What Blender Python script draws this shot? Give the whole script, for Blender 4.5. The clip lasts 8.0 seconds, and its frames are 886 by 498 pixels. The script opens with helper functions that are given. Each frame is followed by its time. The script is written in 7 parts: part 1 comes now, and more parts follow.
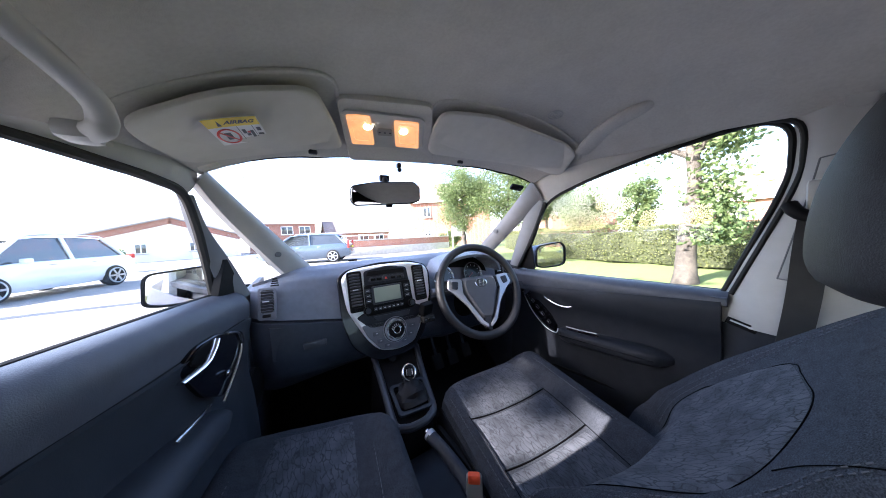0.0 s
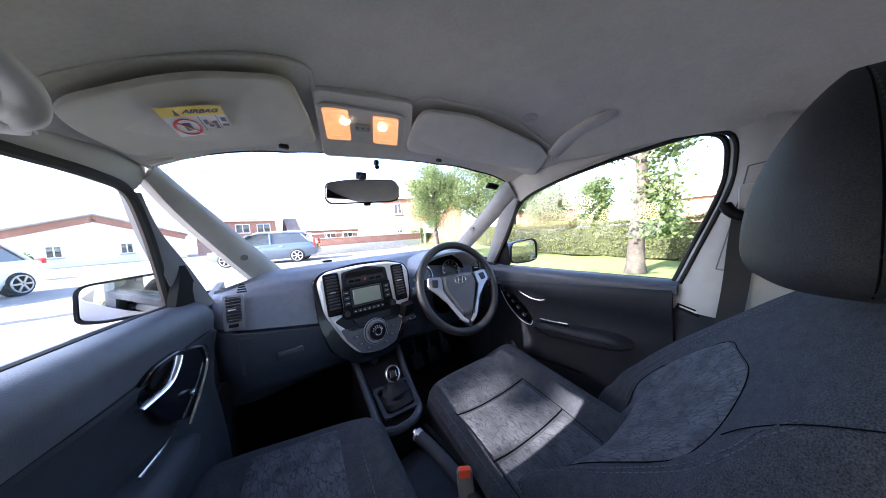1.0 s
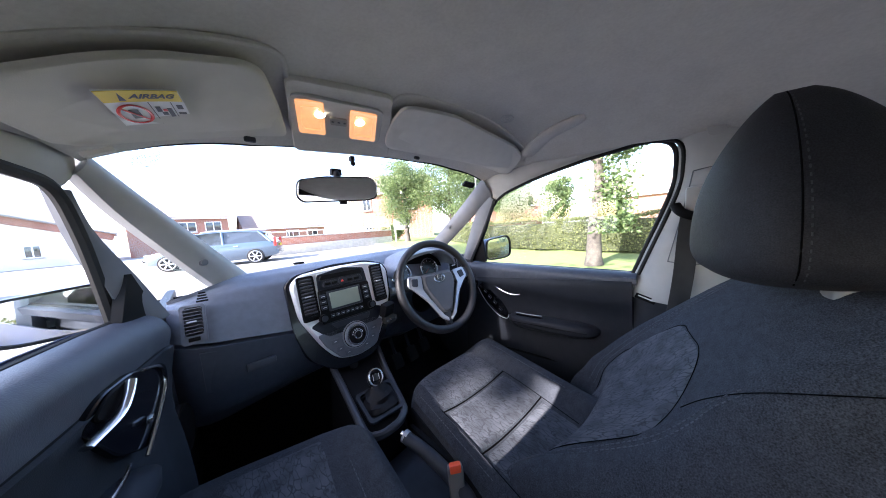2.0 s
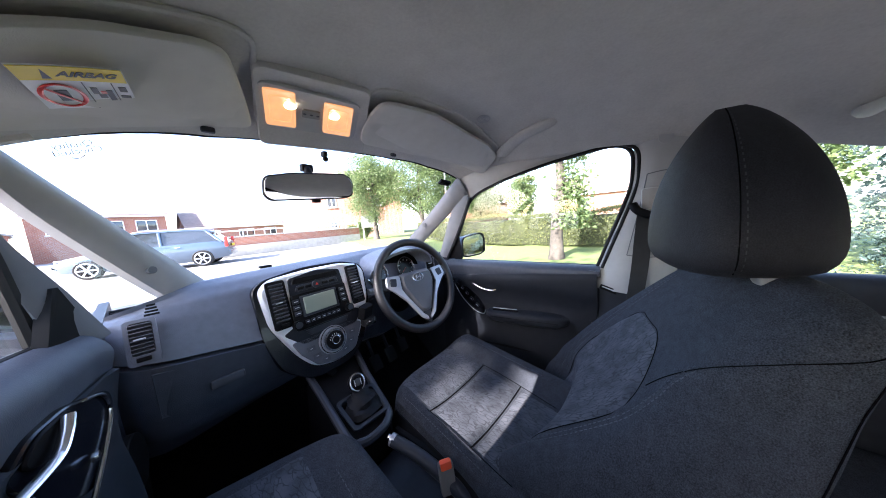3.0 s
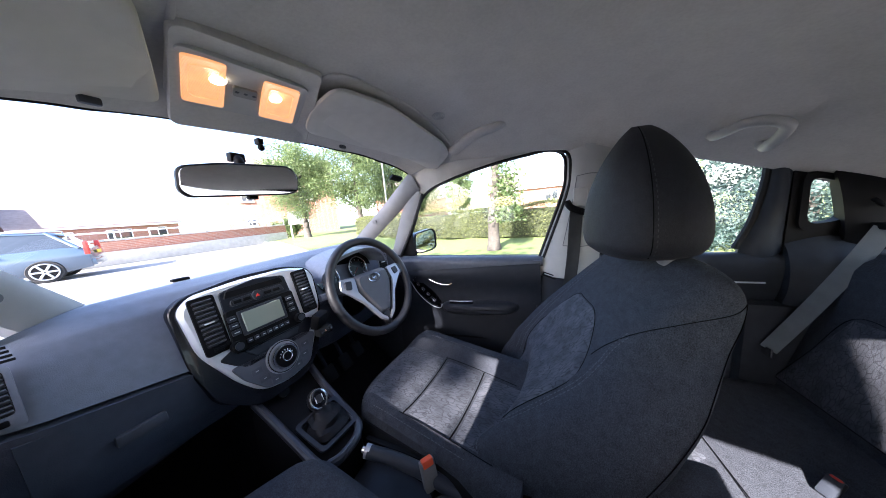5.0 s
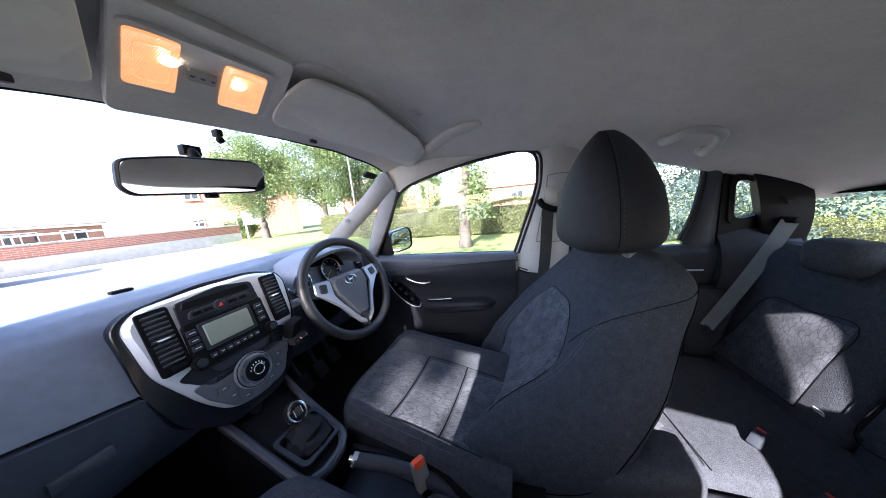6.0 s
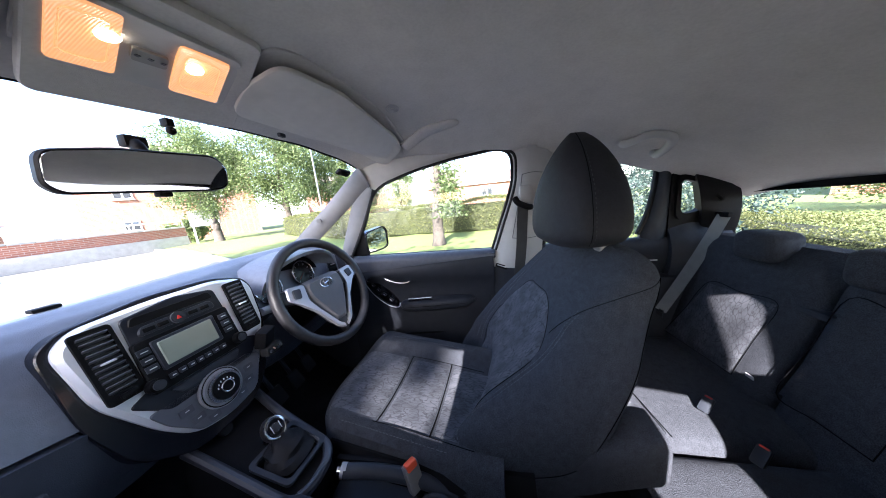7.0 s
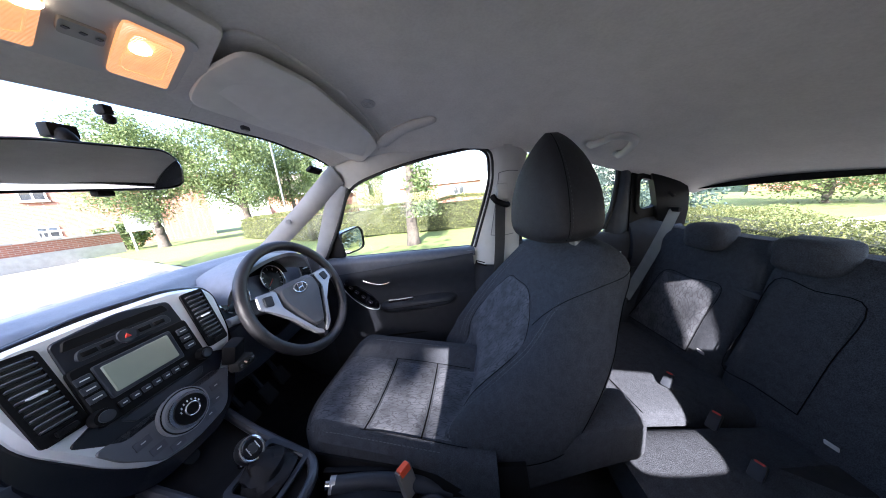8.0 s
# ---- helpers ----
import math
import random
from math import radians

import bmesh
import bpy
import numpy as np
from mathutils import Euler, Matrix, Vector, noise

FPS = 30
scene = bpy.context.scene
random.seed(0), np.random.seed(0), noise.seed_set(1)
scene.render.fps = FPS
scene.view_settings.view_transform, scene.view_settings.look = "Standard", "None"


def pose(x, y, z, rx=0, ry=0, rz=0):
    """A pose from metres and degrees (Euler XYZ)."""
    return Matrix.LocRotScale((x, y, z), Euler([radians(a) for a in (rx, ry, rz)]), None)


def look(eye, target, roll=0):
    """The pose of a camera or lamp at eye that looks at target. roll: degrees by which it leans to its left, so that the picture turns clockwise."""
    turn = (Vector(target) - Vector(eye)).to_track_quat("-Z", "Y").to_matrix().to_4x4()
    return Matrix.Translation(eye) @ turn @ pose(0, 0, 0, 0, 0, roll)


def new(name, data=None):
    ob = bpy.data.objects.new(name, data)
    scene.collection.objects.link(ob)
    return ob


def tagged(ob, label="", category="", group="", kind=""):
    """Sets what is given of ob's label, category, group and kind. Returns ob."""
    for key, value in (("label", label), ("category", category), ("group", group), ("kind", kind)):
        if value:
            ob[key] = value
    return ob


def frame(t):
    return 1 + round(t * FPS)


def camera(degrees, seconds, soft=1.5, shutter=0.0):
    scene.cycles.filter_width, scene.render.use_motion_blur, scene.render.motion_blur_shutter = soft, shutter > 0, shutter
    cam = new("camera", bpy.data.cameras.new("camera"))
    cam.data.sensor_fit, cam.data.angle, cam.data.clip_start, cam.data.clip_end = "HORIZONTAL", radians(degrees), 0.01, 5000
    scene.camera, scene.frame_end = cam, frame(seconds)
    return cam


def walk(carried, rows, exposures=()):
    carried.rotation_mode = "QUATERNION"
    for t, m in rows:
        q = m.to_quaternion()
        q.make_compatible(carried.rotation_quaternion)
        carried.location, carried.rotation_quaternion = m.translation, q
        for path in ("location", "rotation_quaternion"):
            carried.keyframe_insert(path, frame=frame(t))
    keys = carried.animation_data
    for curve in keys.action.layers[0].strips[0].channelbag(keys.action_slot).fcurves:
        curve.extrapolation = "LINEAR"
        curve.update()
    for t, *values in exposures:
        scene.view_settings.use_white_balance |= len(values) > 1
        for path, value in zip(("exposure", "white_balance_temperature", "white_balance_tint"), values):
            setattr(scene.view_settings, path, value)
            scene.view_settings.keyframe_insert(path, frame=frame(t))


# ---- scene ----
cam = camera(123.7, 8.0, soft=1.0)
ROWS = [
    (0.0, -0.3219, -0.2635, 1.0706, 86.97, 2.83, -32.08),
    (0.5, -0.3349, -0.2543, 1.0756, 86.36, 3.15, -35.48),
    (1.0, -0.3474, -0.2440, 1.0805, 85.75, 3.45, -38.95),
    (1.5, -0.3593, -0.2326, 1.0853, 85.13, 3.71, -42.47),
    (2.25, -0.3759, -0.2138, 1.0923, 84.18, 4.06, -47.82),
    (3.0, -0.3909, -0.1932, 1.0989, 83.23, 4.35, -53.23),
    (3.5, -0.3998, -0.1787, 1.1030, 82.60, 4.51, -56.85),
    (4.0, -0.4078, -0.1638, 1.1069, 81.98, 4.66, -60.47),
    (4.5, -0.4148, -0.1484, 1.1103, 81.37, 4.80, -64.08),
    (5.25, -0.4233, -0.1249, 1.1149, 80.48, 4.99, -69.45),
    (6.0, -0.4292, -0.1012, 1.1184, 79.63, 5.19, -74.74),
    (6.5, -0.4315, -0.0855, 1.1201, 79.09, 5.34, -78.21),
    (7.0, -0.4325, -0.0699, 1.1213, 78.58, 5.50, -81.62),
    (7.5, -0.4321, -0.0547, 1.1219, 78.11, 5.70, -84.96),
    (8.0, -0.4301, -0.0399, 1.1219, 77.67, 5.94, -88.22),
]
walk(cam, [(t, pose(*r)) for t, *r in ROWS], exposures=[(0.0, 3.1, 6100, 20), (8.0, 3.1, 6100, 20)])

# ---- light: sky and one sun from the passenger's side ----
world = bpy.data.worlds.new("sky")
scene.world = world
world.use_nodes = True
wn = world.node_tree.nodes
sky = wn.new("ShaderNodeTexSky")
sky.sky_type, sky.sun_disc = "NISHITA", False
SUN_EL, SUN_AZ = 33.0, -84.0
sky.sun_elevation, sky.sun_rotation = radians(SUN_EL), radians(SUN_AZ)
sky.air_density, sky.dust_density, sky.ozone_density = 1.0, 1.5, 1.0
world.node_tree.links.new(sky.outputs[0], wn["Background"].inputs[0])
wn["Background"].inputs[1].default_value = 0.15
sun = new("sun", bpy.data.lights.new("sun", "SUN"))
sun.data.energy, sun.data.angle, sun.data.color = 5.0, radians(0.5), (1.0, 0.95, 0.87)
sun_dir = Vector((math.sin(radians(SUN_AZ)) * math.cos(radians(SUN_EL)), math.cos(radians(SUN_AZ)) * math.cos(radians(SUN_EL)), math.sin(radians(SUN_EL))))
sun.matrix_world = look(sun_dir * 50, (0, 0, 0))

# ---- materials ----
def material(name, color, rough=0.6, metal=0.0, vary=0.12, scale=30.0, bump=0.0, bump_scale=400.0, color2=None, coat=0.0, spec=0.5, coarse=1.0):
    """Principled paint with grain at two scales and fine relief."""
    m = bpy.data.materials.new(name)
    m.use_nodes = True
    nt = m.node_tree
    b = nt.nodes["Principled BSDF"]
    b.inputs["Roughness"].default_value, b.inputs["Metallic"].default_value = rough, metal
    b.inputs["Coat Weight"].default_value = coat
    b.inputs["Specular IOR Level"].default_value = spec
    tc = nt.nodes.new("ShaderNodeTexCoord")
    n1, n2 = nt.nodes.new("ShaderNodeTexNoise"), nt.nodes.new("ShaderNodeTexNoise")
    n1.inputs["Scale"].default_value, n2.inputs["Scale"].default_value = scale, scale / 9
    n1.inputs["Detail"].default_value = n2.inputs["Detail"].default_value = 4
    mix = nt.nodes.new("ShaderNodeMath")
    mix.operation = "MULTIPLY_ADD"
    mix.inputs[1].default_value = coarse
    ramp = nt.nodes.new("ShaderNodeMapRange")
    ramp.inputs[1].default_value, ramp.inputs[2].default_value = 0.35 + 0.35 * coarse, 0.65 + 0.65 * coarse
    ramp.inputs[3].default_value, ramp.inputs[4].default_value = 0, 1
    mc = nt.nodes.new("ShaderNodeMix")
    mc.data_type = "RGBA"
    c2 = color2 or tuple(c * (1 - 2 * vary) for c in color)
    c1 = color if color2 else tuple(min(1, c * (1 + vary)) for c in color)
    mc.inputs[6].default_value, mc.inputs[7].default_value = (*c1, 1), (*c2, 1)
    for n in (n1, n2):
        nt.links.new(tc.outputs["Object"], n.inputs["Vector"])
    nt.links.new(n2.outputs[0], mix.inputs[0])
    nt.links.new(n1.outputs[0], mix.inputs[2])
    nt.links.new(mix.outputs[0], ramp.inputs[0])
    nt.links.new(ramp.outputs[0], mc.inputs[0])
    nt.links.new(mc.outputs[2], b.inputs["Base Color"])
    if bump:
        n3 = nt.nodes.new("ShaderNodeTexNoise")
        n3.inputs["Scale"].default_value, n3.inputs["Detail"].default_value = bump_scale, 2
        nt.links.new(tc.outputs["Object"], n3.inputs["Vector"])
        bp = nt.nodes.new("ShaderNodeBump")
        bp.inputs["Strength"].default_value, bp.inputs["Distance"].default_value = bump, 0.002
        nt.links.new(n3.outputs[0], bp.inputs["Height"])
        nt.links.new(bp.outputs[0], b.inputs["Normal"])
    return m


def glass_material(name, tint=(0.95, 0.97, 0.96), gloss_share=0.03):
    m = bpy.data.materials.new(name)
    m.use_nodes = True
    nt = m.node_tree
    nt.nodes.remove(nt.nodes["Principled BSDF"])
    clear, gloss, mixer = (nt.nodes.new(k) for k in ("ShaderNodeBsdfTransparent", "ShaderNodeBsdfGlossy", "ShaderNodeMixShader"))
    clear.inputs[0].default_value = (*tint, 1)
    gloss.inputs["Roughness"].default_value = 0.0
    mixer.inputs[0].default_value = gloss_share
    nt.links.new(clear.outputs[0], mixer.inputs[1])
    nt.links.new(gloss.outputs[0], mixer.inputs[2])
    nt.links.new(mixer.outputs[0], nt.nodes["Material Output"].inputs[0])
    return m


def glow_material(name, color, strength, rough=0.3):
    m = material(name, color, rough)
    b = m.node_tree.nodes["Principled BSDF"]
    b.inputs["Emission Color"].default_value, b.inputs["Emission Strength"].default_value = (*color, 1), strength
    return m


HEADLINER = material("headliner", (0.50, 0.48, 0.45), 0.95, bump=0.25, bump_scale=700, scale=160, vary=0.05)
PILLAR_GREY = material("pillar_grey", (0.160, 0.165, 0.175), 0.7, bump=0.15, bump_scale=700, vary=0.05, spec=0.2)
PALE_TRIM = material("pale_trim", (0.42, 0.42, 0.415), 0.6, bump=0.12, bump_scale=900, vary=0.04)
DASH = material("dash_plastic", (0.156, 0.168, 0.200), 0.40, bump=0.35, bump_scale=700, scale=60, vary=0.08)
# Same plastic as the dash top; shade below the crease is in its colour
DASH_SHADED = material("dash_shaded_plastic", (0.060, 0.067, 0.088), 0.42, bump=0.35, bump_scale=700, scale=60, vary=0.08)
DARK = material("dark_plastic", (0.031, 0.036, 0.046), 0.48, bump=0.25, bump_scale=700, vary=0.1, spec=0.2)
BLACK = material("black_plastic", (0.008, 0.008, 0.009), 0.55, vary=0.1, spec=0.08)
# Soft plastic of the dash top, darkened because the doors are lit less
SHADED_PAD = material("shaded_pad", (0.075, 0.083, 0.104), 0.42, bump=0.3, bump_scale=700, scale=60, vary=0.08, spec=0.3)
PIANO = material("piano_black", (0.006, 0.007, 0.011), 0.26, vary=0.1, coat=0.2, spec=0.3)
RUBBER = material("rubber", (0.006, 0.006, 0.006), 0.75, vary=0.1)
SILVER = material("silver_trim", (0.70, 0.72, 0.76), 0.30, metal=0.25, vary=0.03)
CHROME = material("chrome", (0.72, 0.72, 0.73), 0.2, metal=1.0, vary=0.02)
FABRIC = material("seat_fabric", (0.047, 0.052, 0.063), 0.88, bump=0.9, bump_scale=560, scale=560, vary=0.34, coarse=0.25, spec=0.22)
SEAM = material("seam", (0.006, 0.006, 0.007), 0.95, vary=0.1, spec=0.02)
CARPET = material("carpet", (0.014, 0.014, 0.016), 1.0, bump=0.6, bump_scale=600, vary=0.3)
PAINT = material("blue_paint", (0.010, 0.020, 0.075), 0.3, vary=0.05, coat=0.3)
GLASS = glass_material("window_glass")
MIRROR = material("mirror_glass", (0.80, 0.81, 0.82), 0.02, metal=1.0, vary=0.0)
GREY_BELT = material("belt_webbing", (0.035, 0.037, 0.040), 0.8, bump=0.4, bump_scale=900, vary=0.1)
VISOR = material("visor_vinyl", (0.56, 0.54, 0.50), 0.8, bump=0.2, bump_scale=800, vary=0.04)


# ---- builders ----
def linear(pairs, t):
    """Value at t of a curve through (t, value) pairs, eased."""
    pairs = sorted(pairs)
    if t <= pairs[0][0]:
        return pairs[0][1]
    for (a, u), (b, v) in zip(pairs, pairs[1:]):
        if t <= b:
            return u + (v - u) * (t - a) / (b - a)
    return pairs[-1][1]


def smooth_curve(pairs, t):
    """Value at t of a smooth curve through (t, value) pairs."""
    if t <= pairs[0][0]:
        return pairs[0][1]
    if t >= pairs[-1][0]:
        return pairs[-1][1]
    i = max(k for k in range(len(pairs) - 1) if pairs[k][0] <= t)
    (a, u), (b, v) = pairs[i], pairs[i + 1]
    def slope(k):
        if k in (0, len(pairs) - 1):
            return (v - u) / (b - a)
        return (pairs[k + 1][1] - pairs[k - 1][1]) / (pairs[k + 1][0] - pairs[k - 1][0])
    h, f = b - a, (t - a) / (b - a)
    return u * (1 + 2 * f) * (1 - f) ** 2 + slope(i) * h * f * (1 - f) ** 2 + v * f * f * (3 - 2 * f) + slope(i + 1) * h * f * f * (f - 1)


def part(name, bm, mat, parent=None, label="", smooth=True, autosmooth=35):
    me = bpy.data.meshes.new(name)
    bmesh.ops.recalc_face_normals(bm, faces=bm.faces)
    if smooth:
        for f in bm.faces:
            f.smooth = True
        for e in bm.edges:
            if len(e.link_faces) == 2 and e.calc_face_angle(0) > radians(autosmooth):
                e.smooth = False
    bm.to_mesh(me)
    bm.free()
    me.materials.append(mat)
    ob = new(name, me)
    if parent:
        ob.parent = parent
    if label:
        ob["label"] = label
    return ob


def thing(name, label, category, group="", kind="", at=(0, 0, 0)):
    ob = new(name)
    ob.location = at
    ob.empty_display_size = 0.05
    return tagged(ob, label, category, group, kind)


def sheet(fn, nu, nv, thick=0.0, close_u=False):
    """A surface fn(u, v), u and v from 0 to 1, given a thickness along its normals."""
    bm = bmesh.new()
    vs = [[bm.verts.new(fn(i / (nu if close_u else nu - 1), j / (nv - 1))) for j in range(nv)] for i in range(nu)]
    for i in range(nu if close_u else nu - 1):
        for j in range(nv - 1):
            k = (i + 1) % nu
            bm.faces.new((vs[i][j], vs[k][j], vs[k][j + 1], vs[i][j + 1]))
    if thick:
        bmesh.ops.recalc_face_normals(bm, faces=bm.faces)
        bmesh.ops.solidify(bm, geom=bm.faces[:], thickness=thick)
    return bm


def loft(rings, cap=True, closed=True):
    """Skin through rings of equal count."""
    bm = bmesh.new()
    vs = [[bm.verts.new(p) for p in r] for r in rings]
    n = len(rings[0])
    for a, b in zip(vs, vs[1:]):
        for i in range(n if closed else n - 1):
            k = (i + 1) % n
            bm.faces.new((a[i], a[k], b[k], b[i]))
    if cap and closed:
        bm.faces.new(list(reversed(vs[0])))
        bm.faces.new(vs[-1])
    return bm


def superring(w, d, n=28, power=3.0):
    """Rounded rectangle outline of full width w (x) and depth d (y)."""
    out = []
    for i in range(n):
        a = 2 * math.pi * i / n
        c, s = math.cos(a), math.sin(a)
        out.append((w / 2 * math.copysign(abs(c) ** (2 / power), c), d / 2 * math.copysign(abs(s) ** (2 / power), s)))
    return out


def box(size, at=(0, 0, 0), bevel=0.004, m=None, segs=2):
    bm = bmesh.new()
    bmesh.ops.create_cube(bm, size=1)
    bmesh.ops.scale(bm, vec=size, verts=bm.verts)
    if bevel:
        bmesh.ops.bevel(bm, geom=bm.edges[:], offset=min(bevel, min(size) * 0.45), segments=segs, affect="EDGES", profile=0.6)
    bmesh.ops.transform(bm, matrix=(Matrix.Translation(at) @ (m or Matrix())), verts=bm.verts)
    return bm


def bowed(path, n=6):
    """Catmull-Rom points through a path."""
    p = [Vector(q) for q in path]
    out = []
    for i in range(len(p) - 1):
        a, b, c, e = p[max(i - 1, 0)], p[i], p[i + 1], p[min(i + 2, len(p) - 1)]
        for k in range(n):
            t = k / n
            out.append(0.5 * ((2 * b) + (c - a) * t + (2 * a - 5 * b + 4 * c - e) * t * t + (3 * b - a - 3 * c + e) * t ** 3))
    return out + [p[-1]]


def tube(path, radius, n=12, flat=1.0, up=(0, 0, 1), close=False, radii=None):
    """A rod along a path, flattened by flat across up."""
    pts = [Vector(q) for q in path]
    rings = []
    for i, q in enumerate(pts):
        a = pts[i - 1] if (i or close) else q
        b = pts[(i + 1) % len(pts)] if (i < len(pts) - 1 or close) else q
        t = (b - a).normalized()
        s = t.cross(Vector(up))
        s = s.normalized() if s.length > 1e-4 else t.orthogonal().normalized()
        o = s.cross(t).normalized()
        r = radii[i] if radii else radius
        rings.append([q + s * (r * math.cos(2 * math.pi * k / n)) + o * (r * flat * math.sin(2 * math.pi * k / n)) for k in range(n)])
    if close:
        rings.append(rings[0])
        bm = loft(rings, cap=False)
        bmesh.ops.remove_doubles(bm, verts=bm.verts, dist=1e-5)
        return bm
    return loft(rings)


def rounded(outline, r=0.01, n=4):
    """2D outline with its corners rounded."""
    out, k = [], len(outline)
    for i in range(k):
        a, b, c = Vector(outline[i - 1]), Vector(outline[i]), Vector(outline[(i + 1) % k])
        u, v = (a - b), (c - b)
        q = min(r, u.length * 0.45, v.length * 0.45)
        p0, p1 = b + u.normalized() * q, b + v.normalized() * q
        for j in range(n + 1):
            t = j / n
            out.append(p0 * (1 - t) ** 2 + b * 2 * t * (1 - t) + p1 * t * t)
    return out


def plate(outline, thick, m, bevel=0.002, hole=None):
    """A flat plate with the 2D outline, from 0 to thick along the local z of m, edge eased; hole: an outline of equal count, making a frame."""
    bm = bmesh.new()
    if hole:
        rings = []
        for ol, z in ((hole, 0), (hole, thick), (outline, thick), (outline, 0), (hole, 0)):
            rings.append([bm.verts.new((p[0], p[1], z)) for p in ol] if len(rings) < 4 else rings[0])
        n = len(outline)
        for a, b in zip(rings, rings[1:]):
            for i in range(n):
                bm.faces.new((a[i], a[(i + 1) % n], b[(i + 1) % n], b[i]))
    else:
        cen = Vector((sum(p[0] for p in outline) / len(outline), sum(p[1] for p in outline) / len(outline)))
        lo = [bm.verts.new((p[0], p[1], 0)) for p in outline]
        mid = [bm.verts.new((p[0], p[1], thick - bevel)) for p in outline]
        hi = []
        for p in outline:
            v = Vector((p[0], p[1]))
            d = v - cen
            q = v - d.normalized() * min(bevel, d.length * 0.4) if d.length > 0 else v
            hi.append(bm.verts.new((q.x, q.y, thick)))
        n = len(outline)
        for a, b in ((lo, mid), (mid, hi)):
            for i in range(n):
                bm.faces.new((a[i], a[(i + 1) % n], b[(i + 1) % n], b[i]))
        bm.faces.new(list(reversed(lo)))
        bm.faces.new(hi)
    bmesh.ops.transform(bm, matrix=m, verts=bm.verts)
    return bm


def facing(origin, right, up):
    """A frame whose x is right, y is up and z looks out of the face."""
    x = Vector(right).normalized()
    z = x.cross(Vector(up)).normalized()
    y = z.cross(x)
    return Matrix((( x.x, y.x, z.x, origin[0]), (x.y, y.y, z.y, origin[1]), (x.z, y.z, z.z, origin[2]), (0, 0, 0, 1)))


def join(*bms):
    out = bmesh.new()
    for b in bms:
        me = bpy.data.meshes.new("tmp")
        b.to_mesh(me)
        b.free()
        out.from_mesh(me)
        bpy.data.meshes.remove(me)
    return out

# ---- the car's shell ----
def roof_z(x, y):
    zc = linear([(-1.3, 1.00), (-1.15, 1.06), (-0.9, 1.19), (-0.6, 1.33), (-0.35, 1.395), (-0.1, 1.43), (0.2, 1.445), (0.4, 1.42), (0.5, 1.385), (0.57, 1.35)], y)
    # Unseen left rear edge is raised so the sun reaches the rear seat
    k = linear([(-0.55, -0.13), (-0.3, 0.06), (0.1, 0.14)], y) if x < 0.1 else linear([(-1.2, 0.05), (-0.9, 0.11), (-0.6, 0.16), (0.5, 0.155)], y)
    return zc + 0.05 * x - k * abs((x - 0.1) / 0.6) ** 3


def right_x(y):
    return linear([(-1.2, 0.75), (-1.0, 0.72), (-0.8, 0.69), (-0.18, 0.68), (0.1, 0.69), (0.46, 0.665), (0.6, 0.64)], y)


def left_x(y):
    return linear([(-1.4, -0.62), (0.1, -0.60), (0.17, -0.58), (0.31, -0.541), (0.53, -0.48), (0.6, -0.42), (0.7, -0.34)], y)


def front_y(x):
    return linear([(-0.5, 0.475), (-0.25, 0.545), (0.0, 0.567), (0.3, 0.56), (0.5, 0.53), (0.66, 0.475)], x)


def roof_point(u, v):
    x0 = -0.5 + 1.165 * u
    yf = front_y(x0)
    y = yf + (-1.17 - yf) * v
    x = left_x(min(y, 0.5)) + (right_x(y) - left_x(min(y, 0.5))) * u
    return (x, y, roof_z(x, y))


def lifted(fn, dz, sx=1.0):
    return lambda u, v: (fn(u, v)[0] * sx, fn(u, v)[1], fn(u, v)[2] + dz)


headliner = tagged(part("ceiling", sheet(lifted(roof_point, 0.012), 40, 50, 0.012), HEADLINER), "pale grey woven headliner lining the car roof", "headliner", kind="structure")
tagged(part("roof_panel", sheet(lifted(roof_point, 0.05, 1.04), 20, 24, 0.004), PAINT), "dark blue painted outer roof panel of the car", "car roof", kind="structure")


def roof_plate(outline, dz, thick, corner=0.015, rings=4, puff=0.0):
    """A plate that hangs dz under the headliner and follows it, from a plan outline."""
    ol = rounded(outline, corner, 5)
    c = sum((Vector(p) for p in ol), Vector((0, 0))) / len(ol)
    bm = bmesh.new()
    def ring(s, d):
        return [bm.verts.new((q.x, q.y, roof_z(q.x, q.y) - d)) for q in (c + (p - c) * s for p in ol)]
    rs = [ring(1.0, dz), ring(1.0, dz + thick * 0.45), ring(0.994, dz + thick * 0.8), ring(0.98, dz + thick)]
    rs += [ring(0.98 * (1 - k / rings), dz + thick + puff * (1 - (1 - k / rings) ** 2)) for k in range(1, rings)]
    n = len(ol)
    for a, b in zip(rs, rs[1:]):
        for i in range(n):
            bm.faces.new((a[i], a[(i + 1) % n], b[(i + 1) % n], b[i]))
    mid = bm.verts.new((c.x, c.y, roof_z(c.x, c.y) - dz - thick - puff))
    for i in range(n):
        bm.faces.new((rs[-1][i], rs[-1][(i + 1) % n], mid))
    bm.faces.new(list(reversed(rs[0])))
    return bm


def floor_point(u, v):
    y = 1.05 - 2.3 * v
    x = -0.72 + 1.5 * u
    hump = 0.14 * math.exp(-((x + 0.02) / 0.12) ** 2)
    return (x, y, 0.22 + hump + linear([(-0.5, 0.1), (-0.42, 0)], y) + linear([(0.75, 0), (1.05, 0.25)], y))


tagged(part("floor", sheet(floor_point, 30, 34, 0.01), CARPET), "black carpeted car floor with raised centre tunnel", "car floor", kind="structure")
tagged(part("bulkhead", sheet(lambda u, v: (-0.6 + 1.35 * u, 0.98 - 0.03 * v, 0.3 + 0.62 * v), 4, 4, 0.01), CARPET), "black bulkhead behind the footwells", "bulkhead", kind="structure")


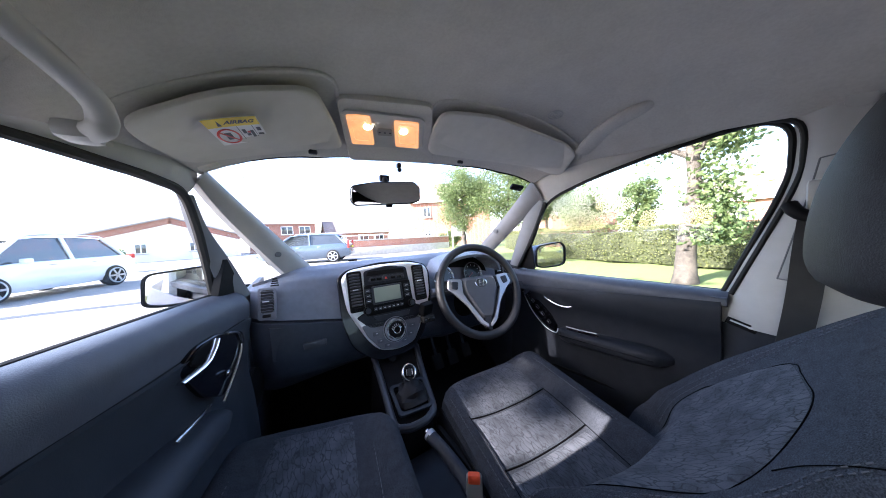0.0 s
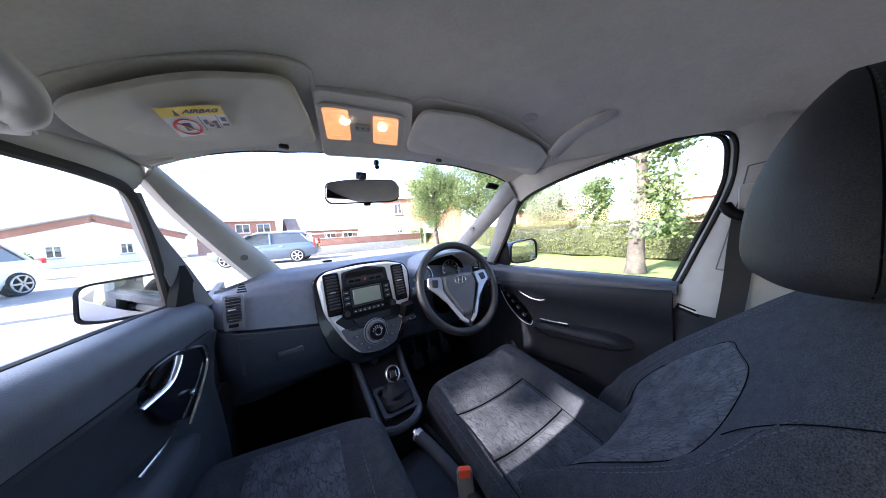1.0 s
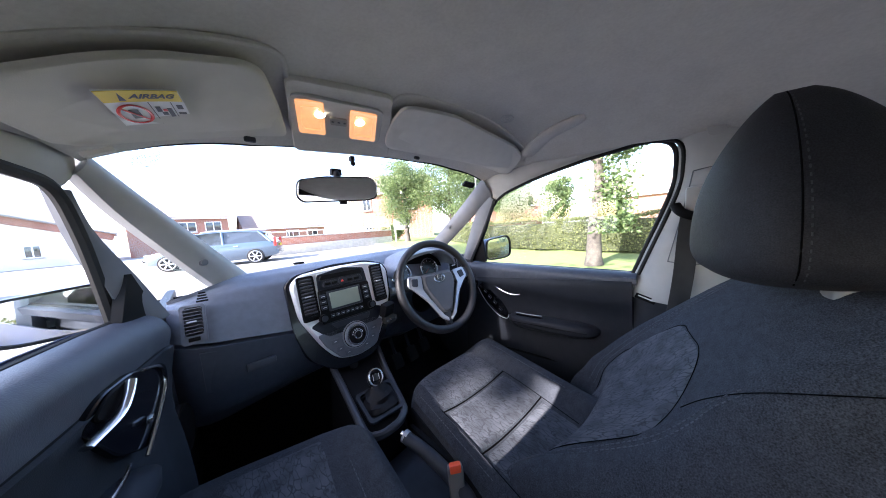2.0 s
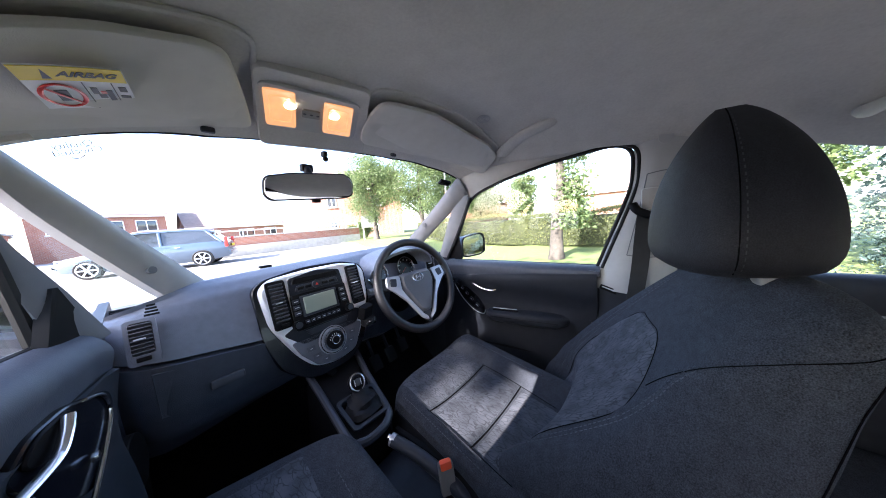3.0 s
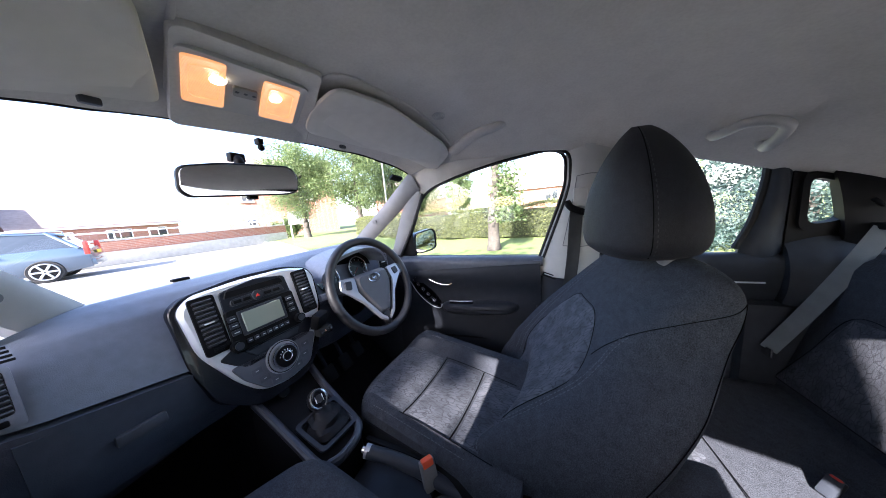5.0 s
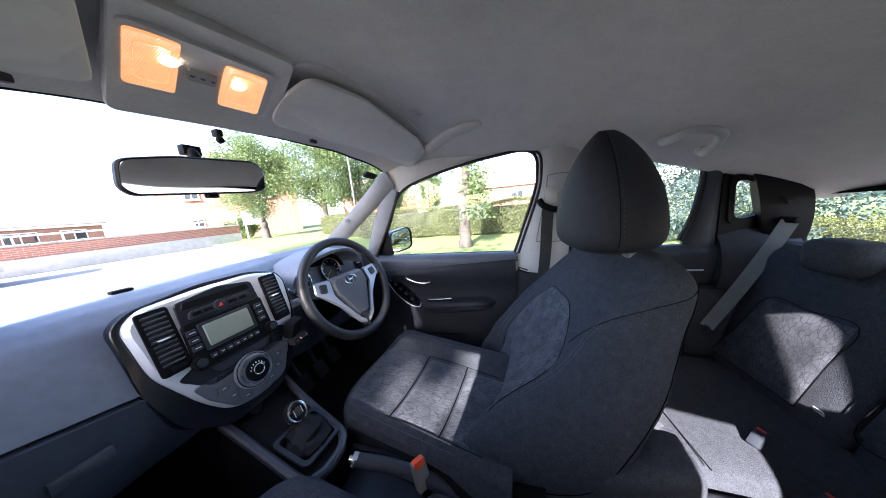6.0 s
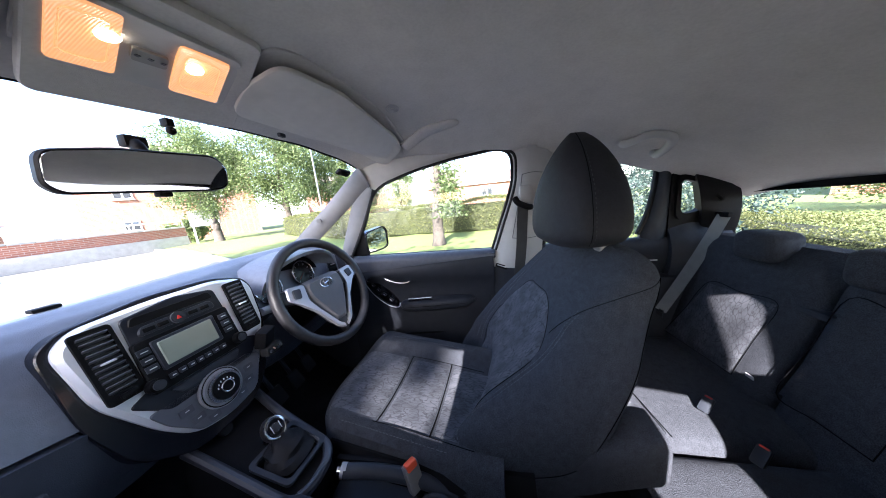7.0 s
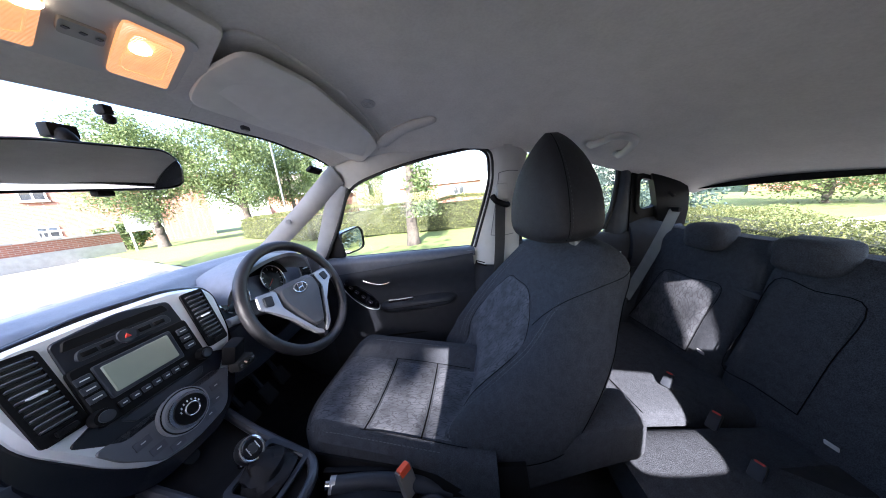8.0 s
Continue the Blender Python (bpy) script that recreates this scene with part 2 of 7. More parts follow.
def windscreen_point(u, v):
    top = Vector((-0.49 + 1.15 * u, 0, 0))
    top.y = front_y(top.x) + 0.004
    top.z = roof_z(top.x, top.y) + 0.014
    bx = -0.36 + 1.04 * u
    bot = Vector((bx, linear([(-0.36, 0.70), (-0.28, 0.76), (0.07, 0.86), (0.4, 0.88), (0.68, 0.87)], bx), 0.985))
    p = top.lerp(bot, v)
    b = 4 * v * (1 - v) * 0.015
    return p + Vector((0, b, b))


ws = tagged(new("window_1"), "large clear curved windscreen of the car", "windscreen", kind="structure")
pane = part("pane", sheet(windscreen_point, 24, 12), GLASS, ws)
pane.visible_shadow = False
part("frit_band", sheet(lambda u, v: Vector(windscreen_point(u, 0.0 + 0.02 * v)) - Vector((0, 0.004, 0.003)), 30, 3, 0.002), BLACK, ws, "black printed band along the glass edge")


def beam(a, b, inward, bulge, thick=0.02, n=6):
    """A trim strip between two edges, bowed into the cabin, with a back."""
    a, b = bowed(a, 5), bowed(b, 5)
    d = Vector(inward).normalized()
    rings = []
    for p, q in zip(a, b):
        front = [p.lerp(q, k / n) + d * bulge * math.sin(math.pi * k / n) ** 0.7 for k in range(n + 1)]
        rings.append(front + [q - d * thick, p - d * thick])
    return loft(rings)


# right pillars and rail
trim_r = tagged(new("trim_right"), "pale grey plastic pillar and roof rail trim", "pillar trim", kind="structure")
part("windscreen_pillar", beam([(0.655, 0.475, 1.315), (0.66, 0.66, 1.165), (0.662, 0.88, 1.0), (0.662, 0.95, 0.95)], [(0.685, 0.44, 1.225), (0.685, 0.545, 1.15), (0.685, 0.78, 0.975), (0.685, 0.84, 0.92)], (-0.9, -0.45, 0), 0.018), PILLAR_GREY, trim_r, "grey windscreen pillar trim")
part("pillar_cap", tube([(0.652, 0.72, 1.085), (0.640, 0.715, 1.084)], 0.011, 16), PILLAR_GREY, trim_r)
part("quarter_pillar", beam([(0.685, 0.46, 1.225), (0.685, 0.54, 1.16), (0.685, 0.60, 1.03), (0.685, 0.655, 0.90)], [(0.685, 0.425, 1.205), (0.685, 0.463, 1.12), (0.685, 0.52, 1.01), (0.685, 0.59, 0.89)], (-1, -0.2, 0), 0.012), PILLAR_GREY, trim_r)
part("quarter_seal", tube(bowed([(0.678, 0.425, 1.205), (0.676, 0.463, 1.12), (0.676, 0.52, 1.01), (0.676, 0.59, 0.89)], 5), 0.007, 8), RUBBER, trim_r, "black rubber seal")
ys = [0.475, 0.40, 0.25, 0.07, -0.07, -0.2, -0.3]
part("roof_rail", beam([(right_x(y), y, roof_z(right_x(y), y) + 0.014) for y in ys], [(0.70, y, linear([(-0.3, 1.325), (-0.18, 1.325), (-0.07, 1.32), (0.074, 1.303), (0.283, 1.262), (0.415, 1.209), (0.48, 1.19)], y)) for y in ys], (-1, 0, -0.3), 0.006), PALE_TRIM, trim_r)
part("door_pillar", beam([(0.692, -0.198, 1.33), (0.692, -0.226, 1.275), (0.692, -0.212, 1.134), (0.692, -0.156, 0.98), (0.69, -0.121, 0.874), (0.68, -0.095, 0.80)], [(0.68, -0.40, 1.31), (0.68, -0.385, 1.25), (0.68, -0.37, 1.12), (0.68, -0.35, 0.98), (0.68, -0.34, 0.87), (0.68, -0.33, 0.78)], (-1, 0.1, 0), 0.03), PALE_TRIM, trim_r)
part("pillar_foot", beam([(0.69, -0.10, 0.80), (0.69, -0.08, 0.6), (0.69, -0.05, 0.3)], [(0.69, -0.34, 0.79), (0.69, -0.34, 0.6), (0.69, -0.34, 0.3)], (-1, 0.1, 0), 0.02), DARK, trim_r, "dark plastic pillar foot")
for pts in ([(0.6535, -0.258, 1.20), (0.6515, -0.245, 1.12), (0.6515, -0.222, 1.0), (0.652, -0.208, 0.93)], [(0.652, -0.208, 0.93), (0.650, -0.26, 0.925), (0.652, -0.31, 0.93)], [(0.6535, -0.258, 1.20), (0.650, -0.30, 1.205), (0.652, -0.34, 1.20)]):
    part("panel_joint", tube(bowed(pts, 6), 0.0016, 6), PILLAR_GREY, trim_r)
part("pillar_cap", tube([(0.655, -0.30, 1.305), (0.648, -0.30, 1.304)], 0.018, 20), PALE_TRIM, trim_r)

# left pillars and rail
trim_l = tagged(new("trim_left"), "grey plastic windscreen pillar and roof rail trim", "pillar trim", kind="structure")
# Same plastic as the right pillar; PALE_TRIM puts the missing light into its colour
part("windscreen_pillar", beam([(-0.487, 0.482, 1.255), (-0.41, 0.585, 1.153), (-0.30, 0.72, 1.015), (-0.25, 0.78, 0.95)], [(-0.495, 0.470, 1.215), (-0.462, 0.550, 1.140), (-0.362, 0.675, 0.982), (-0.33, 0.715, 0.94)], (0.75, -0.65, 0), 0.012), PALE_TRIM, trim_l, "windscreen pillar trim, paler than its grey plastic to stand for light")
part("pillar_cap", tube([(-0.372, 0.645, 1.040), (-0.366, 0.636, 1.040)], 0.008, 16), PILLAR_GREY, trim_l)
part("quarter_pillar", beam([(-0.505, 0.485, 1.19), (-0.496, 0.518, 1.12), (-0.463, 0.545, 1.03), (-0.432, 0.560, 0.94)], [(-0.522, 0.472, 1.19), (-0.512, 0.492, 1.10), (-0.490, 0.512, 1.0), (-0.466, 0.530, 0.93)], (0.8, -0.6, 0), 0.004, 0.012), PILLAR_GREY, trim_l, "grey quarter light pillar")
ys = [0.475, 0.40, 0.3, 0.17, 0.0, -0.2, -0.5]
part("roof_rail", beam([(left_x(y), y, roof_z(left_x(y), y) + 0.014) for y in ys], [(left_x(y) - 0.02, y, linear([(-0.5, 1.20), (0.17, 1.205), (0.3, 1.207), (0.47, 1.19)], y)) for y in ys], (1, 0, -0.3), 0.008), PALE_TRIM, trim_l)
# Unseen pillar, made extra wide to keep sun off the driver's backrest
part("door_pillar", beam([(-0.60, 0.12, 1.25), (-0.62, 0.12, 0.9), (-0.64, 0.12, 0.3)], [(-0.62, -0.34, 1.28), (-0.64, -0.34, 0.9), (-0.66, -0.34, 0.3)], (1, 0, 0), 0.02), PALE_TRIM, trim_l)


# ---- side doors ----
GLOSS_SWITCH = material("switch_black", (0.012, 0.013, 0.017), 0.3, vary=0.05)
def door_sheet(xf, profile, y0, y1, ny=24, thick=0.02):
    """Inner door skin: profile(y) gives (inset, z) pairs from top to bottom; xf(y) is the side's line and inset goes into the cabin."""
    cols = []
    for i in range(ny):
        y = y0 + (y1 - y0) * i / (ny - 1)
        pr = bowed([(a, 0, z) for a, z in profile(y)], 4)
        cols.append([xf(y, p.x) + Vector((0, 0, p.z)) for p in pr])
    n = len(cols[0])
    return sheet(lambda u, v: cols[round(u * (ny - 1))][round(v * (n - 1))], ny, n, thick)


def right_side(y, inset):
    return Vector((0.715 - inset, y, 0))


def left_side(y, inset):
    return Vector((left_x(y) - 0.03 + inset * 0.95, y - inset * 0.28, 0))


# right front door
door_2 = tagged(new("door_2"), "closed driver door with dark plastic and cloth trim", "car door", kind="structure")
DOOR_DARK = material("door_dark", (0.019, 0.022, 0.029), 0.5, bump=0.3, bump_scale=700, vary=0.1, spec=0.18)
part("upper_trim", door_sheet(right_side, lambda y: [(-0.02, 0.868), (0.01, 0.879), (0.035, 0.876), (0.052, 0.862), (0.056, 0.845), (0.052, 0.818 + (0.26 - y) * 0.07), (0.040, 0.810 + (0.26 - y) * 0.07)], 0.63, -0.13), SHADED_PAD, door_2, "smooth grey window sill pad")
part("middle_trim", door_sheet(right_side, lambda y: [(0.040, 0.816 + (0.26 - y) * 0.07), (0.046, 0.80 + (0.26 - y) * 0.07), (0.044, 0.775), (0.032, 0.74), (0.026, 0.70), (0.028, 0.655)], 0.63, -0.12), DOOR_DARK, door_2, "dark moulded middle panel")
part("lower_trim", door_sheet(right_side, lambda y: [(0.028, 0.66), (0.03, 0.62), (0.036, 0.54), (0.040, 0.48), (0.045, 0.40), (0.03, 0.24)], 0.63, -0.10), DOOR_DARK, door_2)
part("trim_strip", tube(bowed([(0.674, 0.31, 0.742), (0.668, 0.25, 0.760), (0.664, 0.18, 0.782), (0.662, 0.121, 0.796), (0.660, 0.04, 0.808), (0.660, -0.03, 0.815), (0.660, -0.10, 0.822)], 5), 0.0030, 8), SILVER, door_2, "thin silver trim strip")


def arm_ring(y):
    """Section of the driver door's armrest at y."""
    end = max(0.12, 1 - abs((y - 0.17) / 0.195) ** 6) ** 0.5
    top = linear([(-0.02, 0.672), (0.36, 0.650)], y)
    return [Vector((0.690 - 0.078 * end * max(0.0, c), y, top - 0.032 + 0.032 * end * q)) for c, q in superring(2, 2, 32, 3.4)]


part("armrest", loft([arm_ring(-0.024 + 0.388 * k / 24) for k in range(25)]), DOOR_DARK, door_2, "long padded black armrest")
part("armrest_seam", tube(bowed([(0.6125, 0.33, 0.622), (0.6115, 0.2, 0.630), (0.6125, 0.01, 0.642)], 6), 0.0012, 6), SEAM, door_2)
part("pull_cup", plate(rounded([(-0.312, 0.0), (-0.182, 0.0), (-0.19, 0.026), (-0.30, 0.026)], 0.008), 0.005, facing((0.632, 0, 0.661), (0, -1, 0.04), (1, 0, 0))), PIANO, door_2, "gloss black pull cup")
part("grip_edge", tube(bowed([(0.628, 0.305, 0.664), (0.624, 0.25, 0.667), (0.628, 0.186, 0.671)], 4), 0.0016, 8), SILVER, door_2)
part("map_pocket", tube(bowed([(0.665, 0.50, 0.44), (0.655, 0.3, 0.462), (0.665, 0.0, 0.47)], 6), 0.006, 8), BLACK, door_2)
hnd = part("handle_bezel", plate(rounded([(-0.455, 0.735), (-0.455, 0.785), (-0.37, 0.775), (-0.29, 0.742), (-0.34, 0.722)], 0.014), 0.006, facing((0.678, 0, 0), (0, -1, 0), (0, 0, 1))), PIANO, door_2)
part("lever", tube(bowed([(0.668, 0.448, 0.778), (0.657, 0.41, 0.760), (0.653, 0.36, 0.744), (0.654, 0.32, 0.741), (0.660, 0.298, 0.746)], 5), 0.0085, 10, 0.5), CHROME, hnd, "chrome door release lever")
swp = part("switch_panel", plate(rounded([(-0.552, 0.775), (-0.525, 0.792), (-0.47, 0.745), (-0.40, 0.685), (-0.365, 0.640), (-0.375, 0.610), (-0.42, 0.622), (-0.50, 0.685)], 0.012), 0.010, facing((0.672, 0, 0), (0, -1, 0), (0, 0, 1))), PIANO, door_2, "gloss black window switch panel")
part("panel_edge", tube(bowed([(0.660, 0.552, 0.768), (0.660, 0.50, 0.683), (0.659, 0.43, 0.622), (0.659, 0.375, 0.608), (0.659, 0.362, 0.630)], 5), 0.0018, 8), SILVER, swp, "thin silver panel edge")
for y, z in ((0.520, 0.758), (0.495, 0.732), (0.468, 0.706), (0.440, 0.680), (0.408, 0.650)):
    sb = part("switch", box((0.010, 0.020, 0.015), (0, 0, 0), 0.003, pose(0.660, y, z, 42, 0, 0)), GLOSS_SWITCH, swp)
    part("switch_mark", box((0.001, 0.010, 0.002), (0, 0, 0), 0, pose(0.6544, y, z, 42, 0, 0)), SILVER, sb)
part("mirror_corner", plate(rounded([(-0.60, 0.885), (-0.52, 1.02), (-0.50, 0.885)], 0.01), 0.012, facing((0.70, 0, 0), (0, -1, 0), (0, 0, 1))), BLACK, door_2, "black mirror mounting corner")
seal = [(0.695, 0.585, 0.885), (0.695, 0.50, 1.05), (0.695, 0.425, 1.195), (0.695, 0.283, 1.255), (0.695, 0.074, 1.297), (0.695, -0.069, 1.313), (0.695, -0.165, 1.318), (0.695, -0.215, 1.29), (0.695, -0.222, 1.22), (0.695, -0.208, 1.134), (0.695, -0.118, 0.874)]
part("window_seal", tube(bowed(seal, 5), 0.007, 8, up=(1, 0, 0)), RUBBER, door_2, "black rubber window seal")
part("frame_seal", tube(bowed([(0.682, y - 0.016, z) for _, y, z in seal[6:]], 5), 0.006, 8, up=(1, 0, 0)), RUBBER, door_2, "black rubber frame seal")
part("outer_skin", sheet(lambda u, v: (0.77 + 0.05 * math.sin(math.pi * v), 0.66 - 0.8 * u, 0.25 + 0.62 * v), 8, 8, 0.004), PAINT, door_2, "dark blue painted outer skin")
glass = part("pane", loft([[(0.705, p[1], p[2]) for p in bowed(seal, 3)], [(0.709, p[1], p[2]) for p in bowed(seal, 3)]]), GLASS, door_2)
glass.visible_shadow = False
part("pane", plate([(-0.64, 0.92), (-0.78, 0.97), (-0.545, 1.155)], 0.003, facing((0.70, 0, 0), (0, -1, 0), (0, 0, 1)), 0.0005), GLASS, door_2).visible_shadow = False

# right rear door and quarter
door_3 = tagged(new("door_3"), "closed rear door with dark plastic trim", "car door", kind="structure")
part("upper_trim", door_sheet(right_side, lambda y: [(-0.02, 0.880), (0.015, 0.886), (0.04, 0.876), (0.05, 0.84), (0.045, 0.77), (0.03, 0.70), (0.04, 0.5), (0.04, 0.28)], -0.345, -0.92, 16), DARK, door_3)
part("trim_strip", tube([(0.664, -0.40, 0.79), (0.664, -0.80, 0.79)], 0.003, 8), SILVER, door_3)
seal = [(0.695, -0.35, 0.88), (0.695, -0.37, 1.1), (0.695, -0.41, 1.25), (0.695, -0.565, 1.245), (0.695, -0.695, 1.215), (0.695, -0.775, 1.178), (0.695, -0.79, 1.14), (0.695, -0.77, 1.0), (0.695, -0.735, 0.90)]
part("window_seal", tube(bowed(seal, 5), 0.010, 8, up=(1, 0, 0)), RUBBER, door_3, "black rubber window seal")
part("upper_frame", beam([(0.69, -0.40, 1.33), (0.69, -0.56, 1.295), (0.69, -0.70, 1.262), (0.695, -0.80, 1.22)], [(0.695, -0.41, 1.25), (0.695, -0.565, 1.245), (0.695, -0.695, 1.215), (0.695, -0.79, 1.165)], (-1, 0, 0), 0.01), PALE_TRIM, door_3)
part("rear_frame", beam([(0.695, -0.795, 1.165), (0.695, -0.78, 1.03), (0.695, -0.745, 0.89), (0.69, -0.73, 0.80)], [(0.69, -0.845, 1.16), (0.69, -0.845, 1.03), (0.69, -0.845, 0.89), (0.69, -0.85, 0.80)], (-1, 0.2, 0), 0.02), DARK, door_3, "black plastic window frame corner")
part("outer_skin", sheet(lambda u, v: (0.77 + 0.05 * math.sin(math.pi * v), -0.15 - 0.75 * u, 0.25 + 0.62 * v), 8, 8, 0.004), PAINT, door_3, "dark blue painted outer skin")
glass = part("pane", loft([[(0.704, p[1], p[2]) for p in bowed(seal, 3)], [(0.708, p[1], p[2]) for p in bowed(seal, 3)]]), GLASS, door_3)
glass.visible_shadow = False
quarter = tagged(new("trim_rear"), "dark plastic rear quarter trim with small window", "quarter trim", kind="structure")
RQ = facing((0.70, 0, 0), (0, -1, 0), (0, 0, 1))
part("quarter_panel", plate(rounded([(0.84, 1.21), (1.075, 1.10), (1.075, 0.62), (0.84, 0.62)], 0.01, 6), 0.02, RQ, hole=rounded([(0.868, 1.122), (0.95, 1.092), (0.953, 0.985), (0.872, 0.972)], 0.03, 6)), BLACK, quarter)
part("quarter_surround", plate(rounded([(0.855, 1.142), (0.965, 1.105), (0.967, 0.968), (0.858, 0.952)], 0.035, 6), 0.03, RQ, hole=rounded([(0.870, 1.120), (0.948, 1.090), (0.951, 0.987), (0.874, 0.974)], 0.03, 6)), BLACK, quarter)
part("pane", plate(rounded([(0.866, 1.124), (0.952, 1.094), (0.955, 0.983), (0.870, 0.970)], 0.03, 6), 0.003, facing((0.712, 0, 0), (0, -1, 0), (0, 0, 1)), 0.0005), GLASS, quarter).visible_shadow = False
part("shoulder_pad", beam([(0.69, -0.84, 0.93), (0.685, -0.93, 0.945), (0.69, -1.05, 0.93)], [(0.66, -0.84, 0.72), (0.62, -0.93, 0.72), (0.62, -1.06, 0.74)], (-1, 0, 0.2), 0.03), DARK, quarter)
part("rear_pillar", beam([(0.668, -0.905, 1.150), (0.664, -0.940, 1.135), (0.664, -0.99, 1.110), (0.668, -1.07, 1.060)], [(0.665, -0.948, 0.925), (0.665, -0.975, 0.905), (0.665, -1.007, 0.873), (0.668, -1.068, 0.885)], (-1, 0.3, 0), 0.022, 0.03, 12), BLACK, quarter, "dark plastic rear pillar trim")
part("side_bin", box((0.12, 0.5, 0.35), (0.70, -1.0, 0.55), 0.03), DARK, quarter)

# left front door
door_1 = tagged(new("door_1"), "closed passenger door with dark plastic and cloth trim", "car door", kind="structure")
part("upper_trim", door_sheet(left_side, lambda y: [(-0.01, 0.952), (0.02, 0.958), (0.05, 0.948), (0.068, 0.92), (0.062, linear([(0.1, 0.876), (0.3, 0.874), (0.54, 0.884), (0.6, 0.884)], y))], 0.545, -0.2, 30), SHADED_PAD, door_1, "smooth grey upper door pad")
part("lower_trim", door_sheet(left_side, lambda y: [(0.052, linear([(0.1, 0.878), (0.3, 0.876), (0.54, 0.886), (0.6, 0.886)], y)), (0.04, 0.82), (0.035, 0.76), (0.045, 0.66), (0.05, 0.5), (0.04, 0.26)], 0.545, -0.2, 30), DARK, door_1)
part("trim_strip", tube(bowed([left_side(y, 0.062) + Vector((0, 0, linear([(0.1, 0.874), (0.3, 0.872), (0.54, 0.882), (0.6, 0.882)], y))) for y in (0.05, 0.15, 0.25, 0.35, 0.45, 0.54)], 3), 0.0025, 8), BLACK, door_1)


def left_at(y, inset, z):
    return left_side(y, inset) + Vector((0, 0, z))


def left_plate(outline, inset, thick, corner=0.015):
    """A plate laid on the left door, from (y, z) corners."""
    o = left_at(0.45, inset, 0)
    a, b = left_at(0.30, inset, 0), left_at(0.55, inset, 0)
    d = (b - a).normalized()
    m = facing((o.x, o.y, 0), (d.x, d.y, 0), (0, 0, 1))
    return plate(rounded([((y - o.y) / d.y, z) for y, z in outline], corner), thick, m)


part("pull_bezel", left_plate([(0.305, 0.866), (0.345, 0.890), (0.40, 0.892), (0.486, 0.866), (0.488, 0.833), (0.407, 0.755), (0.352, 0.790)], 0.066, 0.010), PIANO, door_1, "gloss black door pull surround")
part("pull_edge", tube(bowed([left_at(0.44, 0.080, 0.884), left_at(0.480, 0.080, 0.868), left_at(0.486, 0.080, 0.832), left_at(0.45, 0.080, 0.790), left_at(0.406, 0.080, 0.754)], 5), 0.003, 8), CHROME, door_1)
hb = part("handle_bezel", left_plate([(0.315, 0.868), (0.345, 0.888), (0.40, 0.890), (0.385, 0.86), (0.345, 0.850)], 0.077, 0.003), BLACK, door_1)
part("lever", tube(bowed([left_at(0.398, 0.083, 0.888), left_at(0.378, 0.087, 0.874), left_at(0.350, 0.089, 0.860), left_at(0.300, 0.086, 0.856)], 6), 0.0062, 10, 0.5), CHROME, hb, "chrome door release lever")
part("lock_button", box((0.008, 0.016, 0.010), left_at(0.427, 0.082, 0.803), 0.003), CHROME, door_1)
part("armrest", loft([[left_at(0.425 - 0.60 * t, 0.055, 0.705) + Vector((0.062 * s * math.cos(a), 0, 0.036 * s * math.sin(a) + 0.012 + 0.05 * t)) for a in [2 * math.pi * i / 20 for i in range(20)]] for t, s in ((0, 0.15), (0.03, 0.55), (0.1, 0.8), (0.3, 1), (0.8, 1), (1, 0.8))]), DARK, door_1, "padded dark armrest")
part("grip_edge", tube(bowed([left_at(0.36, 0.085, 0.778), left_at(0.31, 0.10, 0.788), left_at(0.25, 0.108, 0.795)], 5), 0.0025, 8), CHROME, door_1)
part("mirror_corner", loft([[left_at(0.50, d, 0.948), left_at(0.535, d, 1.04), left_at(0.540, d, 1.04), left_at(0.565, d, 0.948)] for d in (0.02, 0.035)]), BLACK, door_1, "black mirror mounting corner")
seal = [left_at(0.11, 0.015, 1.213), left_at(0.3, 0.015, 1.207), left_at(0.40, 0.015, 1.203), left_at(0.465, 0.012, 1.188), left_at(0.495, 0.012, 1.12), left_at(0.515, 0.012, 1.03), left_at(0.53, 0.012, 0.945)]
part("window_seal", tube(bowed(seal, 5), 0.009, 8), RUBBER, door_1, "black rubber window seal")
part("belt_seal", tube([left_at(y, 0.01, 0.955) for y in (0.56, 0.45, 0.3, 0.15, 0.1, -0.1)], 0.006, 8), RUBBER, door_1)
part("outer_skin", sheet(lambda u, v: left_at(0.62 - 0.85 * u, -0.06 - 0.04 * math.sin(math.pi * v), 0.25 + 0.69 * v), 12, 8, 0.004), PAINT, door_1, "dark blue painted outer skin")
gl = part("pane", sheet(lambda u, v: left_at(0.08 + 0.44 * u, -0.005, 0.95 + (linear([(0, 0.262), (0.8, 0.25), (0.9, 0.2), (1, 0.0)], u)) * v), 14, 6, 0.003), GLASS, door_1)
gl.visible_shadow = False
part("pane", sheet(lambda u, v: Vector((-0.480, 0.540, 1.140)).lerp(Vector((-0.425, 0.575, 0.94)).lerp(Vector((-0.352, 0.672, 0.958)), u), v), 4, 4), GLASS, door_1).visible_shadow = False
spk = part("speaker_grille", left_plate([(0.565 + 0.036 * math.cos(a), 0.678 + 0.056 * math.sin(a)) for a in [2 * math.pi * i / 20 for i in range(20)]], 0.045, 0.012, 0.004), BLACK, door_1, "black speaker grille")

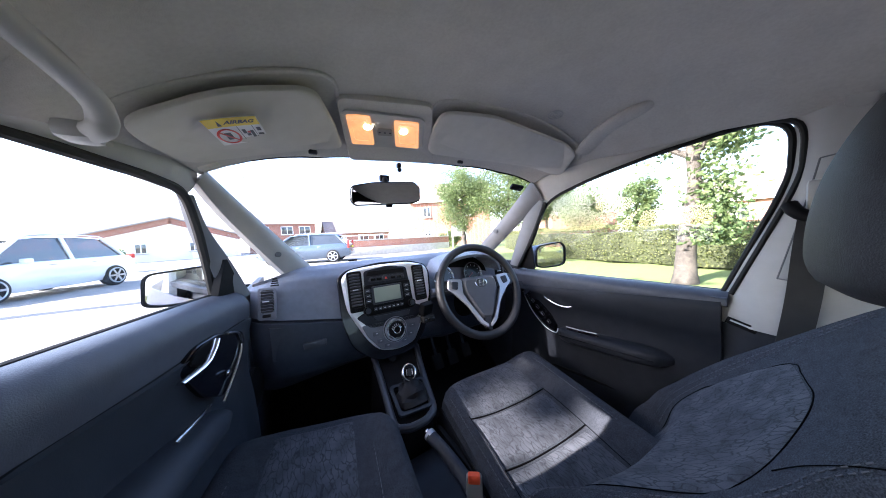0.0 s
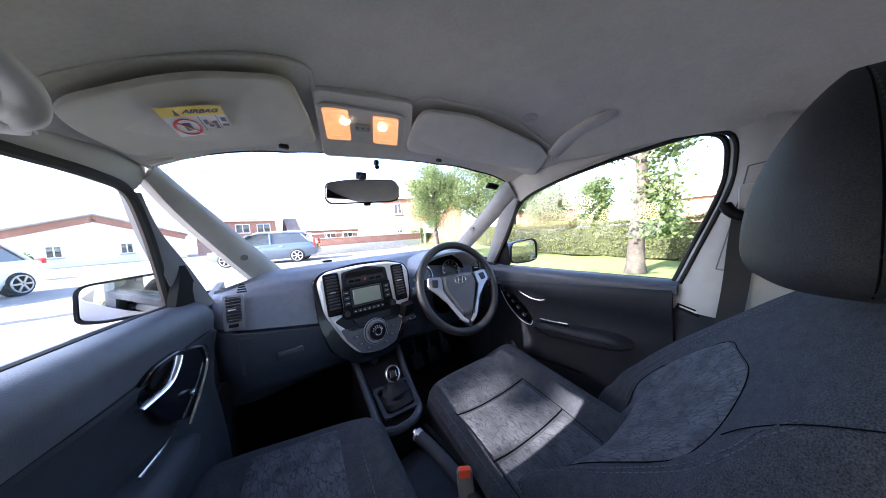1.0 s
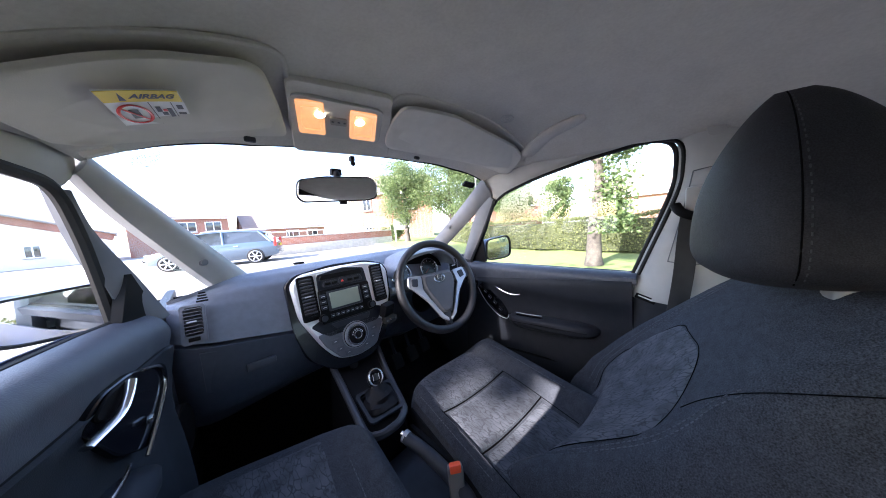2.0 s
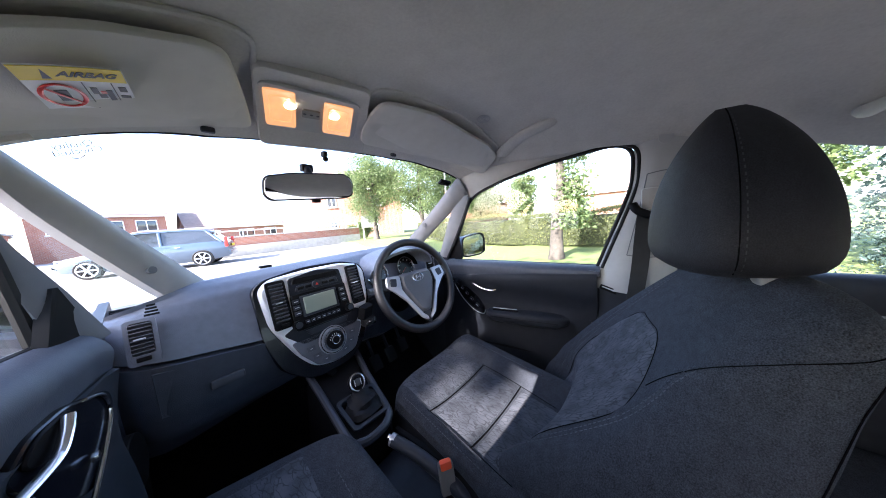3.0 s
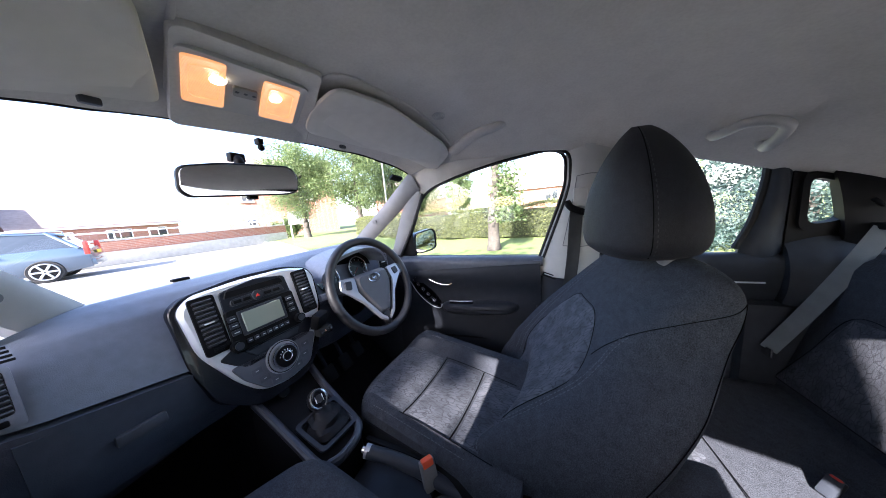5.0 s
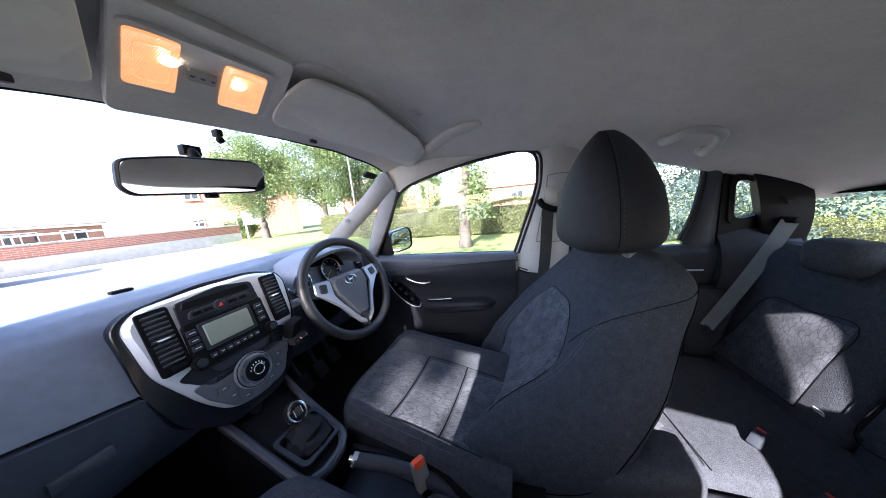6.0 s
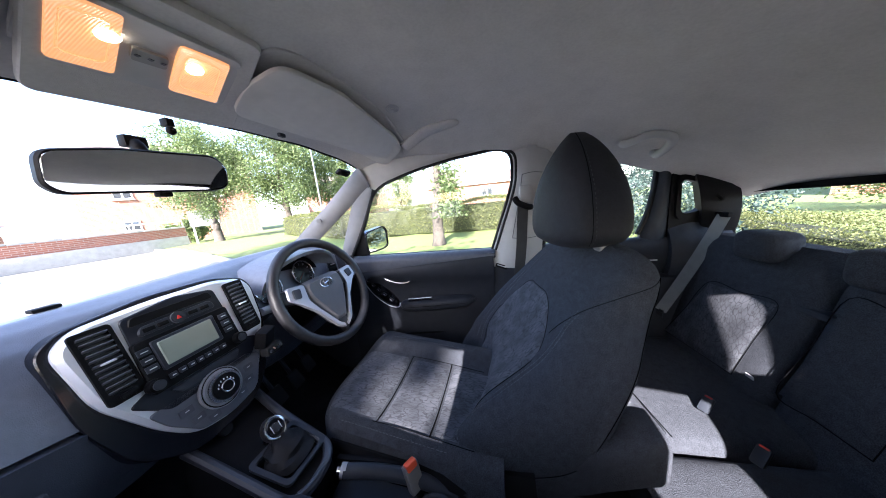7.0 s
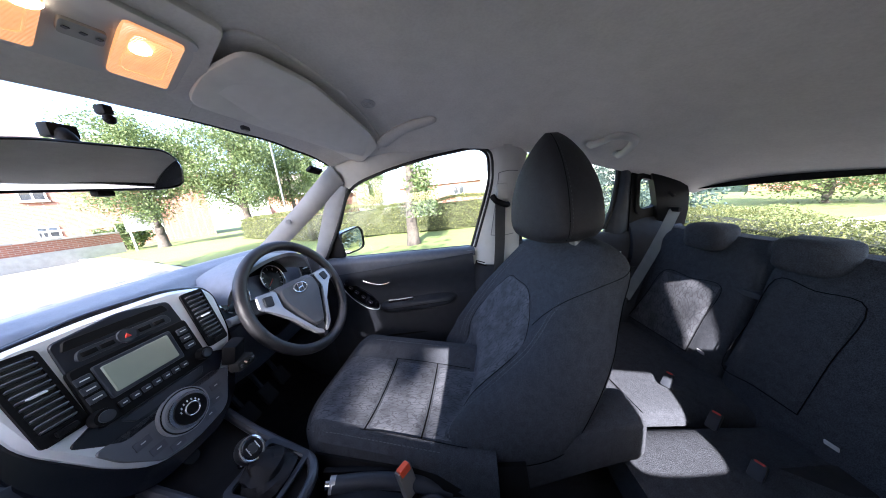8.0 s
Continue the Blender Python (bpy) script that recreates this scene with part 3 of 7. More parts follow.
# left rear side, unseen; its openings are cut to throw the rear sun patches
lr = tagged(new("wall_left_rear"), "unseen dark side wall with openings cut to shape sun patches", "car side", kind="structure")
LQ = facing((-0.63, 0, 0), (0, 1, 0), (0, 0, 1))
part("lower_wall", plate([(-1.20, 0.25), (-0.16, 0.25), (-0.16, 0.84), (-1.20, 0.84)], 0.03, LQ), DARK, lr)
part("sun_frame_front", plate(rounded([(-0.67, 0.842), (-0.30, 0.842), (-0.30, 1.50), (-0.67, 1.52)], 0.01, 6), 0.03, LQ, hole=rounded([(-0.55, 0.850), (-0.345, 0.850), (-0.345, 1.10), (-0.59, 1.06)], 0.03, 6)), DARK, lr)
part("sun_frame_rear", plate(rounded([(-1.20, 0.842), (-0.672, 0.842), (-0.672, 1.52), (-1.20, 1.52)], 0.01, 6), 0.03, LQ, hole=rounded([(-0.772, 1.12), (-0.736, 1.12), (-0.766, 1.44), (-0.800, 1.46)], 0.012, 6)), DARK, lr)
for ol in ([(-0.56, 0.845), (-0.340, 0.845), (-0.340, 1.105), (-0.60, 1.065)], [(-0.78, 1.115), (-0.731, 1.115), (-0.761, 1.445), (-0.806, 1.465)]):
    part("pane", plate(rounded(ol, 0.02, 6), 0.003, facing((-0.645, 0, 0), (0, 1, 0), (0, 0, 1)), 0.0005), GLASS, lr).visible_shadow = False

# kick panels beside the footwells
kick = tagged(new("wall_footwell"), "dark plastic kick panels closing the footwells", "kick panel", kind="structure")
part("kick_panel", sheet(lambda u, v: (0.705, 0.60 + 0.45 * u, 0.20 + 0.72 * v), 4, 4, 0.02), DARK, kick)
part("kick_panel", sheet(lambda u, v: (-0.47, 0.57 + 0.50 * u, 0.20 + 0.73 * v), 4, 4, 0.02), DARK, kick)
part("kick_panel", sheet(lambda u, v: (-0.66 + 0.2 * u, 0.10 + 0.50 * u, 0.20 + 0.10 * v), 4, 4, 0.02), DARK, kick)

# tailgate
gate = tagged(new("tailgate"), "dark trimmed tailgate with wide rear window", "tailgate", kind="structure")
RG = facing((0, -1.16, 0), (-1, 0, 0), (0, 0, 1))
part("window_frame", plate(rounded([(-0.88, 1.20), (0.66, 1.20), (0.66, 0.40), (-0.88, 0.40)], 0.02, 6), 0.025, RG, hole=rounded([(-0.785, 1.036), (0.60, 1.105), (0.62, 0.775), (-0.765, 0.832)], 0.07, 6)), BLACK, gate)
part("pillar_return", beam([(0.700, -1.072, 1.20), (0.700, -1.072, 0.95), (0.700, -1.072, 0.45)], [(0.80, -1.145, 1.20), (0.80, -1.145, 0.95), (0.80, -1.145, 0.45)], (-0.6, 0.8, 0), 0.006, 0.010), DARK, gate, "dark plastic rear pillar trim")
part("pane", plate(rounded([(-0.79, 1.040), (0.61, 1.11), (0.63, 0.77), (-0.77, 0.827)], 0.06, 6), 0.003, facing((0, -1.172, 0), (-1, 0, 0), (0, 0, 1)), 0.0005), GLASS, gate).visible_shadow = False
part("outer_skin", plate(rounded([(-0.88, 0.82), (0.66, 0.82), (0.66, 0.30), (-0.88, 0.30)], 0.03, 6), 0.01, facing((0, -1.20, 0), (-1, 0, 0), (0, 0, 1))), PAINT, gate, "dark blue painted outer skin")
tagged(part("parcel_shelf", box((1.36, 0.26, 0.02), (0.03, -1.04, 0.74), 0.008), DARK), "black carpeted parcel shelf behind the rear seat", "parcel shelf")

# bonnet and nose closing the car ahead of the windscreen
nose = tagged(new("bonnet"), "dark blue painted bonnet ahead of the windscreen", "bonnet", kind="structure")
part("bonnet_panel", sheet(lambda u, v: (-0.52 + 1.2 * u, 0.96 + 0.85 * v + 0.12 * v * (1 - (2 * u - 1) ** 2), 0.90 - 0.16 * v ** 1.5 - 0.10 * abs(2 * u - 1) ** 3), 16, 12, 0.006), PAINT, nose)
part("nose_panel", sheet(lambda u, v: (-0.54 + 1.24 * u, 1.83 + 0.12 * (1 - (2 * u - 1) ** 2) + 0.05 * math.sin(math.pi * v), 0.25 + 0.46 * v), 16, 8, 0.006), PAINT, nose)
for x in (-0.56, 0.72):
    part("wing_panel", sheet(lambda u, v: (x, 0.62 + 1.2 * u, 0.32 + (0.48 - 0.12 * u) * v), 8, 6, 0.006), PAINT, nose)

# ---- dashboard ----
def dash_lift(x):
    return linear([(-0.45, 0.068), (-0.16, 0.0), (0.7, 0.0)], x)


def dash_profile(x):
    yw = linear([(-0.5, 0.64), (-0.36, 0.69), (-0.28, 0.75), (0.07, 0.85), (0.4, 0.87), (0.7, 0.86)], x)
    yf = linear([(-0.46, 0.555), (-0.40, 0.575), (-0.2, 0.61), (0.1, 0.64), (0.25, 0.69), (0.7, 0.70)], x)
    d = dash_lift(x)
    f = linear([(-0.445, 0.040), (-0.37, 0.016), (-0.30, 0.0)], x)
    r = linear([(0.1, 0.0), (0.3, 0.05)], x)
    return [(yw + 0.06, 0.955 - f), (yw, 0.984 - f), (yw * 0.6 + yf * 0.4 + 0.02, 0.988 - f), (yf + 0.085, 0.973 + d * 0.10 - f), (yf + 0.056, 0.945 + d * 0.25 - f * 0.5), (yf + 0.034, 0.902 + d * 0.5), (yf + 0.014, 0.85 + d * 0.8), (yf - 0.004, 0.797 + d),
            (yf + 0.018, 0.792 + d), (yf + 0.018, 0.786 + d), (yf - 0.002, 0.782 + d), (yf + 0.002, 0.74 + d), (yf + 0.008, 0.69 + d * 0.8 - r), (yf + 0.03, 0.64 + d * 0.5 - r), (yf + 0.10, 0.60 - r), (0.97, 0.59 - r)]


def dash_point(u, v):
    x = -0.445 + 1.14 * u
    pr = dash_profile(x)
    q = v * (len(pr) - 1)
    i = min(int(q), len(pr) - 2)
    t = q - i
    (y0, z0), (y1, z1) = pr[i], pr[i + 1]
    edge = linear([(0.0, 0.05), (0.03, 0.012), (0.06, 0.0), (1.0, 0.0)], u)
    return (x, y0 + (y1 - y0) * t + edge, z0 + (z1 - z0) * t)


dashboard = thing("dashboard", "dark blue-grey moulded plastic dashboard with air vents", "dashboard")
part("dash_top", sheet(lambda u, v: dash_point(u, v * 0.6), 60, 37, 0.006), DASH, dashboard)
part("dash_front", sheet(lambda u, v: dash_point(u, 0.6 + v * 0.4), 60, 25, 0.006), DASH_SHADED, dashboard, "lower dashboard with glovebox, its shade put into the colour")
for x in (-0.12,):
    part("demister_clip", box((0.035, 0.02, 0.008), (x, linear([(-0.28, 0.75), (0.07, 0.85), (0.4, 0.87)], x) - 0.01, 0.990), 0.003), BLACK, dashboard)
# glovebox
gb = part("glovebox_lid", sheet(lambda u, v: (lambda x: (x, linear([(-0.46, 0.555), (-0.40, 0.575), (-0.2, 0.61), (0.1, 0.64)], x) - 0.0035 + 0.016 * v, 0.776 + dash_lift(x) - 0.105 * v))(-0.40 + 0.235 * u), 10, 5, 0.004), DASH_SHADED, dashboard)
part("latch", box((0.065, 0.012, 0.022), (-0.288, 0.583, 0.750), 0.005), material("latch_grey", (0.07, 0.075, 0.09), 0.4), gb, "recessed black latch")


LOUVRE = material("louvre", (0.095, 0.10, 0.115), 0.3, vary=0.06)


def vent(parent, m, w, h, n, frame_mat, inner, tilt=25):
    """A louvred vent in the local frame m: housing, slats, a centre tab and a wheel below."""
    f = part("vent_frame", plate(rounded([(-w / 2, -h / 2), (w / 2, -h / 2), (w / 2, h / 2), (-w / 2, h / 2)], 0.008), 0.005, m, hole=rounded([(-w / 2 + 0.006, -h / 2 + 0.02), (w / 2 - 0.006, -h / 2 + 0.02), (w / 2 - 0.006, h / 2 - 0.006), (-w / 2 + 0.006, h / 2 - 0.006)], 0.006)), frame_mat, parent)
    part("vent_back", plate(rounded([(-w / 2 + 0.003, -h / 2 + 0.003), (w / 2 - 0.003, -h / 2 + 0.003), (w / 2 - 0.003, h / 2 - 0.003), (-w / 2 + 0.003, h / 2 - 0.003)], 0.006), 0.001, m, 0.0003), RUBBER, f)
    top, bot = h / 2 - 0.012, -h / 2 + 0.024
    for k in range(n):
        y = bot + (top - bot) * k / (n - 1)
        part("slat", box((w - 0.014, 0.010, 0.0022), (0, 0, 0), 0.0008, m @ Matrix.Translation((0, y, 0.004)) @ pose(0, 0, 0, 90 - tilt, 0, 0)), inner, f)
    part("tab", box((w * 0.36, 0.0035, 0.006), (0, 0, 0), 0.001, m @ Matrix.Translation((-0.002, (top + bot) / 2, 0.011))), SILVER, f, "bright vent tab")
    part("wheel", box((w * 0.45, 0.009, 0.006), (0, 0, 0), 0.002, m @ Matrix.Translation((0, -h / 2 + 0.011, 0.011))), BLACK, f)
    return f


vent(dashboard, facing((-0.401, 0.590, 0.900), (0.985, -0.12, 0), (0.12, 0.26, 1)), 0.044, 0.092, 8, DASH, LOUVRE)
for k in range(4):
    part("demister_slat", box((0.022 - 0.003 * k, 0.004, 0.0025), (0, 0, 0), 0.0008, facing((-0.385, 0.612, 0.951), (0.985, -0.12, 0), (0.25, 0.55, 1)) @ Matrix.Translation((0.004, 0.007 * k - 0.004, 0.002))), BLACK, dashboard)
vent(dashboard, facing((0.610, 0.672, 0.862), (0.96, -0.25, 0), (0.0, 0.15, 1)), 0.062, 0.105, 7, DASH, BLACK)

NAVY = material("navy_black", (0.006, 0.008, 0.015), 0.45, vary=0.1, spec=0.35)
SATIN = material("satin_silver", (0.36, 0.37, 0.40), 0.35, metal=0.5, vary=0.03)

# centre stack
SO = Vector((-0.03, 0.57, 0.68))
STACK = facing(SO, (1, 0, 0), (0, 0.225, 1))


def st(x, z, out=0.0):
    """Stack frame for a thing at world x, z, standing out of the panel by out."""
    return STACK @ Matrix.Translation((x - SO.x, (z - SO.z) * 1.025, out))


def st_outline(pts):
    return [(x - SO.x, (z - SO.z) * 1.025) for x, z in pts]


stack = part("stack_body", plate(rounded(st_outline([(-0.205, 0.945), (-0.175, 0.968), (-0.06, 0.985), (0.07, 0.982), (0.142, 0.96), (0.158, 0.93), (0.150, 0.82), (0.095, 0.69), (0.03, 0.640), (-0.10, 0.640), (-0.175, 0.70), (-0.205, 0.80)]), 0.03), 0.11, STACK @ Matrix.Translation((0, 0, -0.115))), PIANO, dashboard, "gloss black centre stack body")
part("silver_frame", plate(rounded(st_outline([(-0.195, 0.94), (-0.165, 0.966), (-0.06, 0.975), (0.06, 0.975), (0.128, 0.958), (0.146, 0.93), (0.138, 0.83), (0.075, 0.72), (0.04, 0.672), (-0.03, 0.662), (-0.095, 0.678), (-0.135, 0.73), (-0.185, 0.83)]), 0.025), 0.016, STACK @ Matrix.Translation((0, 0, -0.004)), 0.008), SILVER, dashboard, "satin silver centre surround")
part("radio_field", plate(rounded(st_outline([(-0.118, 0.955), (-0.03, 0.968), (0.048, 0.955), (0.060, 0.812), (0.098, 0.795), (0.062, 0.755), (-0.115, 0.755), (-0.160, 0.800), (-0.124, 0.815)]), 0.010), 0.012, st(SO.x, SO.z, 0.003)), NAVY, dashboard, "gloss black radio surround")
vent(dashboard, facing(st(-0.152, 0.888, 0.012).translation, (0.985, 0.03, 0), (-0.10, 0.225, 1)), 0.050, 0.142, 11, BLACK, LOUVRE)
vent(dashboard, facing(st(0.095, 0.888, 0.012).translation, (0.985, 0.03, 0), (0.14, 0.225, 1)), 0.050, 0.142, 11, BLACK, LOUVRE)
radio = part("radio", plate(rounded(st_outline([(-0.122, 0.905), (0.052, 0.905), (0.056, 0.798), (-0.126, 0.798)]), 0.008), 0.010, st(SO.x, SO.z, 0.012)), BLACK, dashboard, "black car radio with green display")
LCD = material("lcd", (0.25, 0.29, 0.24), 0.25, vary=0.03)
part("display_frame", plate(rounded(st_outline([(-0.100, 0.897), (0.016, 0.897), (0.016, 0.833), (-0.100, 0.833)]), 0.004), 0.004, st(SO.x, SO.z, 0.021)), DARK, radio)
part("display", plate(rounded(st_outline([(-0.092, 0.891), (0.008, 0.891), (0.008, 0.840), (-0.092, 0.840)]), 0.003), 0.002, st(SO.x, SO.z, 0.025)), LCD, radio, "pale green radio display")
for x in (-0.122, 0.044):
    kb = part("knob", tube([st(x, 0.817, 0.02).translation, st(x, 0.817, 0.03).translation, st(x, 0.817, 0.037).translation], 0.0135, 24), BLACK, radio)
    part("knob_cap", tube([st(x, 0.817, 0.037).translation, st(x, 0.817, 0.040).translation], 0.0095, 24), DARK, kb)
for k in range(7):
    part("button", box((0.0125, 0.011, 0.005), (0, 0, 0), 0.0015, st(-0.092 + 0.0165 * k, 0.818, 0.024)), DARK, radio)
for side, x in ((0, -0.113), (1, 0.034)):
    for k in range(3):
        part("button", box((0.019, 0.013, 0.005), (0, 0, 0), 0.0015, st(x, 0.884 - 0.0175 * k, 0.024)), DARK, radio)
INK = material("white_ink", (0.55, 0.56, 0.58), 0.6, vary=0.02)
for k in range(7):
    part("marking", box((0.006, 0.0018, 0.0008), (0, 0, 0), 0, st(-0.092 + 0.0165 * k, 0.818, 0.0268)), INK, radio)
for side, x in ((0, -0.113), (1, 0.034)):
    for k in range(3):
        part("marking", box((0.011, 0.0018, 0.0008), (0, 0, 0), 0, st(x, 0.884 - 0.0175 * k, 0.0268)), INK, radio)
part("clock_display", plate(rounded(st_outline([(-0.105, 0.952), (0.035, 0.952), (0.040, 0.936), (-0.112, 0.936)]), 0.004), 0.003, st(SO.x, SO.z, 0.014)), BLACK, dashboard)
part("button_row", plate(rounded(st_outline([(-0.10, 0.930), (0.03, 0.932), (0.036, 0.912), (-0.106, 0.912)]), 0.008), 0.004, st(SO.x, SO.z, 0.014)), DARK, dashboard)
RED = material("red_plastic", (0.55, 0.03, 0.02), 0.4, vary=0.05)
hz = part("hazard_button", tube([st(-0.040, 0.922, 0.016).translation, st(-0.040, 0.922, 0.022).translation], 0.013, 20), DARK, dashboard)
part("hazard_mark", plate([(-0.005, -0.0035), (0.005, -0.0035), (0, 0.005)], 0.001, st(-0.040, 0.922, 0.0222), 0.0003), RED, hz, "red warning triangle")
for x in (-0.088, -0.066, -0.012, 0.012):
    part("button", box((0.018, 0.009, 0.004), (0, 0, 0), 0.0015, st(x, 0.921, 0.019)), BLACK, dashboard)
part("heater_strip", plate(rounded(st_outline([(-0.105, 0.793), (0.04, 0.793), (0.03, 0.775), (-0.09, 0.775)]), 0.006), 0.004, st(SO.x, SO.z, 0.014)), DARK, dashboard)
part("heater_panel", plate(rounded(st_outline([(-0.112, 0.770), (0.050, 0.770), (0.084, 0.752), (0.046, 0.684), (0.030, 0.674), (-0.03, 0.667), (-0.088, 0.680), (-0.128, 0.730), (-0.146, 0.770)]), 0.010), 0.004, st(SO.x, SO.z, 0.011)), material("grey_panel", (0.13, 0.135, 0.155), 0.36, metal=0.3, vary=0.05), dashboard, "satin grey heater panel")
GREY_BUTTON = material("grey_button", (0.105, 0.11, 0.13), 0.4, metal=0.3, vary=0.05)
dial = part("heater_dial", tube([st(-0.030, 0.735, 0.012).translation, st(-0.030, 0.735, 0.022).translation], 0.045, 40), SATIN, dashboard, "silver rotary heater dial")
part("dial_ring", tube([st(-0.030, 0.735, 0.020).translation, st(-0.030, 0.735, 0.034).translation], 0.035, 40), CHROME, dial)
part("dial_face", tube([st(-0.030, 0.735, 0.030).translation, st(-0.030, 0.735, 0.036).translation], 0.029, 36), BLACK, dial)
part("dial_core", tube([st(-0.030, 0.735, 0.034).translation, st(-0.030, 0.735, 0.039).translation], 0.0125, 24), BLACK, dial)
part("dial_trim", tube([st(-0.030 + 0.0125 * math.cos(a), 0.735 + 0.0125 * math.sin(a), 0.0395).translation for a in [2 * math.pi * i / 28 for i in range(28)]], 0.0018, 8, close=True, up=(0, -1, 0.2)), CHROME, dial)
for k in range(7):
    a = math.pi * (0.1 + 0.8 * k / 6)
    part("marking", box((0.002, 0.004, 0.0008), (0, 0, 0), 0, st(-0.030 + 0.018 * math.cos(a), 0.735 + 0.018 * math.sin(a), 0.0365)), INK, dial)
for x, z in ((-0.098, 0.735), (-0.086, 0.708), (-0.062, 0.688), (0.040, 0.735), (0.030, 0.708), (0.004, 0.690)):
    part("button", box((0.024, 0.016, 0.0025), (0, 0, 0), 0.001, st(x, z, 0.0150)), GREY_BUTTON, dashboard)
    part("marking", box((0.007, 0.002, 0.0006), (0, 0, 0), 0, st(x, z, 0.0166)), INK, dashboard)
part("dial_groove", tube([st(-0.030 + 0.041 * math.cos(a), 0.735 + 0.041 * math.sin(a), 0.0222).translation for a in [2 * math.pi * i / 36 for i in range(36)]], 0.0013, 6, close=True, up=(0, -1, 0.2)), BLACK, dial)
# device on a bracket beside the stack
dev = thing("device_mount", "small black device bracket clipped beside the radio", "bracket")
part("cradle", box((0.052, 0.03, 0.05), (0.098, 0.560, 0.790), 0.006, pose(0, 0, 0, 15, 0, 20)), BLACK, dev)
part("clamp", box((0.05, 0.03, 0.026), (0.098, 0.548, 0.755), 0.006), RUBBER, dev)
for k in range(4):
    part("stud", tube([(0.082 + 0.011 * k, 0.535, 0.755 + 0.004 * (k % 2)), (0.082 + 0.011 * k, 0.528, 0.755)], 0.004, 8), CHROME if k == 1 else DARK, dev)

# instrument binnacle
bin_ = thing("instrument_binnacle", "black instrument cluster under a curved dark hood", "instrument cluster")


def hood_point(u, v):
    a = math.pi * (0.06 + 0.88 * u)
    x = 0.375 - 0.205 * math.cos(a)
    z = 0.845 + 0.135 * math.sin(a) ** 0.7
    return (x, 0.60 + 0.14 * v + 0.02 * math.cos(a) ** 2, z + 0.008 * v)


part("hood", sheet(hood_point, 30, 6, 0.012), DASH, bin_, "dark grey moulded hood")
part("cluster_back", plate(rounded([(-0.19, -0.05), (0.19, -0.05), (0.19, 0.06), (0.12, 0.12), (-0.12, 0.12), (-0.19, 0.06)], 0.03), 0.01, facing((0.375, 0.72, 0.84), (1, 0, 0), (0, 0.3, 1))), BLACK, bin_)
for x in (0.275, 0.455):
    c = facing((x, 0.708, 0.872), (1, 0, 0), (0, 0.3, 1))
    ring = [c @ Vector((0.055 * math.cos(a), 0.055 * math.sin(a), 0.008)) for a in [2 * math.pi * i / 32 for i in range(32)]]
    d = part("gauge", plate([(0.053 * math.cos(a), 0.053 * math.sin(a)) for a in [2 * math.pi * i / 32 for i in range(32)]], 0.003, c), PIANO, bin_)
    part("gauge_ring", tube(ring, 0.003, 8, close=True), CHROME, d, "chrome gauge ring")
    for k in range(9):
        a = math.radians(220 - 260 * k / 8)
        part("gauge_mark", box((0.008, 0.0018, 0.001), (0, 0, 0), 0, c @ Matrix.Translation((0.043 * math.cos(a), 0.043 * math.sin(a), 0.0036)) @ pose(0, 0, 0, 0, 0, math.degrees(a))), INK, d)
    part("needle", box((0.035, 0.0018, 0.001), (0, 0, 0), 0, c @ pose(0, 0, 0.0045, 0, 0, 215) @ Matrix.Translation((0.016, 0, 0))), RED, d)

# ---- steering wheel ----
wheel = thing("steering_wheel", "black leather three-spoke steering wheel with silver inlays", "steering wheel")
WHEEL = facing((0.360, 0.535, 0.832), (0.985, -0.17, 0), (0, 0.42, 1)) @ Matrix.Diagonal((1.07, 1.10, 1.05, 1))
ring = [WHEEL @ Vector((0.178 * math.cos(a), 0.178 * math.sin(a), 0)) for a in [2 * math.pi * i / 64 for i in range(64)]]
LEATHER = material("leather", (0.020, 0.020, 0.023), 0.45, bump=0.3, bump_scale=500, vary=0.1)
up = WHEEL.to_3x3().col[2]
part("rim", tube(ring, 0.0175, 14, close=True, up=up), LEATHER, wheel)
hub = part("hub", plate(rounded([(-0.078, 0.052), (0.078, 0.052), (0.085, 0.005), (0.060, -0.058), (0.024, -0.122), (-0.024, -0.122), (-0.060, -0.058), (-0.085, 0.005)], 0.03, 6), 0.045, WHEEL @ Matrix.Translation((0, 0, -0.03)), 0.016), material("hub_grey", (0.085, 0.088, 0.098), 0.5, bump=0.25, bump_scale=800, vary=0.06), wheel, "dark grey airbag cover")
ov = [WHEEL @ Vector((0.026 * math.cos(a), 0.022 + 0.0155 * math.sin(a), 0.0162)) for a in [2 * math.pi * i / 32 for i in range(32)]]
part("badge", tube(ov, 0.0022, 8, close=True, up=up), CHROME, wheel, "chrome oval badge")
for sx in (-1, 1):
    part("badge_bar", tube([WHEEL @ Vector((sx * 0.010 - 0.003, 0.011, 0.0165)), WHEEL @ Vector((sx * 0.010 + 0.003, 0.033, 0.0165))], 0.0022, 6), CHROME, wheel)
part("badge_bar", tube([WHEEL @ Vector((-0.009, 0.020, 0.0165)), WHEEL @ Vector((0.009, 0.024, 0.0165))], 0.0020, 6), CHROME, wheel)
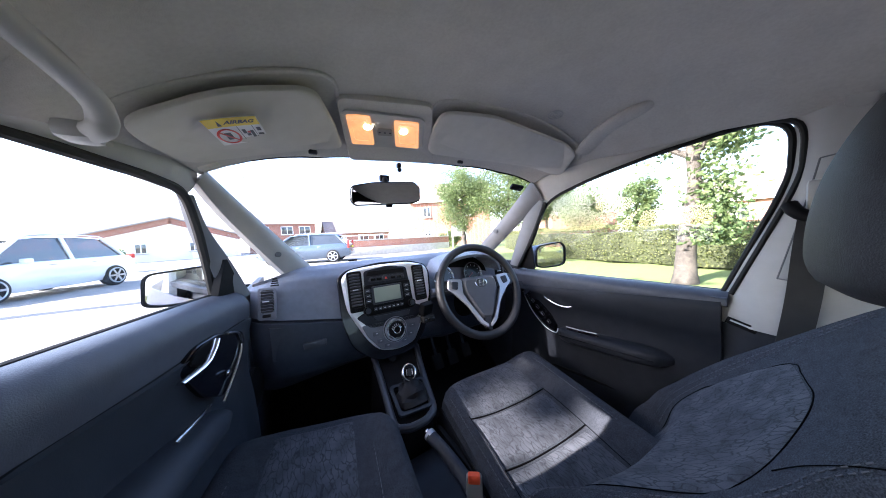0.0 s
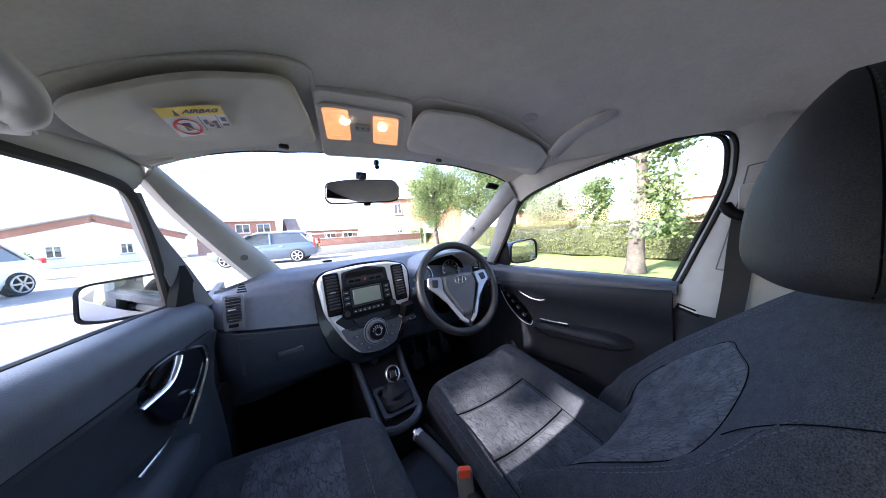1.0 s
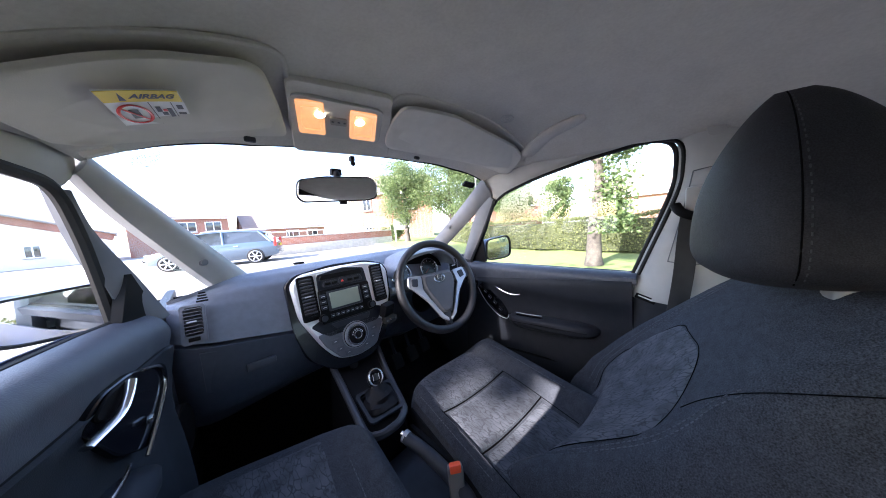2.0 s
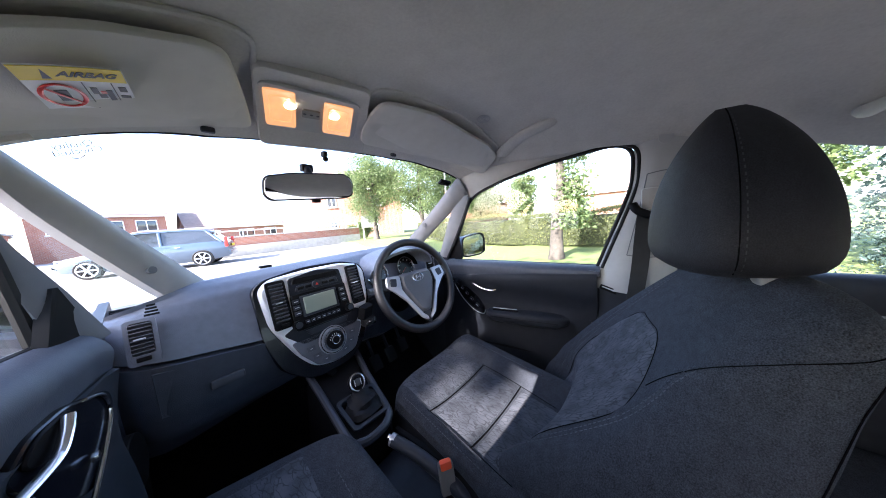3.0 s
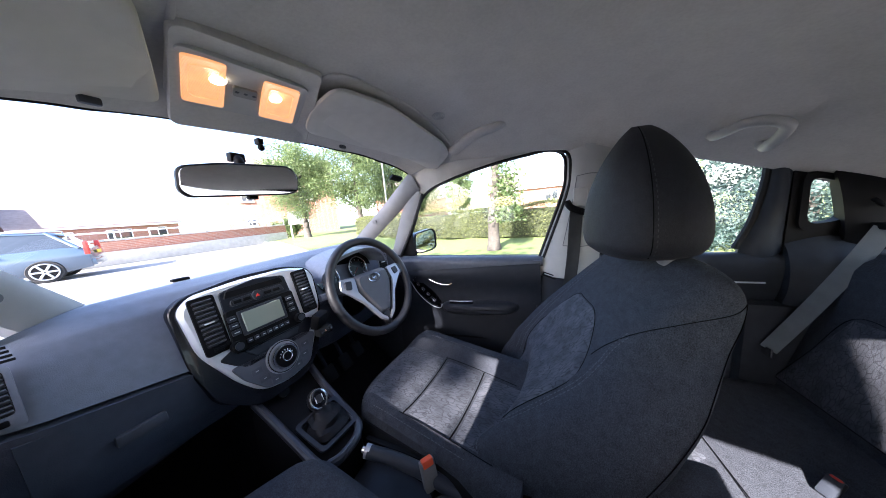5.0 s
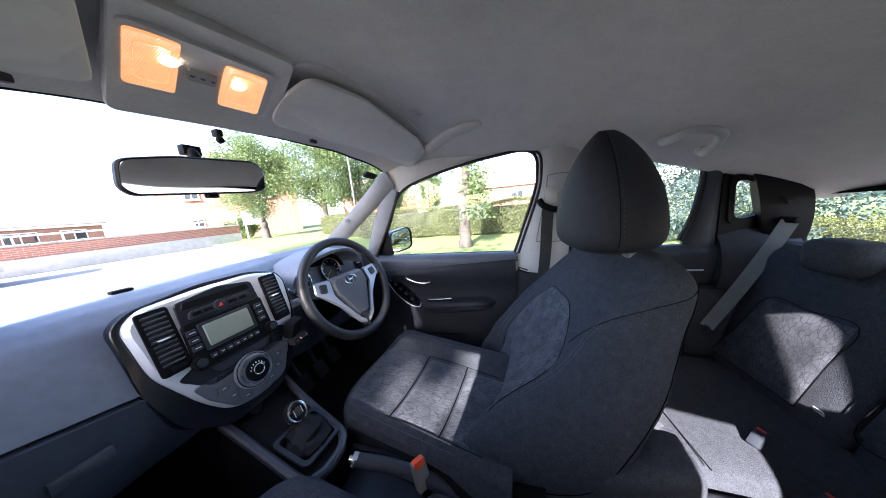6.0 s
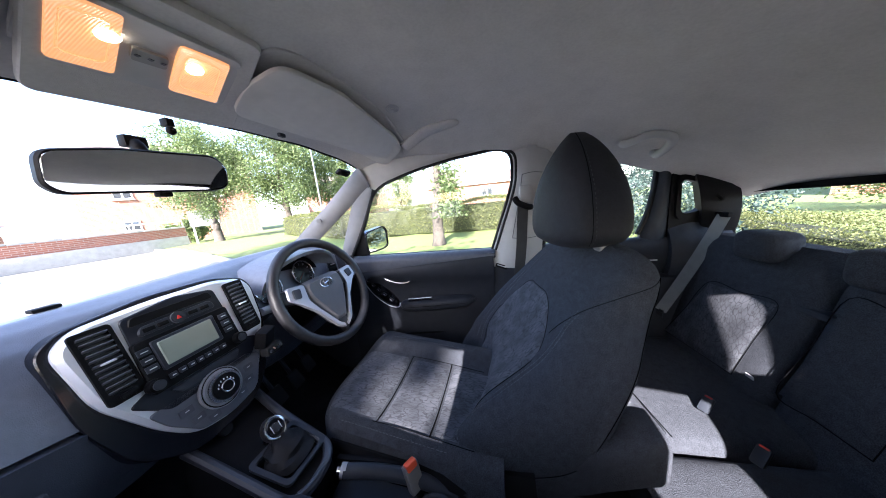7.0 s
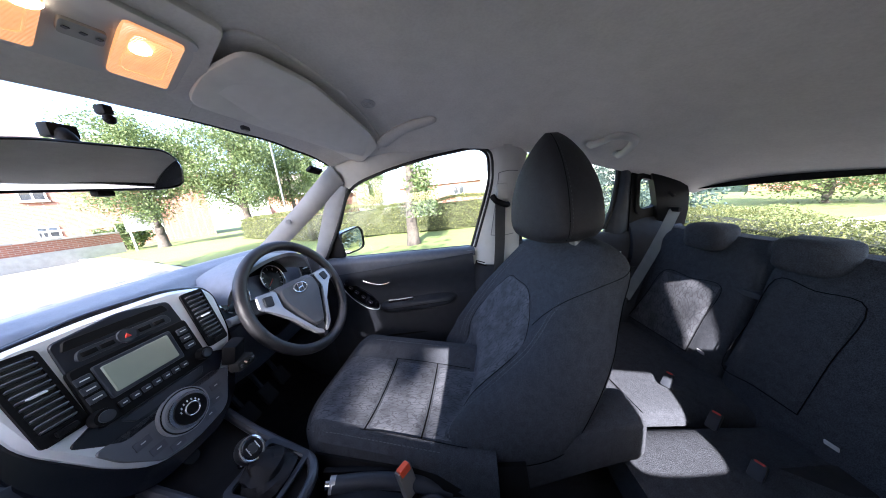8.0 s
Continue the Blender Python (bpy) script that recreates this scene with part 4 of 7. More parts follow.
for sx in (-1, 1):
    part("spoke", plate(rounded([(sx * 0.07, 0.045), (sx * 0.168, 0.050), (sx * 0.170, 0.005), (sx * 0.075, -0.01)][::sx], 0.012), 0.02, WHEEL @ Matrix.Translation((0, 0, -0.012)), 0.006), LEATHER, wheel)
    inl = part("spoke_inlay", plate(rounded([(sx * 0.082, 0.047), (sx * 0.140, 0.052), (sx * 0.150, 0.014), (sx * 0.120, -0.010), (sx * 0.077, -0.058), (sx * 0.034, -0.132), (sx * 0.006, -0.150), (sx * 0.006, -0.138), (sx * 0.022, -0.126), (sx * 0.060, -0.060), (sx * 0.090, -0.006)][::sx], 0.008), 0.012, WHEEL @ Matrix.Translation((0, 0, 0.001)), 0.004), SATIN, wheel, "satin silver spoke inlay")
    part("switch_pad", plate(rounded([(sx * 0.100, 0.036), (sx * 0.128, 0.040), (sx * 0.132, 0.012), (sx * 0.108, 0.006)][::sx], 0.006), 0.006, WHEEL @ Matrix.Translation((0, 0, 0.012)), 0.002), DARK, inl, "black switch pad")
part("lower_spoke", plate(rounded([(-0.028, -0.07), (0.028, -0.07), (0.010, -0.165), (-0.010, -0.165)], 0.01), 0.02, WHEEL @ Matrix.Translation((0, 0, -0.014)), 0.006), LEATHER, wheel)
part("column", tube([WHEEL @ Vector((0, 0, -0.02)), WHEEL @ Vector((0, -0.01, -0.10)), WHEEL @ Vector((0, -0.02, -0.20))], 0.05, 20, radii=[0.055, 0.06, 0.075]), BLACK, wheel, "black column shroud")
for sx in (-1, 1):
    s = part("stalk", tube(bowed([WHEEL @ Vector((sx * 0.05, 0.01, -0.06)), WHEEL @ Vector((sx * 0.11, 0.015, -0.055)), WHEEL @ Vector((sx * 0.17, 0.02, -0.05))], 4), 0.010, 12), BLACK, wheel, "black control stalk")
    part("stalk_tip", tube([WHEEL @ Vector((sx * 0.165, 0.02, -0.05)), WHEEL @ Vector((sx * 0.195, 0.022, -0.048))], 0.013, 12), SILVER if sx < 0 else BLACK, s)
for x, y in ((0.24, 0.74), (0.33, 0.74), (0.43, 0.76)):
    pd = thing("pedal", "black rubber foot pedal in the driver footwell", "pedal", "pedals in the footwell")
    part("pad", box((0.055, 0.012, 0.07), (x, y, 0.45), 0.006, pose(0, 0, 0, -30, 0, 0)), RUBBER, pd)
    part("arm", tube([(x, y + 0.01, 0.46), (x, y + 0.06, 0.56), (x, y + 0.08, 0.66)], 0.008, 8), DARK, pd)

# ---- centre console ----
console = thing("centre_console", "black plastic centre console between the front seats", "console")


def console_at(u, v):
    """u across from -1 to 1, v from the stack down to the rear end."""
    y = 0.60 - 0.275 * v
    xc = linear([(0, -0.020), (1, -0.068)], v)
    w = linear([(0, 0.085), (0.3, 0.075), (0.9, 0.062), (1, 0.045)], v)
    z = linear([(0, 0.64), (0.35, 0.605), (0.8, 0.570), (1, 0.558)], v)
    return Vector((xc + w * u, y, z))


part("console_body", loft([[console_at(-1.12, v) - Vector((0.02, 0, 0.30)), console_at(-1.12, v) - Vector((0, 0, 0.03)), console_at(-1.0, v) - Vector((0, 0, 0.012)), console_at(1.0, v) - Vector((0, 0, 0.012)), console_at(1.12, v) - Vector((0, 0, 0.03)), console_at(1.12, v) - Vector((-0.02, 0, 0.30))] for v in [k / 10 for k in range(11)]]), BLACK, console)
for sx in (-1, 1):
    part("side_rail", tube(bowed([console_at(sx * 1.0, v) + Vector((0, 0, -0.003)) for v in (0, 0.3, 0.6, 0.9, 0.985)], 4), 0.011, 10), material("rail_grey", (0.034, 0.037, 0.046), 0.4, vary=0.06) if sx < 0 else bpy.data.materials["rail_grey"], console, "dark grey side rail")
part("front_rail", tube(bowed([console_at(-1, 0.985), console_at(-0.5, 1.03), console_at(0.5, 1.03), console_at(1, 0.985)], 4), 0.011, 10), bpy.data.materials["rail_grey"], console)
part("power_socket", tube([(-0.045, 0.575, 0.63), (-0.045, 0.568, 0.635)], 0.014, 16), BLACK, console)
part("gaiter_frame", plate(rounded([(-0.055, -0.055), (0.055, -0.055), (0.06, 0.055), (-0.06, 0.055)], 0.015, 6), 0.008, facing((-0.045, 0.405, 0.578), (0.985, -0.1, 0), (0.14, 0.97, 0.28)), hole=rounded([(-0.046, -0.045), (0.046, -0.045), (0.05, 0.045), (-0.05, 0.045)], 0.012, 6)), DARK, console)
GAITER = material("gaiter_leather", (0.010, 0.010, 0.012), 0.55, bump=0.3, bump_scale=400, vary=0.1, spec=0.2)
gear = thing("gear_lever", "black gear lever with chrome-ringed knob and leather gaiter", "gear lever")
KNOB = Vector((-0.035, 0.445, 0.632))
FOOT = Vector((-0.045, 0.405, 0.572))
rings = []
for k, s in enumerate((1, 0.92, 0.75, 0.8, 0.5, 0.42, 0.25)):
    c = FOOT.lerp(KNOB, k / 8) + Vector((0, 0, 0.004))
    rings.append([c + Vector((0.052 * s * math.cos(a) * (1 + 0.08 * math.sin(5 * a + k)), 0.048 * s * math.sin(a), 0.004 * math.sin(3 * a + 2 * k))) for a in [2 * math.pi * i / 28 for i in range(28)]])
part("gaiter", loft(rings), GAITER, gear, "creased black leather gaiter")
KN = facing(KNOB, (0.97, -0.25, 0), (0.1, 0.55, 0.8))
kr = []
for k in range(11):
    t = k / 10
    s = linear([(0, 0.45), (0.25, 0.62), (0.55, 0.98), (0.75, 1.0), (0.92, 0.8), (1, 0.3)], t)
    kr.append([KN @ Vector((0.024 * s * math.cos(a), 0.029 * s * math.sin(a), -0.05 + 0.065 * t)) for a in [2 * math.pi * i / 24 for i in range(24)]])
kb = part("knob", loft(kr), LEATHER, gear)
part("knob_ring", tube([KN @ Vector((0.020 * math.cos(a), 0.024 * math.sin(a), 0.010)) for a in [2 * math.pi * i / 28 for i in range(28)]], 0.003, 8, close=True, up=KN.to_3x3().col[2]), CHROME, kb)
part("knob_cap", plate([(0.018 * math.cos(a), 0.022 * math.sin(a)) for a in [2 * math.pi * i / 24 for i in range(24)]], 0.004, KN @ Matrix.Translation((0, 0, 0.010))), PIANO, kb)
for x in (-0.009, 0, 0.009):
    part("shift_mark", box((0.0016, 0.018, 0.0006), (0, 0, 0), 0, KN @ Matrix.Translation((x, 0, 0.0146))), INK, kb)
part("shift_mark", box((0.02, 0.0016, 0.0006), (0, 0, 0), 0, KN @ Matrix.Translation((0, 0, 0.0146))), INK, kb)
part("lever_clip", tube([KN @ Vector((0.012 * math.cos(a), 0.012 * math.sin(a) - 0.012, -0.052)) for a in [math.pi + math.pi * i / 10 for i in range(11)]], 0.003, 6), CHROME, gear)

tray = thing("console_tray", "open dark tray with cup holder behind the gear lever", "tray")
part("tray_floor", box((0.16, 0.34, 0.02), (-0.075, 0.14, 0.47), 0.006), DARK, tray)
part("tray_wall", box((0.014, 0.36, 0.09), (-0.152, 0.14, 0.50), 0.005), DARK, tray)
part("tray_wall", box((0.014, 0.36, 0.07), (-0.005, 0.14, 0.49), 0.005), BLACK, tray)
part("cup_ring", tube([(-0.09 + 0.04 * math.cos(a), 0.06 + 0.04 * math.sin(a), 0.50) for a in [2 * math.pi * i / 28 for i in range(28)]], 0.006, 8, close=True), DARK, tray)
brake = thing("handbrake", "grey handbrake lever with silver button", "handbrake")
part("grip", tube(bowed([(-0.060, 0.262, 0.560), (-0.045, 0.19, 0.545), (-0.035, 0.11, 0.52), (-0.03, 0.02, 0.48)], 5), 0.015, 14), DARK, brake)
part("sleeve", tube([(-0.061, 0.268, 0.5615), (-0.0585, 0.257, 0.559)], 0.0152, 14), SATIN, brake, "silver end sleeve")
part("button", tube([(-0.063, 0.276, 0.563), (-0.061, 0.268, 0.5615)], 0.008, 12), CHROME, brake)

# ---- seats ----
def leaf_fabric(name, dark, light):
    """Cloth with a woven pattern of scattered leaf strokes."""
    m = material(name, dark, 0.85, bump=0.8, bump_scale=600, scale=560, vary=0.25, coarse=0.3, spec=0.3)
    nt = m.node_tree
    b = nt.nodes["Principled BSDF"]
    base = b.inputs["Base Color"].links[0].from_socket
    tc = nt.nodes.new("ShaderNodeTexCoord")
    no = nt.nodes.new("ShaderNodeTexNoise")
    no.inputs["Scale"].default_value = 26
    nt.links.new(tc.outputs["Object"], no.inputs["Vector"])
    fields = []
    for turn in (0.55, -0.7):
        mp = nt.nodes.new("ShaderNodeMapping")
        mp.inputs["Rotation"].default_value = (turn, turn, turn)
        mp.inputs["Scale"].default_value = (1.5, 0.45, 0.6)
        add = nt.nodes.new("ShaderNodeMix")
        add.data_type = "VECTOR"
        add.inputs[0].default_value = 0.02
        vo = nt.nodes.new("ShaderNodeTexVoronoi")
        vo.feature = "DISTANCE_TO_EDGE"
        vo.inputs["Scale"].default_value = 72
        nt.links.new(tc.outputs["Object"], mp.inputs[0])
        nt.links.new(mp.outputs[0], add.inputs[4])
        nt.links.new(no.outputs["Color"], add.inputs[5])
        nt.links.new(add.outputs[1], vo.inputs["Vector"])
        fields.append(vo.outputs["Distance"])
    pick = nt.nodes.new("ShaderNodeMapRange")
    pick.inputs[1].default_value, pick.inputs[2].default_value = 0.48, 0.52
    both = nt.nodes.new("ShaderNodeMix")
    nt.links.new(no.outputs[0], pick.inputs[0])
    nt.links.new(pick.outputs[0], both.inputs[0])
    nt.links.new(fields[0], both.inputs[2])
    nt.links.new(fields[1], both.inputs[3])
    rg = nt.nodes.new("ShaderNodeMapRange")
    rg.inputs[1].default_value, rg.inputs[2].default_value, rg.inputs[3].default_value, rg.inputs[4].default_value = 0.01, 0.085, 0.0, 1.0
    mk = nt.nodes.new("ShaderNodeMapRange")
    mk.inputs[1].default_value, mk.inputs[2].default_value, mk.inputs[3].default_value = 0.35, 0.65, 0.35
    mul = nt.nodes.new("ShaderNodeMath")
    mul.operation = "MULTIPLY"
    mix = nt.nodes.new("ShaderNodeMix")
    mix.data_type = "RGBA"
    mix.inputs[7].default_value = (*light, 1)
    nt.links.new(both.outputs[0], rg.inputs[0])
    nt.links.new(no.outputs[0], mk.inputs[0])
    nt.links.new(rg.outputs[0], mul.inputs[0])
    nt.links.new(mk.outputs[0], mul.inputs[1])
    nt.links.new(mul.outputs[0], mix.inputs[0])
    nt.links.new(base, mix.inputs[6])
    nt.links.new(mix.outputs[2], b.inputs["Base Color"])
    return m


LEAF = leaf_fabric("leaf_fabric", (0.036, 0.039, 0.048), (0.090, 0.096, 0.110))
THREAD = material("thread", (0.11, 0.115, 0.128), 0.85, vary=0.1, spec=0.1)
GUIDE = material("guide_grey", (0.20, 0.20, 0.205), 0.4, vary=0.04)



def stitches(path, length=0.005, gap=0.0035, r=0.0008):
    """A row of short stitches along a path, as one mesh."""
    pts = bowed(path, 48)
    out, run, on, a = [], 0.0, True, pts[0]
    for p, q in zip(pts, pts[1:]):
        run += (q - p).length
        if on and run >= length:
            out.append(tube([a, q], r, 5))
            run, on = 0.0, False
        elif not on and run >= gap:
            a, run, on = q, 0.0, True
    return join(*out)


def cushion_surface(fl, fr, rl, rr, z, bow=0.03, inner=0.0, outer=0.0):
    """Top of a seat cushion; bow rounds its front, inner and outer raise the side bolsters."""
    fl, fr, rl, rr = (Vector((*p, 0)) for p in (fl, fr, rl, rr))
    def at(u, v, lift=0.0):
        p = fl.lerp(fr, (u + 1) / 2).lerp(rl.lerp(rr, (u + 1) / 2), v)
        f = max(0.0, 1 - v / 0.35)
        p += (fl - rl).normalized() * bow * f * f * (1 - 2.2 * abs(u) ** 3)
        drop = 0.055 * max(0.0, 1 - v / 0.16) ** 2 + 0.03 * max(0.0, abs(u) - 0.8) ** 2 / 0.04
        drop -= outer * math.exp(-((u - 0.76) / 0.22) ** 2) + inner * math.exp(-((u + 0.92) / 0.12) ** 2)
        return p + Vector((0, 0, z - 0.012 * (1 - u * u) + 0.014 * abs(u) ** 3 - drop - 0.015 * v + lift))
    return at


def seat_cushion(parent, at, depth=0.14, vmax=1.25):
    rings = []
    for j in range(26):
        v = vmax * j / 25
        e = 1 - 0.06 * max(0, 1 - v / 0.1) ** 2
        top = [at(-1 * e + 2 * e * i / 24, v) for i in range(25)]
        low = [at(e * 1.0, v) + Vector((0.012, 0, -0.05)), at(e, v) + Vector((-0.01, 0, -depth)), at(-e, v) + Vector((0.01, 0, -depth)), at(-e, v) + Vector((-0.012, 0, -0.05))]
        rings.append(top + low)
    return part("cushion", loft(rings), FABRIC, parent)


def cushion_panel(parent, at, u0, u1, v0, v1, puff=0.008):
    """A padded insert between deep seams on the cushion."""
    def fn(i, j):
        u, v = u0 + (u1 - u0) * i, v0 + (v1 - v0) * j
        edge = min(i, 1 - i, 0.12) / 0.12 * min(j, 1 - j, 0.12) / 0.12
        return at(u, v, -0.003 + puff * max(0, edge) ** 0.5)
    return part("insert_panel", sheet(fn, 22, 18, 0.0), LEAF, parent, "leaf-patterned grey cloth insert")


driver = thing("driver_seat", "dark grey cloth driver seat with leaf-patterned inserts", "car seat", "front seats")
dat = cushion_surface((0.055, 0.435), (0.505, 0.405), (-0.025, 0.02), (0.40, -0.02), 0.572, 0.045, 0.004, 0.024)
seat_cushion(driver, dat)
cushion_panel(driver, dat, -0.84, 0.44, 0.04, 0.475)
cushion_panel(driver, dat, -0.84, 0.43, 0.487, 0.83)
cushion_panel(driver, dat, -0.84, 0.41, 0.842, 1.2)
for v in (0.481, 0.836):
    part("seam", tube(bowed([dat(u, v, 0.0005) for u in (-0.84, -0.5, 0, 0.43)], 6), 0.0020, 6), SEAM, driver)
for us in ((-0.845, -0.845, -0.85), (0.45, 0.44, 0.42)):
    part("seam", tube(bowed([dat(u, v, 0.0008) for u, v in zip(us, (0.03, 0.5, 1.1))], 14), 0.0010, 6), SEAM, driver)
for u in (-0.93, 0.72):
    part("stitching", stitches([dat(u, v, 0.001) for v in (0.1, 0.3, 0.5, 0.7, 0.95)]), THREAD, driver, "pale grey stitching")
part("side_valance", loft([[Vector((x0, y, z)) for z, x0 in ((0.53, x), (0.50, x - 0.02), (0.40, x - 0.02), (0.36, x))] + [Vector((x + 0.02, y, 0.36)), Vector((x + 0.02, y, 0.53))] for x, y in ((0.03, 0.36), (0.0, 0.2), (-0.02, 0.05), (-0.02, -0.15))]), BLACK, driver, "black plastic side valance")

# backrest: per height, the inboard and outboard sides and the front and rear edges at each side
LEVELS = [(0.40, 0.07, 0.54, 0.0, -0.12, 0.08, -0.09), (0.415, 0.045, 0.55, 0.02, -0.16, 0.08, -0.095), (0.44, 0.025, 0.555, 0.070, -0.21, 0.08, -0.097), (0.48, 0.004, 0.56, 0.098, -0.285, 0.07, -0.105),
          (0.52, -0.010, 0.56, 0.112, -0.34, 0.05, -0.12), (0.56, -0.008, 0.56, 0.100, -0.385, 0.02, -0.14), (0.60, 0.006, 0.562, 0.045, -0.41, 0.0, -0.16), (0.64, 0.030, 0.565, -0.062, -0.43, -0.03, -0.19), (0.68, 0.055, 0.567, -0.15, -0.45, -0.06, -0.22),
          (0.74, 0.085, 0.57, -0.215, -0.47, -0.115, -0.27), (0.80, 0.103, 0.57, -0.255, -0.48, -0.18, -0.33), (0.86, 0.113, 0.57, -0.315, -0.487, -0.245, -0.38), (0.90, 0.122, 0.565, -0.36, -0.487, -0.29, -0.41),
          (0.928, 0.14, 0.55, -0.385, -0.48, -0.325, -0.425), (0.946, 0.17, 0.53, -0.397, -0.468, -0.35, -0.43), (0.957, 0.205, 0.50, -0.403, -0.455, -0.365, -0.43), (0.964, 0.26, 0.44, -0.405, -0.44, -0.38, -0.42)]
CURVES = [[(lv[0], lv[k]) for lv in LEVELS] for k in range(1, 7)]
DIP = [(0.40, 0.03), (0.46, 0.13), (0.57, 0.135), (0.64, 0.07), (0.70, 0.05), (0.80, 0.035), (0.90, 0.01), (0.96, 0.0)]


def back_at(a, b, z, out=0.0):
    """a from -1 inboard to 1 outboard, b from -1 rear to 1 front, at height z."""
    xi, xo, fi, ri, fo, ro = (smooth_curve(c, z) for c in CURVES)
    t = (a + 1) / 2
    f, r = fi + (fo - fi) * t, ri + (ro - ri) * t
    f -= smooth_curve(DIP, z) * (1 - min(1.0, abs(a) / 0.86) ** 3.2)
    return Vector((xi + (xo - xi) * t, r + (f - r) * (b + 1) / 2 + out, z))


def back_skin(turn, z, out=0.001):
    """A point on the backrest's skin, turn in degrees round it: 90 the front, 180 the inboard side."""
    c, q = math.cos(radians(turn)), math.sin(radians(turn))
    p = back_at(math.copysign(abs(c) ** 0.625, c), math.copysign(abs(q) ** 0.625, q), z)
    return p + Vector((c, q, 0.2)).normalized() * out


unit = superring(2.0, 2.0, 60, 3.2)
ZS = [0.40 + 0.564 * (1 - math.cos(math.pi * (k / 44))) / 2 for k in range(45)]
part("backrest", loft([[back_at(a, b, z) for a, b in unit] for z in ZS]), FABRIC, driver)


def on_front(a):
    """How far forward the skin lies at a."""
    return (1 - abs(a) ** 3.2) ** 0.3125


def panel_top(a):
    """Upper edge of the backrest's insert."""
    return 0.805 - 0.30 * max(0, -0.05 - a) ** 2 - 4.0 * max(0, a - 0.42) ** 2


def back_panel(i, j):
    a = -0.62 + 1.22 * i
    top = panel_top(a)
    z = 0.46 + (top - 0.46) * j
    edge = min(i, 1 - i, 0.08) / 0.08 * min(j, 1 - j, 0.08) / 0.08
    return back_at(a, on_front(a), z, 0.0005 + 0.007 * max(0, edge) ** 0.5)


part("insert_panel", sheet(back_panel, 30, 30), LEAF, driver, "leaf-patterned grey cloth insert")
for extra in (0, 5):
    part("stitching", stitches([back_skin(linear([(0.55, 150), (0.60, 128), (0.66, 122), (0.83, 136)], z) + extra, z, 0.0015) for z in (0.56, 0.58, 0.60, 0.62, 0.65, 0.70, 0.75, 0.79, 0.825)], 0.005, 0.0035, 0.0008), THREAD, driver, "pale grey stitching")
part("seam", tube(bowed([back_at(-0.60, on_front(0.6), 0.745, 0.001), back_skin(126, 0.785), back_skin(142, 0.83), back_skin(164, 0.868), back_skin(184, 0.893), back_skin(203, 0.908)], 8), 0.0008, 6), SEAM, driver)
part("seam", tube(bowed([back_skin(202, z) for z in (0.908, 0.87, 0.82, 0.76, 0.70, 0.64, 0.58, 0.54)] + [back_skin(192, 0.52), back_skin(180, 0.51), back_skin(165, 0.51), back_skin(150, 0.515), back_skin(135, 0.525)], 6), 0.0010, 6), SEAM, driver)
part("seam", tube(bowed([back_at(0.615, on_front(0.615), z, 0.0005) for z in (0.48, 0.55, 0.62, 0.68)] + [back_at(a, on_front(a), panel_top(a) + 0.003, 0.0005) for a in (0.58, 0.5, 0.4, 0.25, 0.1, -0.1, -0.3, -0.5, -0.61)] + [back_at(-0.63, on_front(0.63), z, 0.0005) for z in (0.68, 0.60, 0.52, 0.48)], 6), 0.0010, 6), SEAM, driver)
for extra in (0, 6):
    part("stitching", stitches([back_skin(52 + extra, z, 0.0015) for z in (0.55, 0.62, 0.69, 0.76, 0.82, 0.87, 0.905)]), THREAD, driver, "pale grey stitching")

# head restraint
HR = [(0.0, 0.70), (0.04, 0.88), (0.12, 0.985), (0.22, 1.0), (0.36, 0.965), (0.5, 0.885), (0.62, 0.775), (0.74, 0.62), (0.84, 0.45), (0.92, 0.28), (0.97, 0.14), (1.0, 0.03)]


def head_skin(turn, z, out=0.0):
    """A point on the head restraint, turn in degrees round it."""
    q = smooth_curve(HR, (z - 0.953) / 0.318)
    c, d = math.cos(radians(turn)), math.sin(radians(turn))
    return pose(0.355, -0.362, z + 0.006, 0, 0, 13) @ Vector(((0.15 * q + out) * math.copysign(abs(c) ** 0.74, c), (0.1075 * (0.18 + 0.82 * q) + out) * math.copysign(abs(d) ** 0.74, d), 0))


head = part("head_restraint", loft([[head_skin(360 * i / 48, 0.953 + 0.318 * (1 - (1 - k / 36) ** 1.5)) for i in range(48)] for k in range(37)]), material("headrest_cloth", (0.022, 0.023, 0.029), 0.66, bump=0.4, bump_scale=620, scale=560, vary=0.30, coarse=0.25, spec=0.35), driver)
seam_z = (0.962, 0.985, 1.02, 1.07, 1.12, 1.17, 1.21, 1.24, 1.26, 1.270)
part("seam", tube(bowed([head_skin(160, z, 0.0) for z in seam_z], 5), 0.0010, 6), SEAM, head)
part("stitching", stitches([head_skin(164, z, 0.001) for z in seam_z], 0.005, 0.006, 0.0008), material("dark_thread", (0.06, 0.062, 0.07), 0.8), head)
for off in (-0.065, 0.065):
    p = pose(0.342, -0.385, 0, 0, 0, 13) @ Vector((off, 0, 0))
    part("guide_rod", tube([(p.x, p.y, 0.95), (p.x, p.y, 1.02)], 0.007, 12), CHROME, head)
    part("guide_collar", loft([[Vector((p.x + x * q, p.y + y * q, z)) for x, y in superring(0.050, 0.030, 20, 3.5)] for z, q in ((0.945, 1.0), (0.969, 1.0), (0.973, 0.9), (0.974, 0.5))]), GUIDE, head, "grey plastic guide collar")

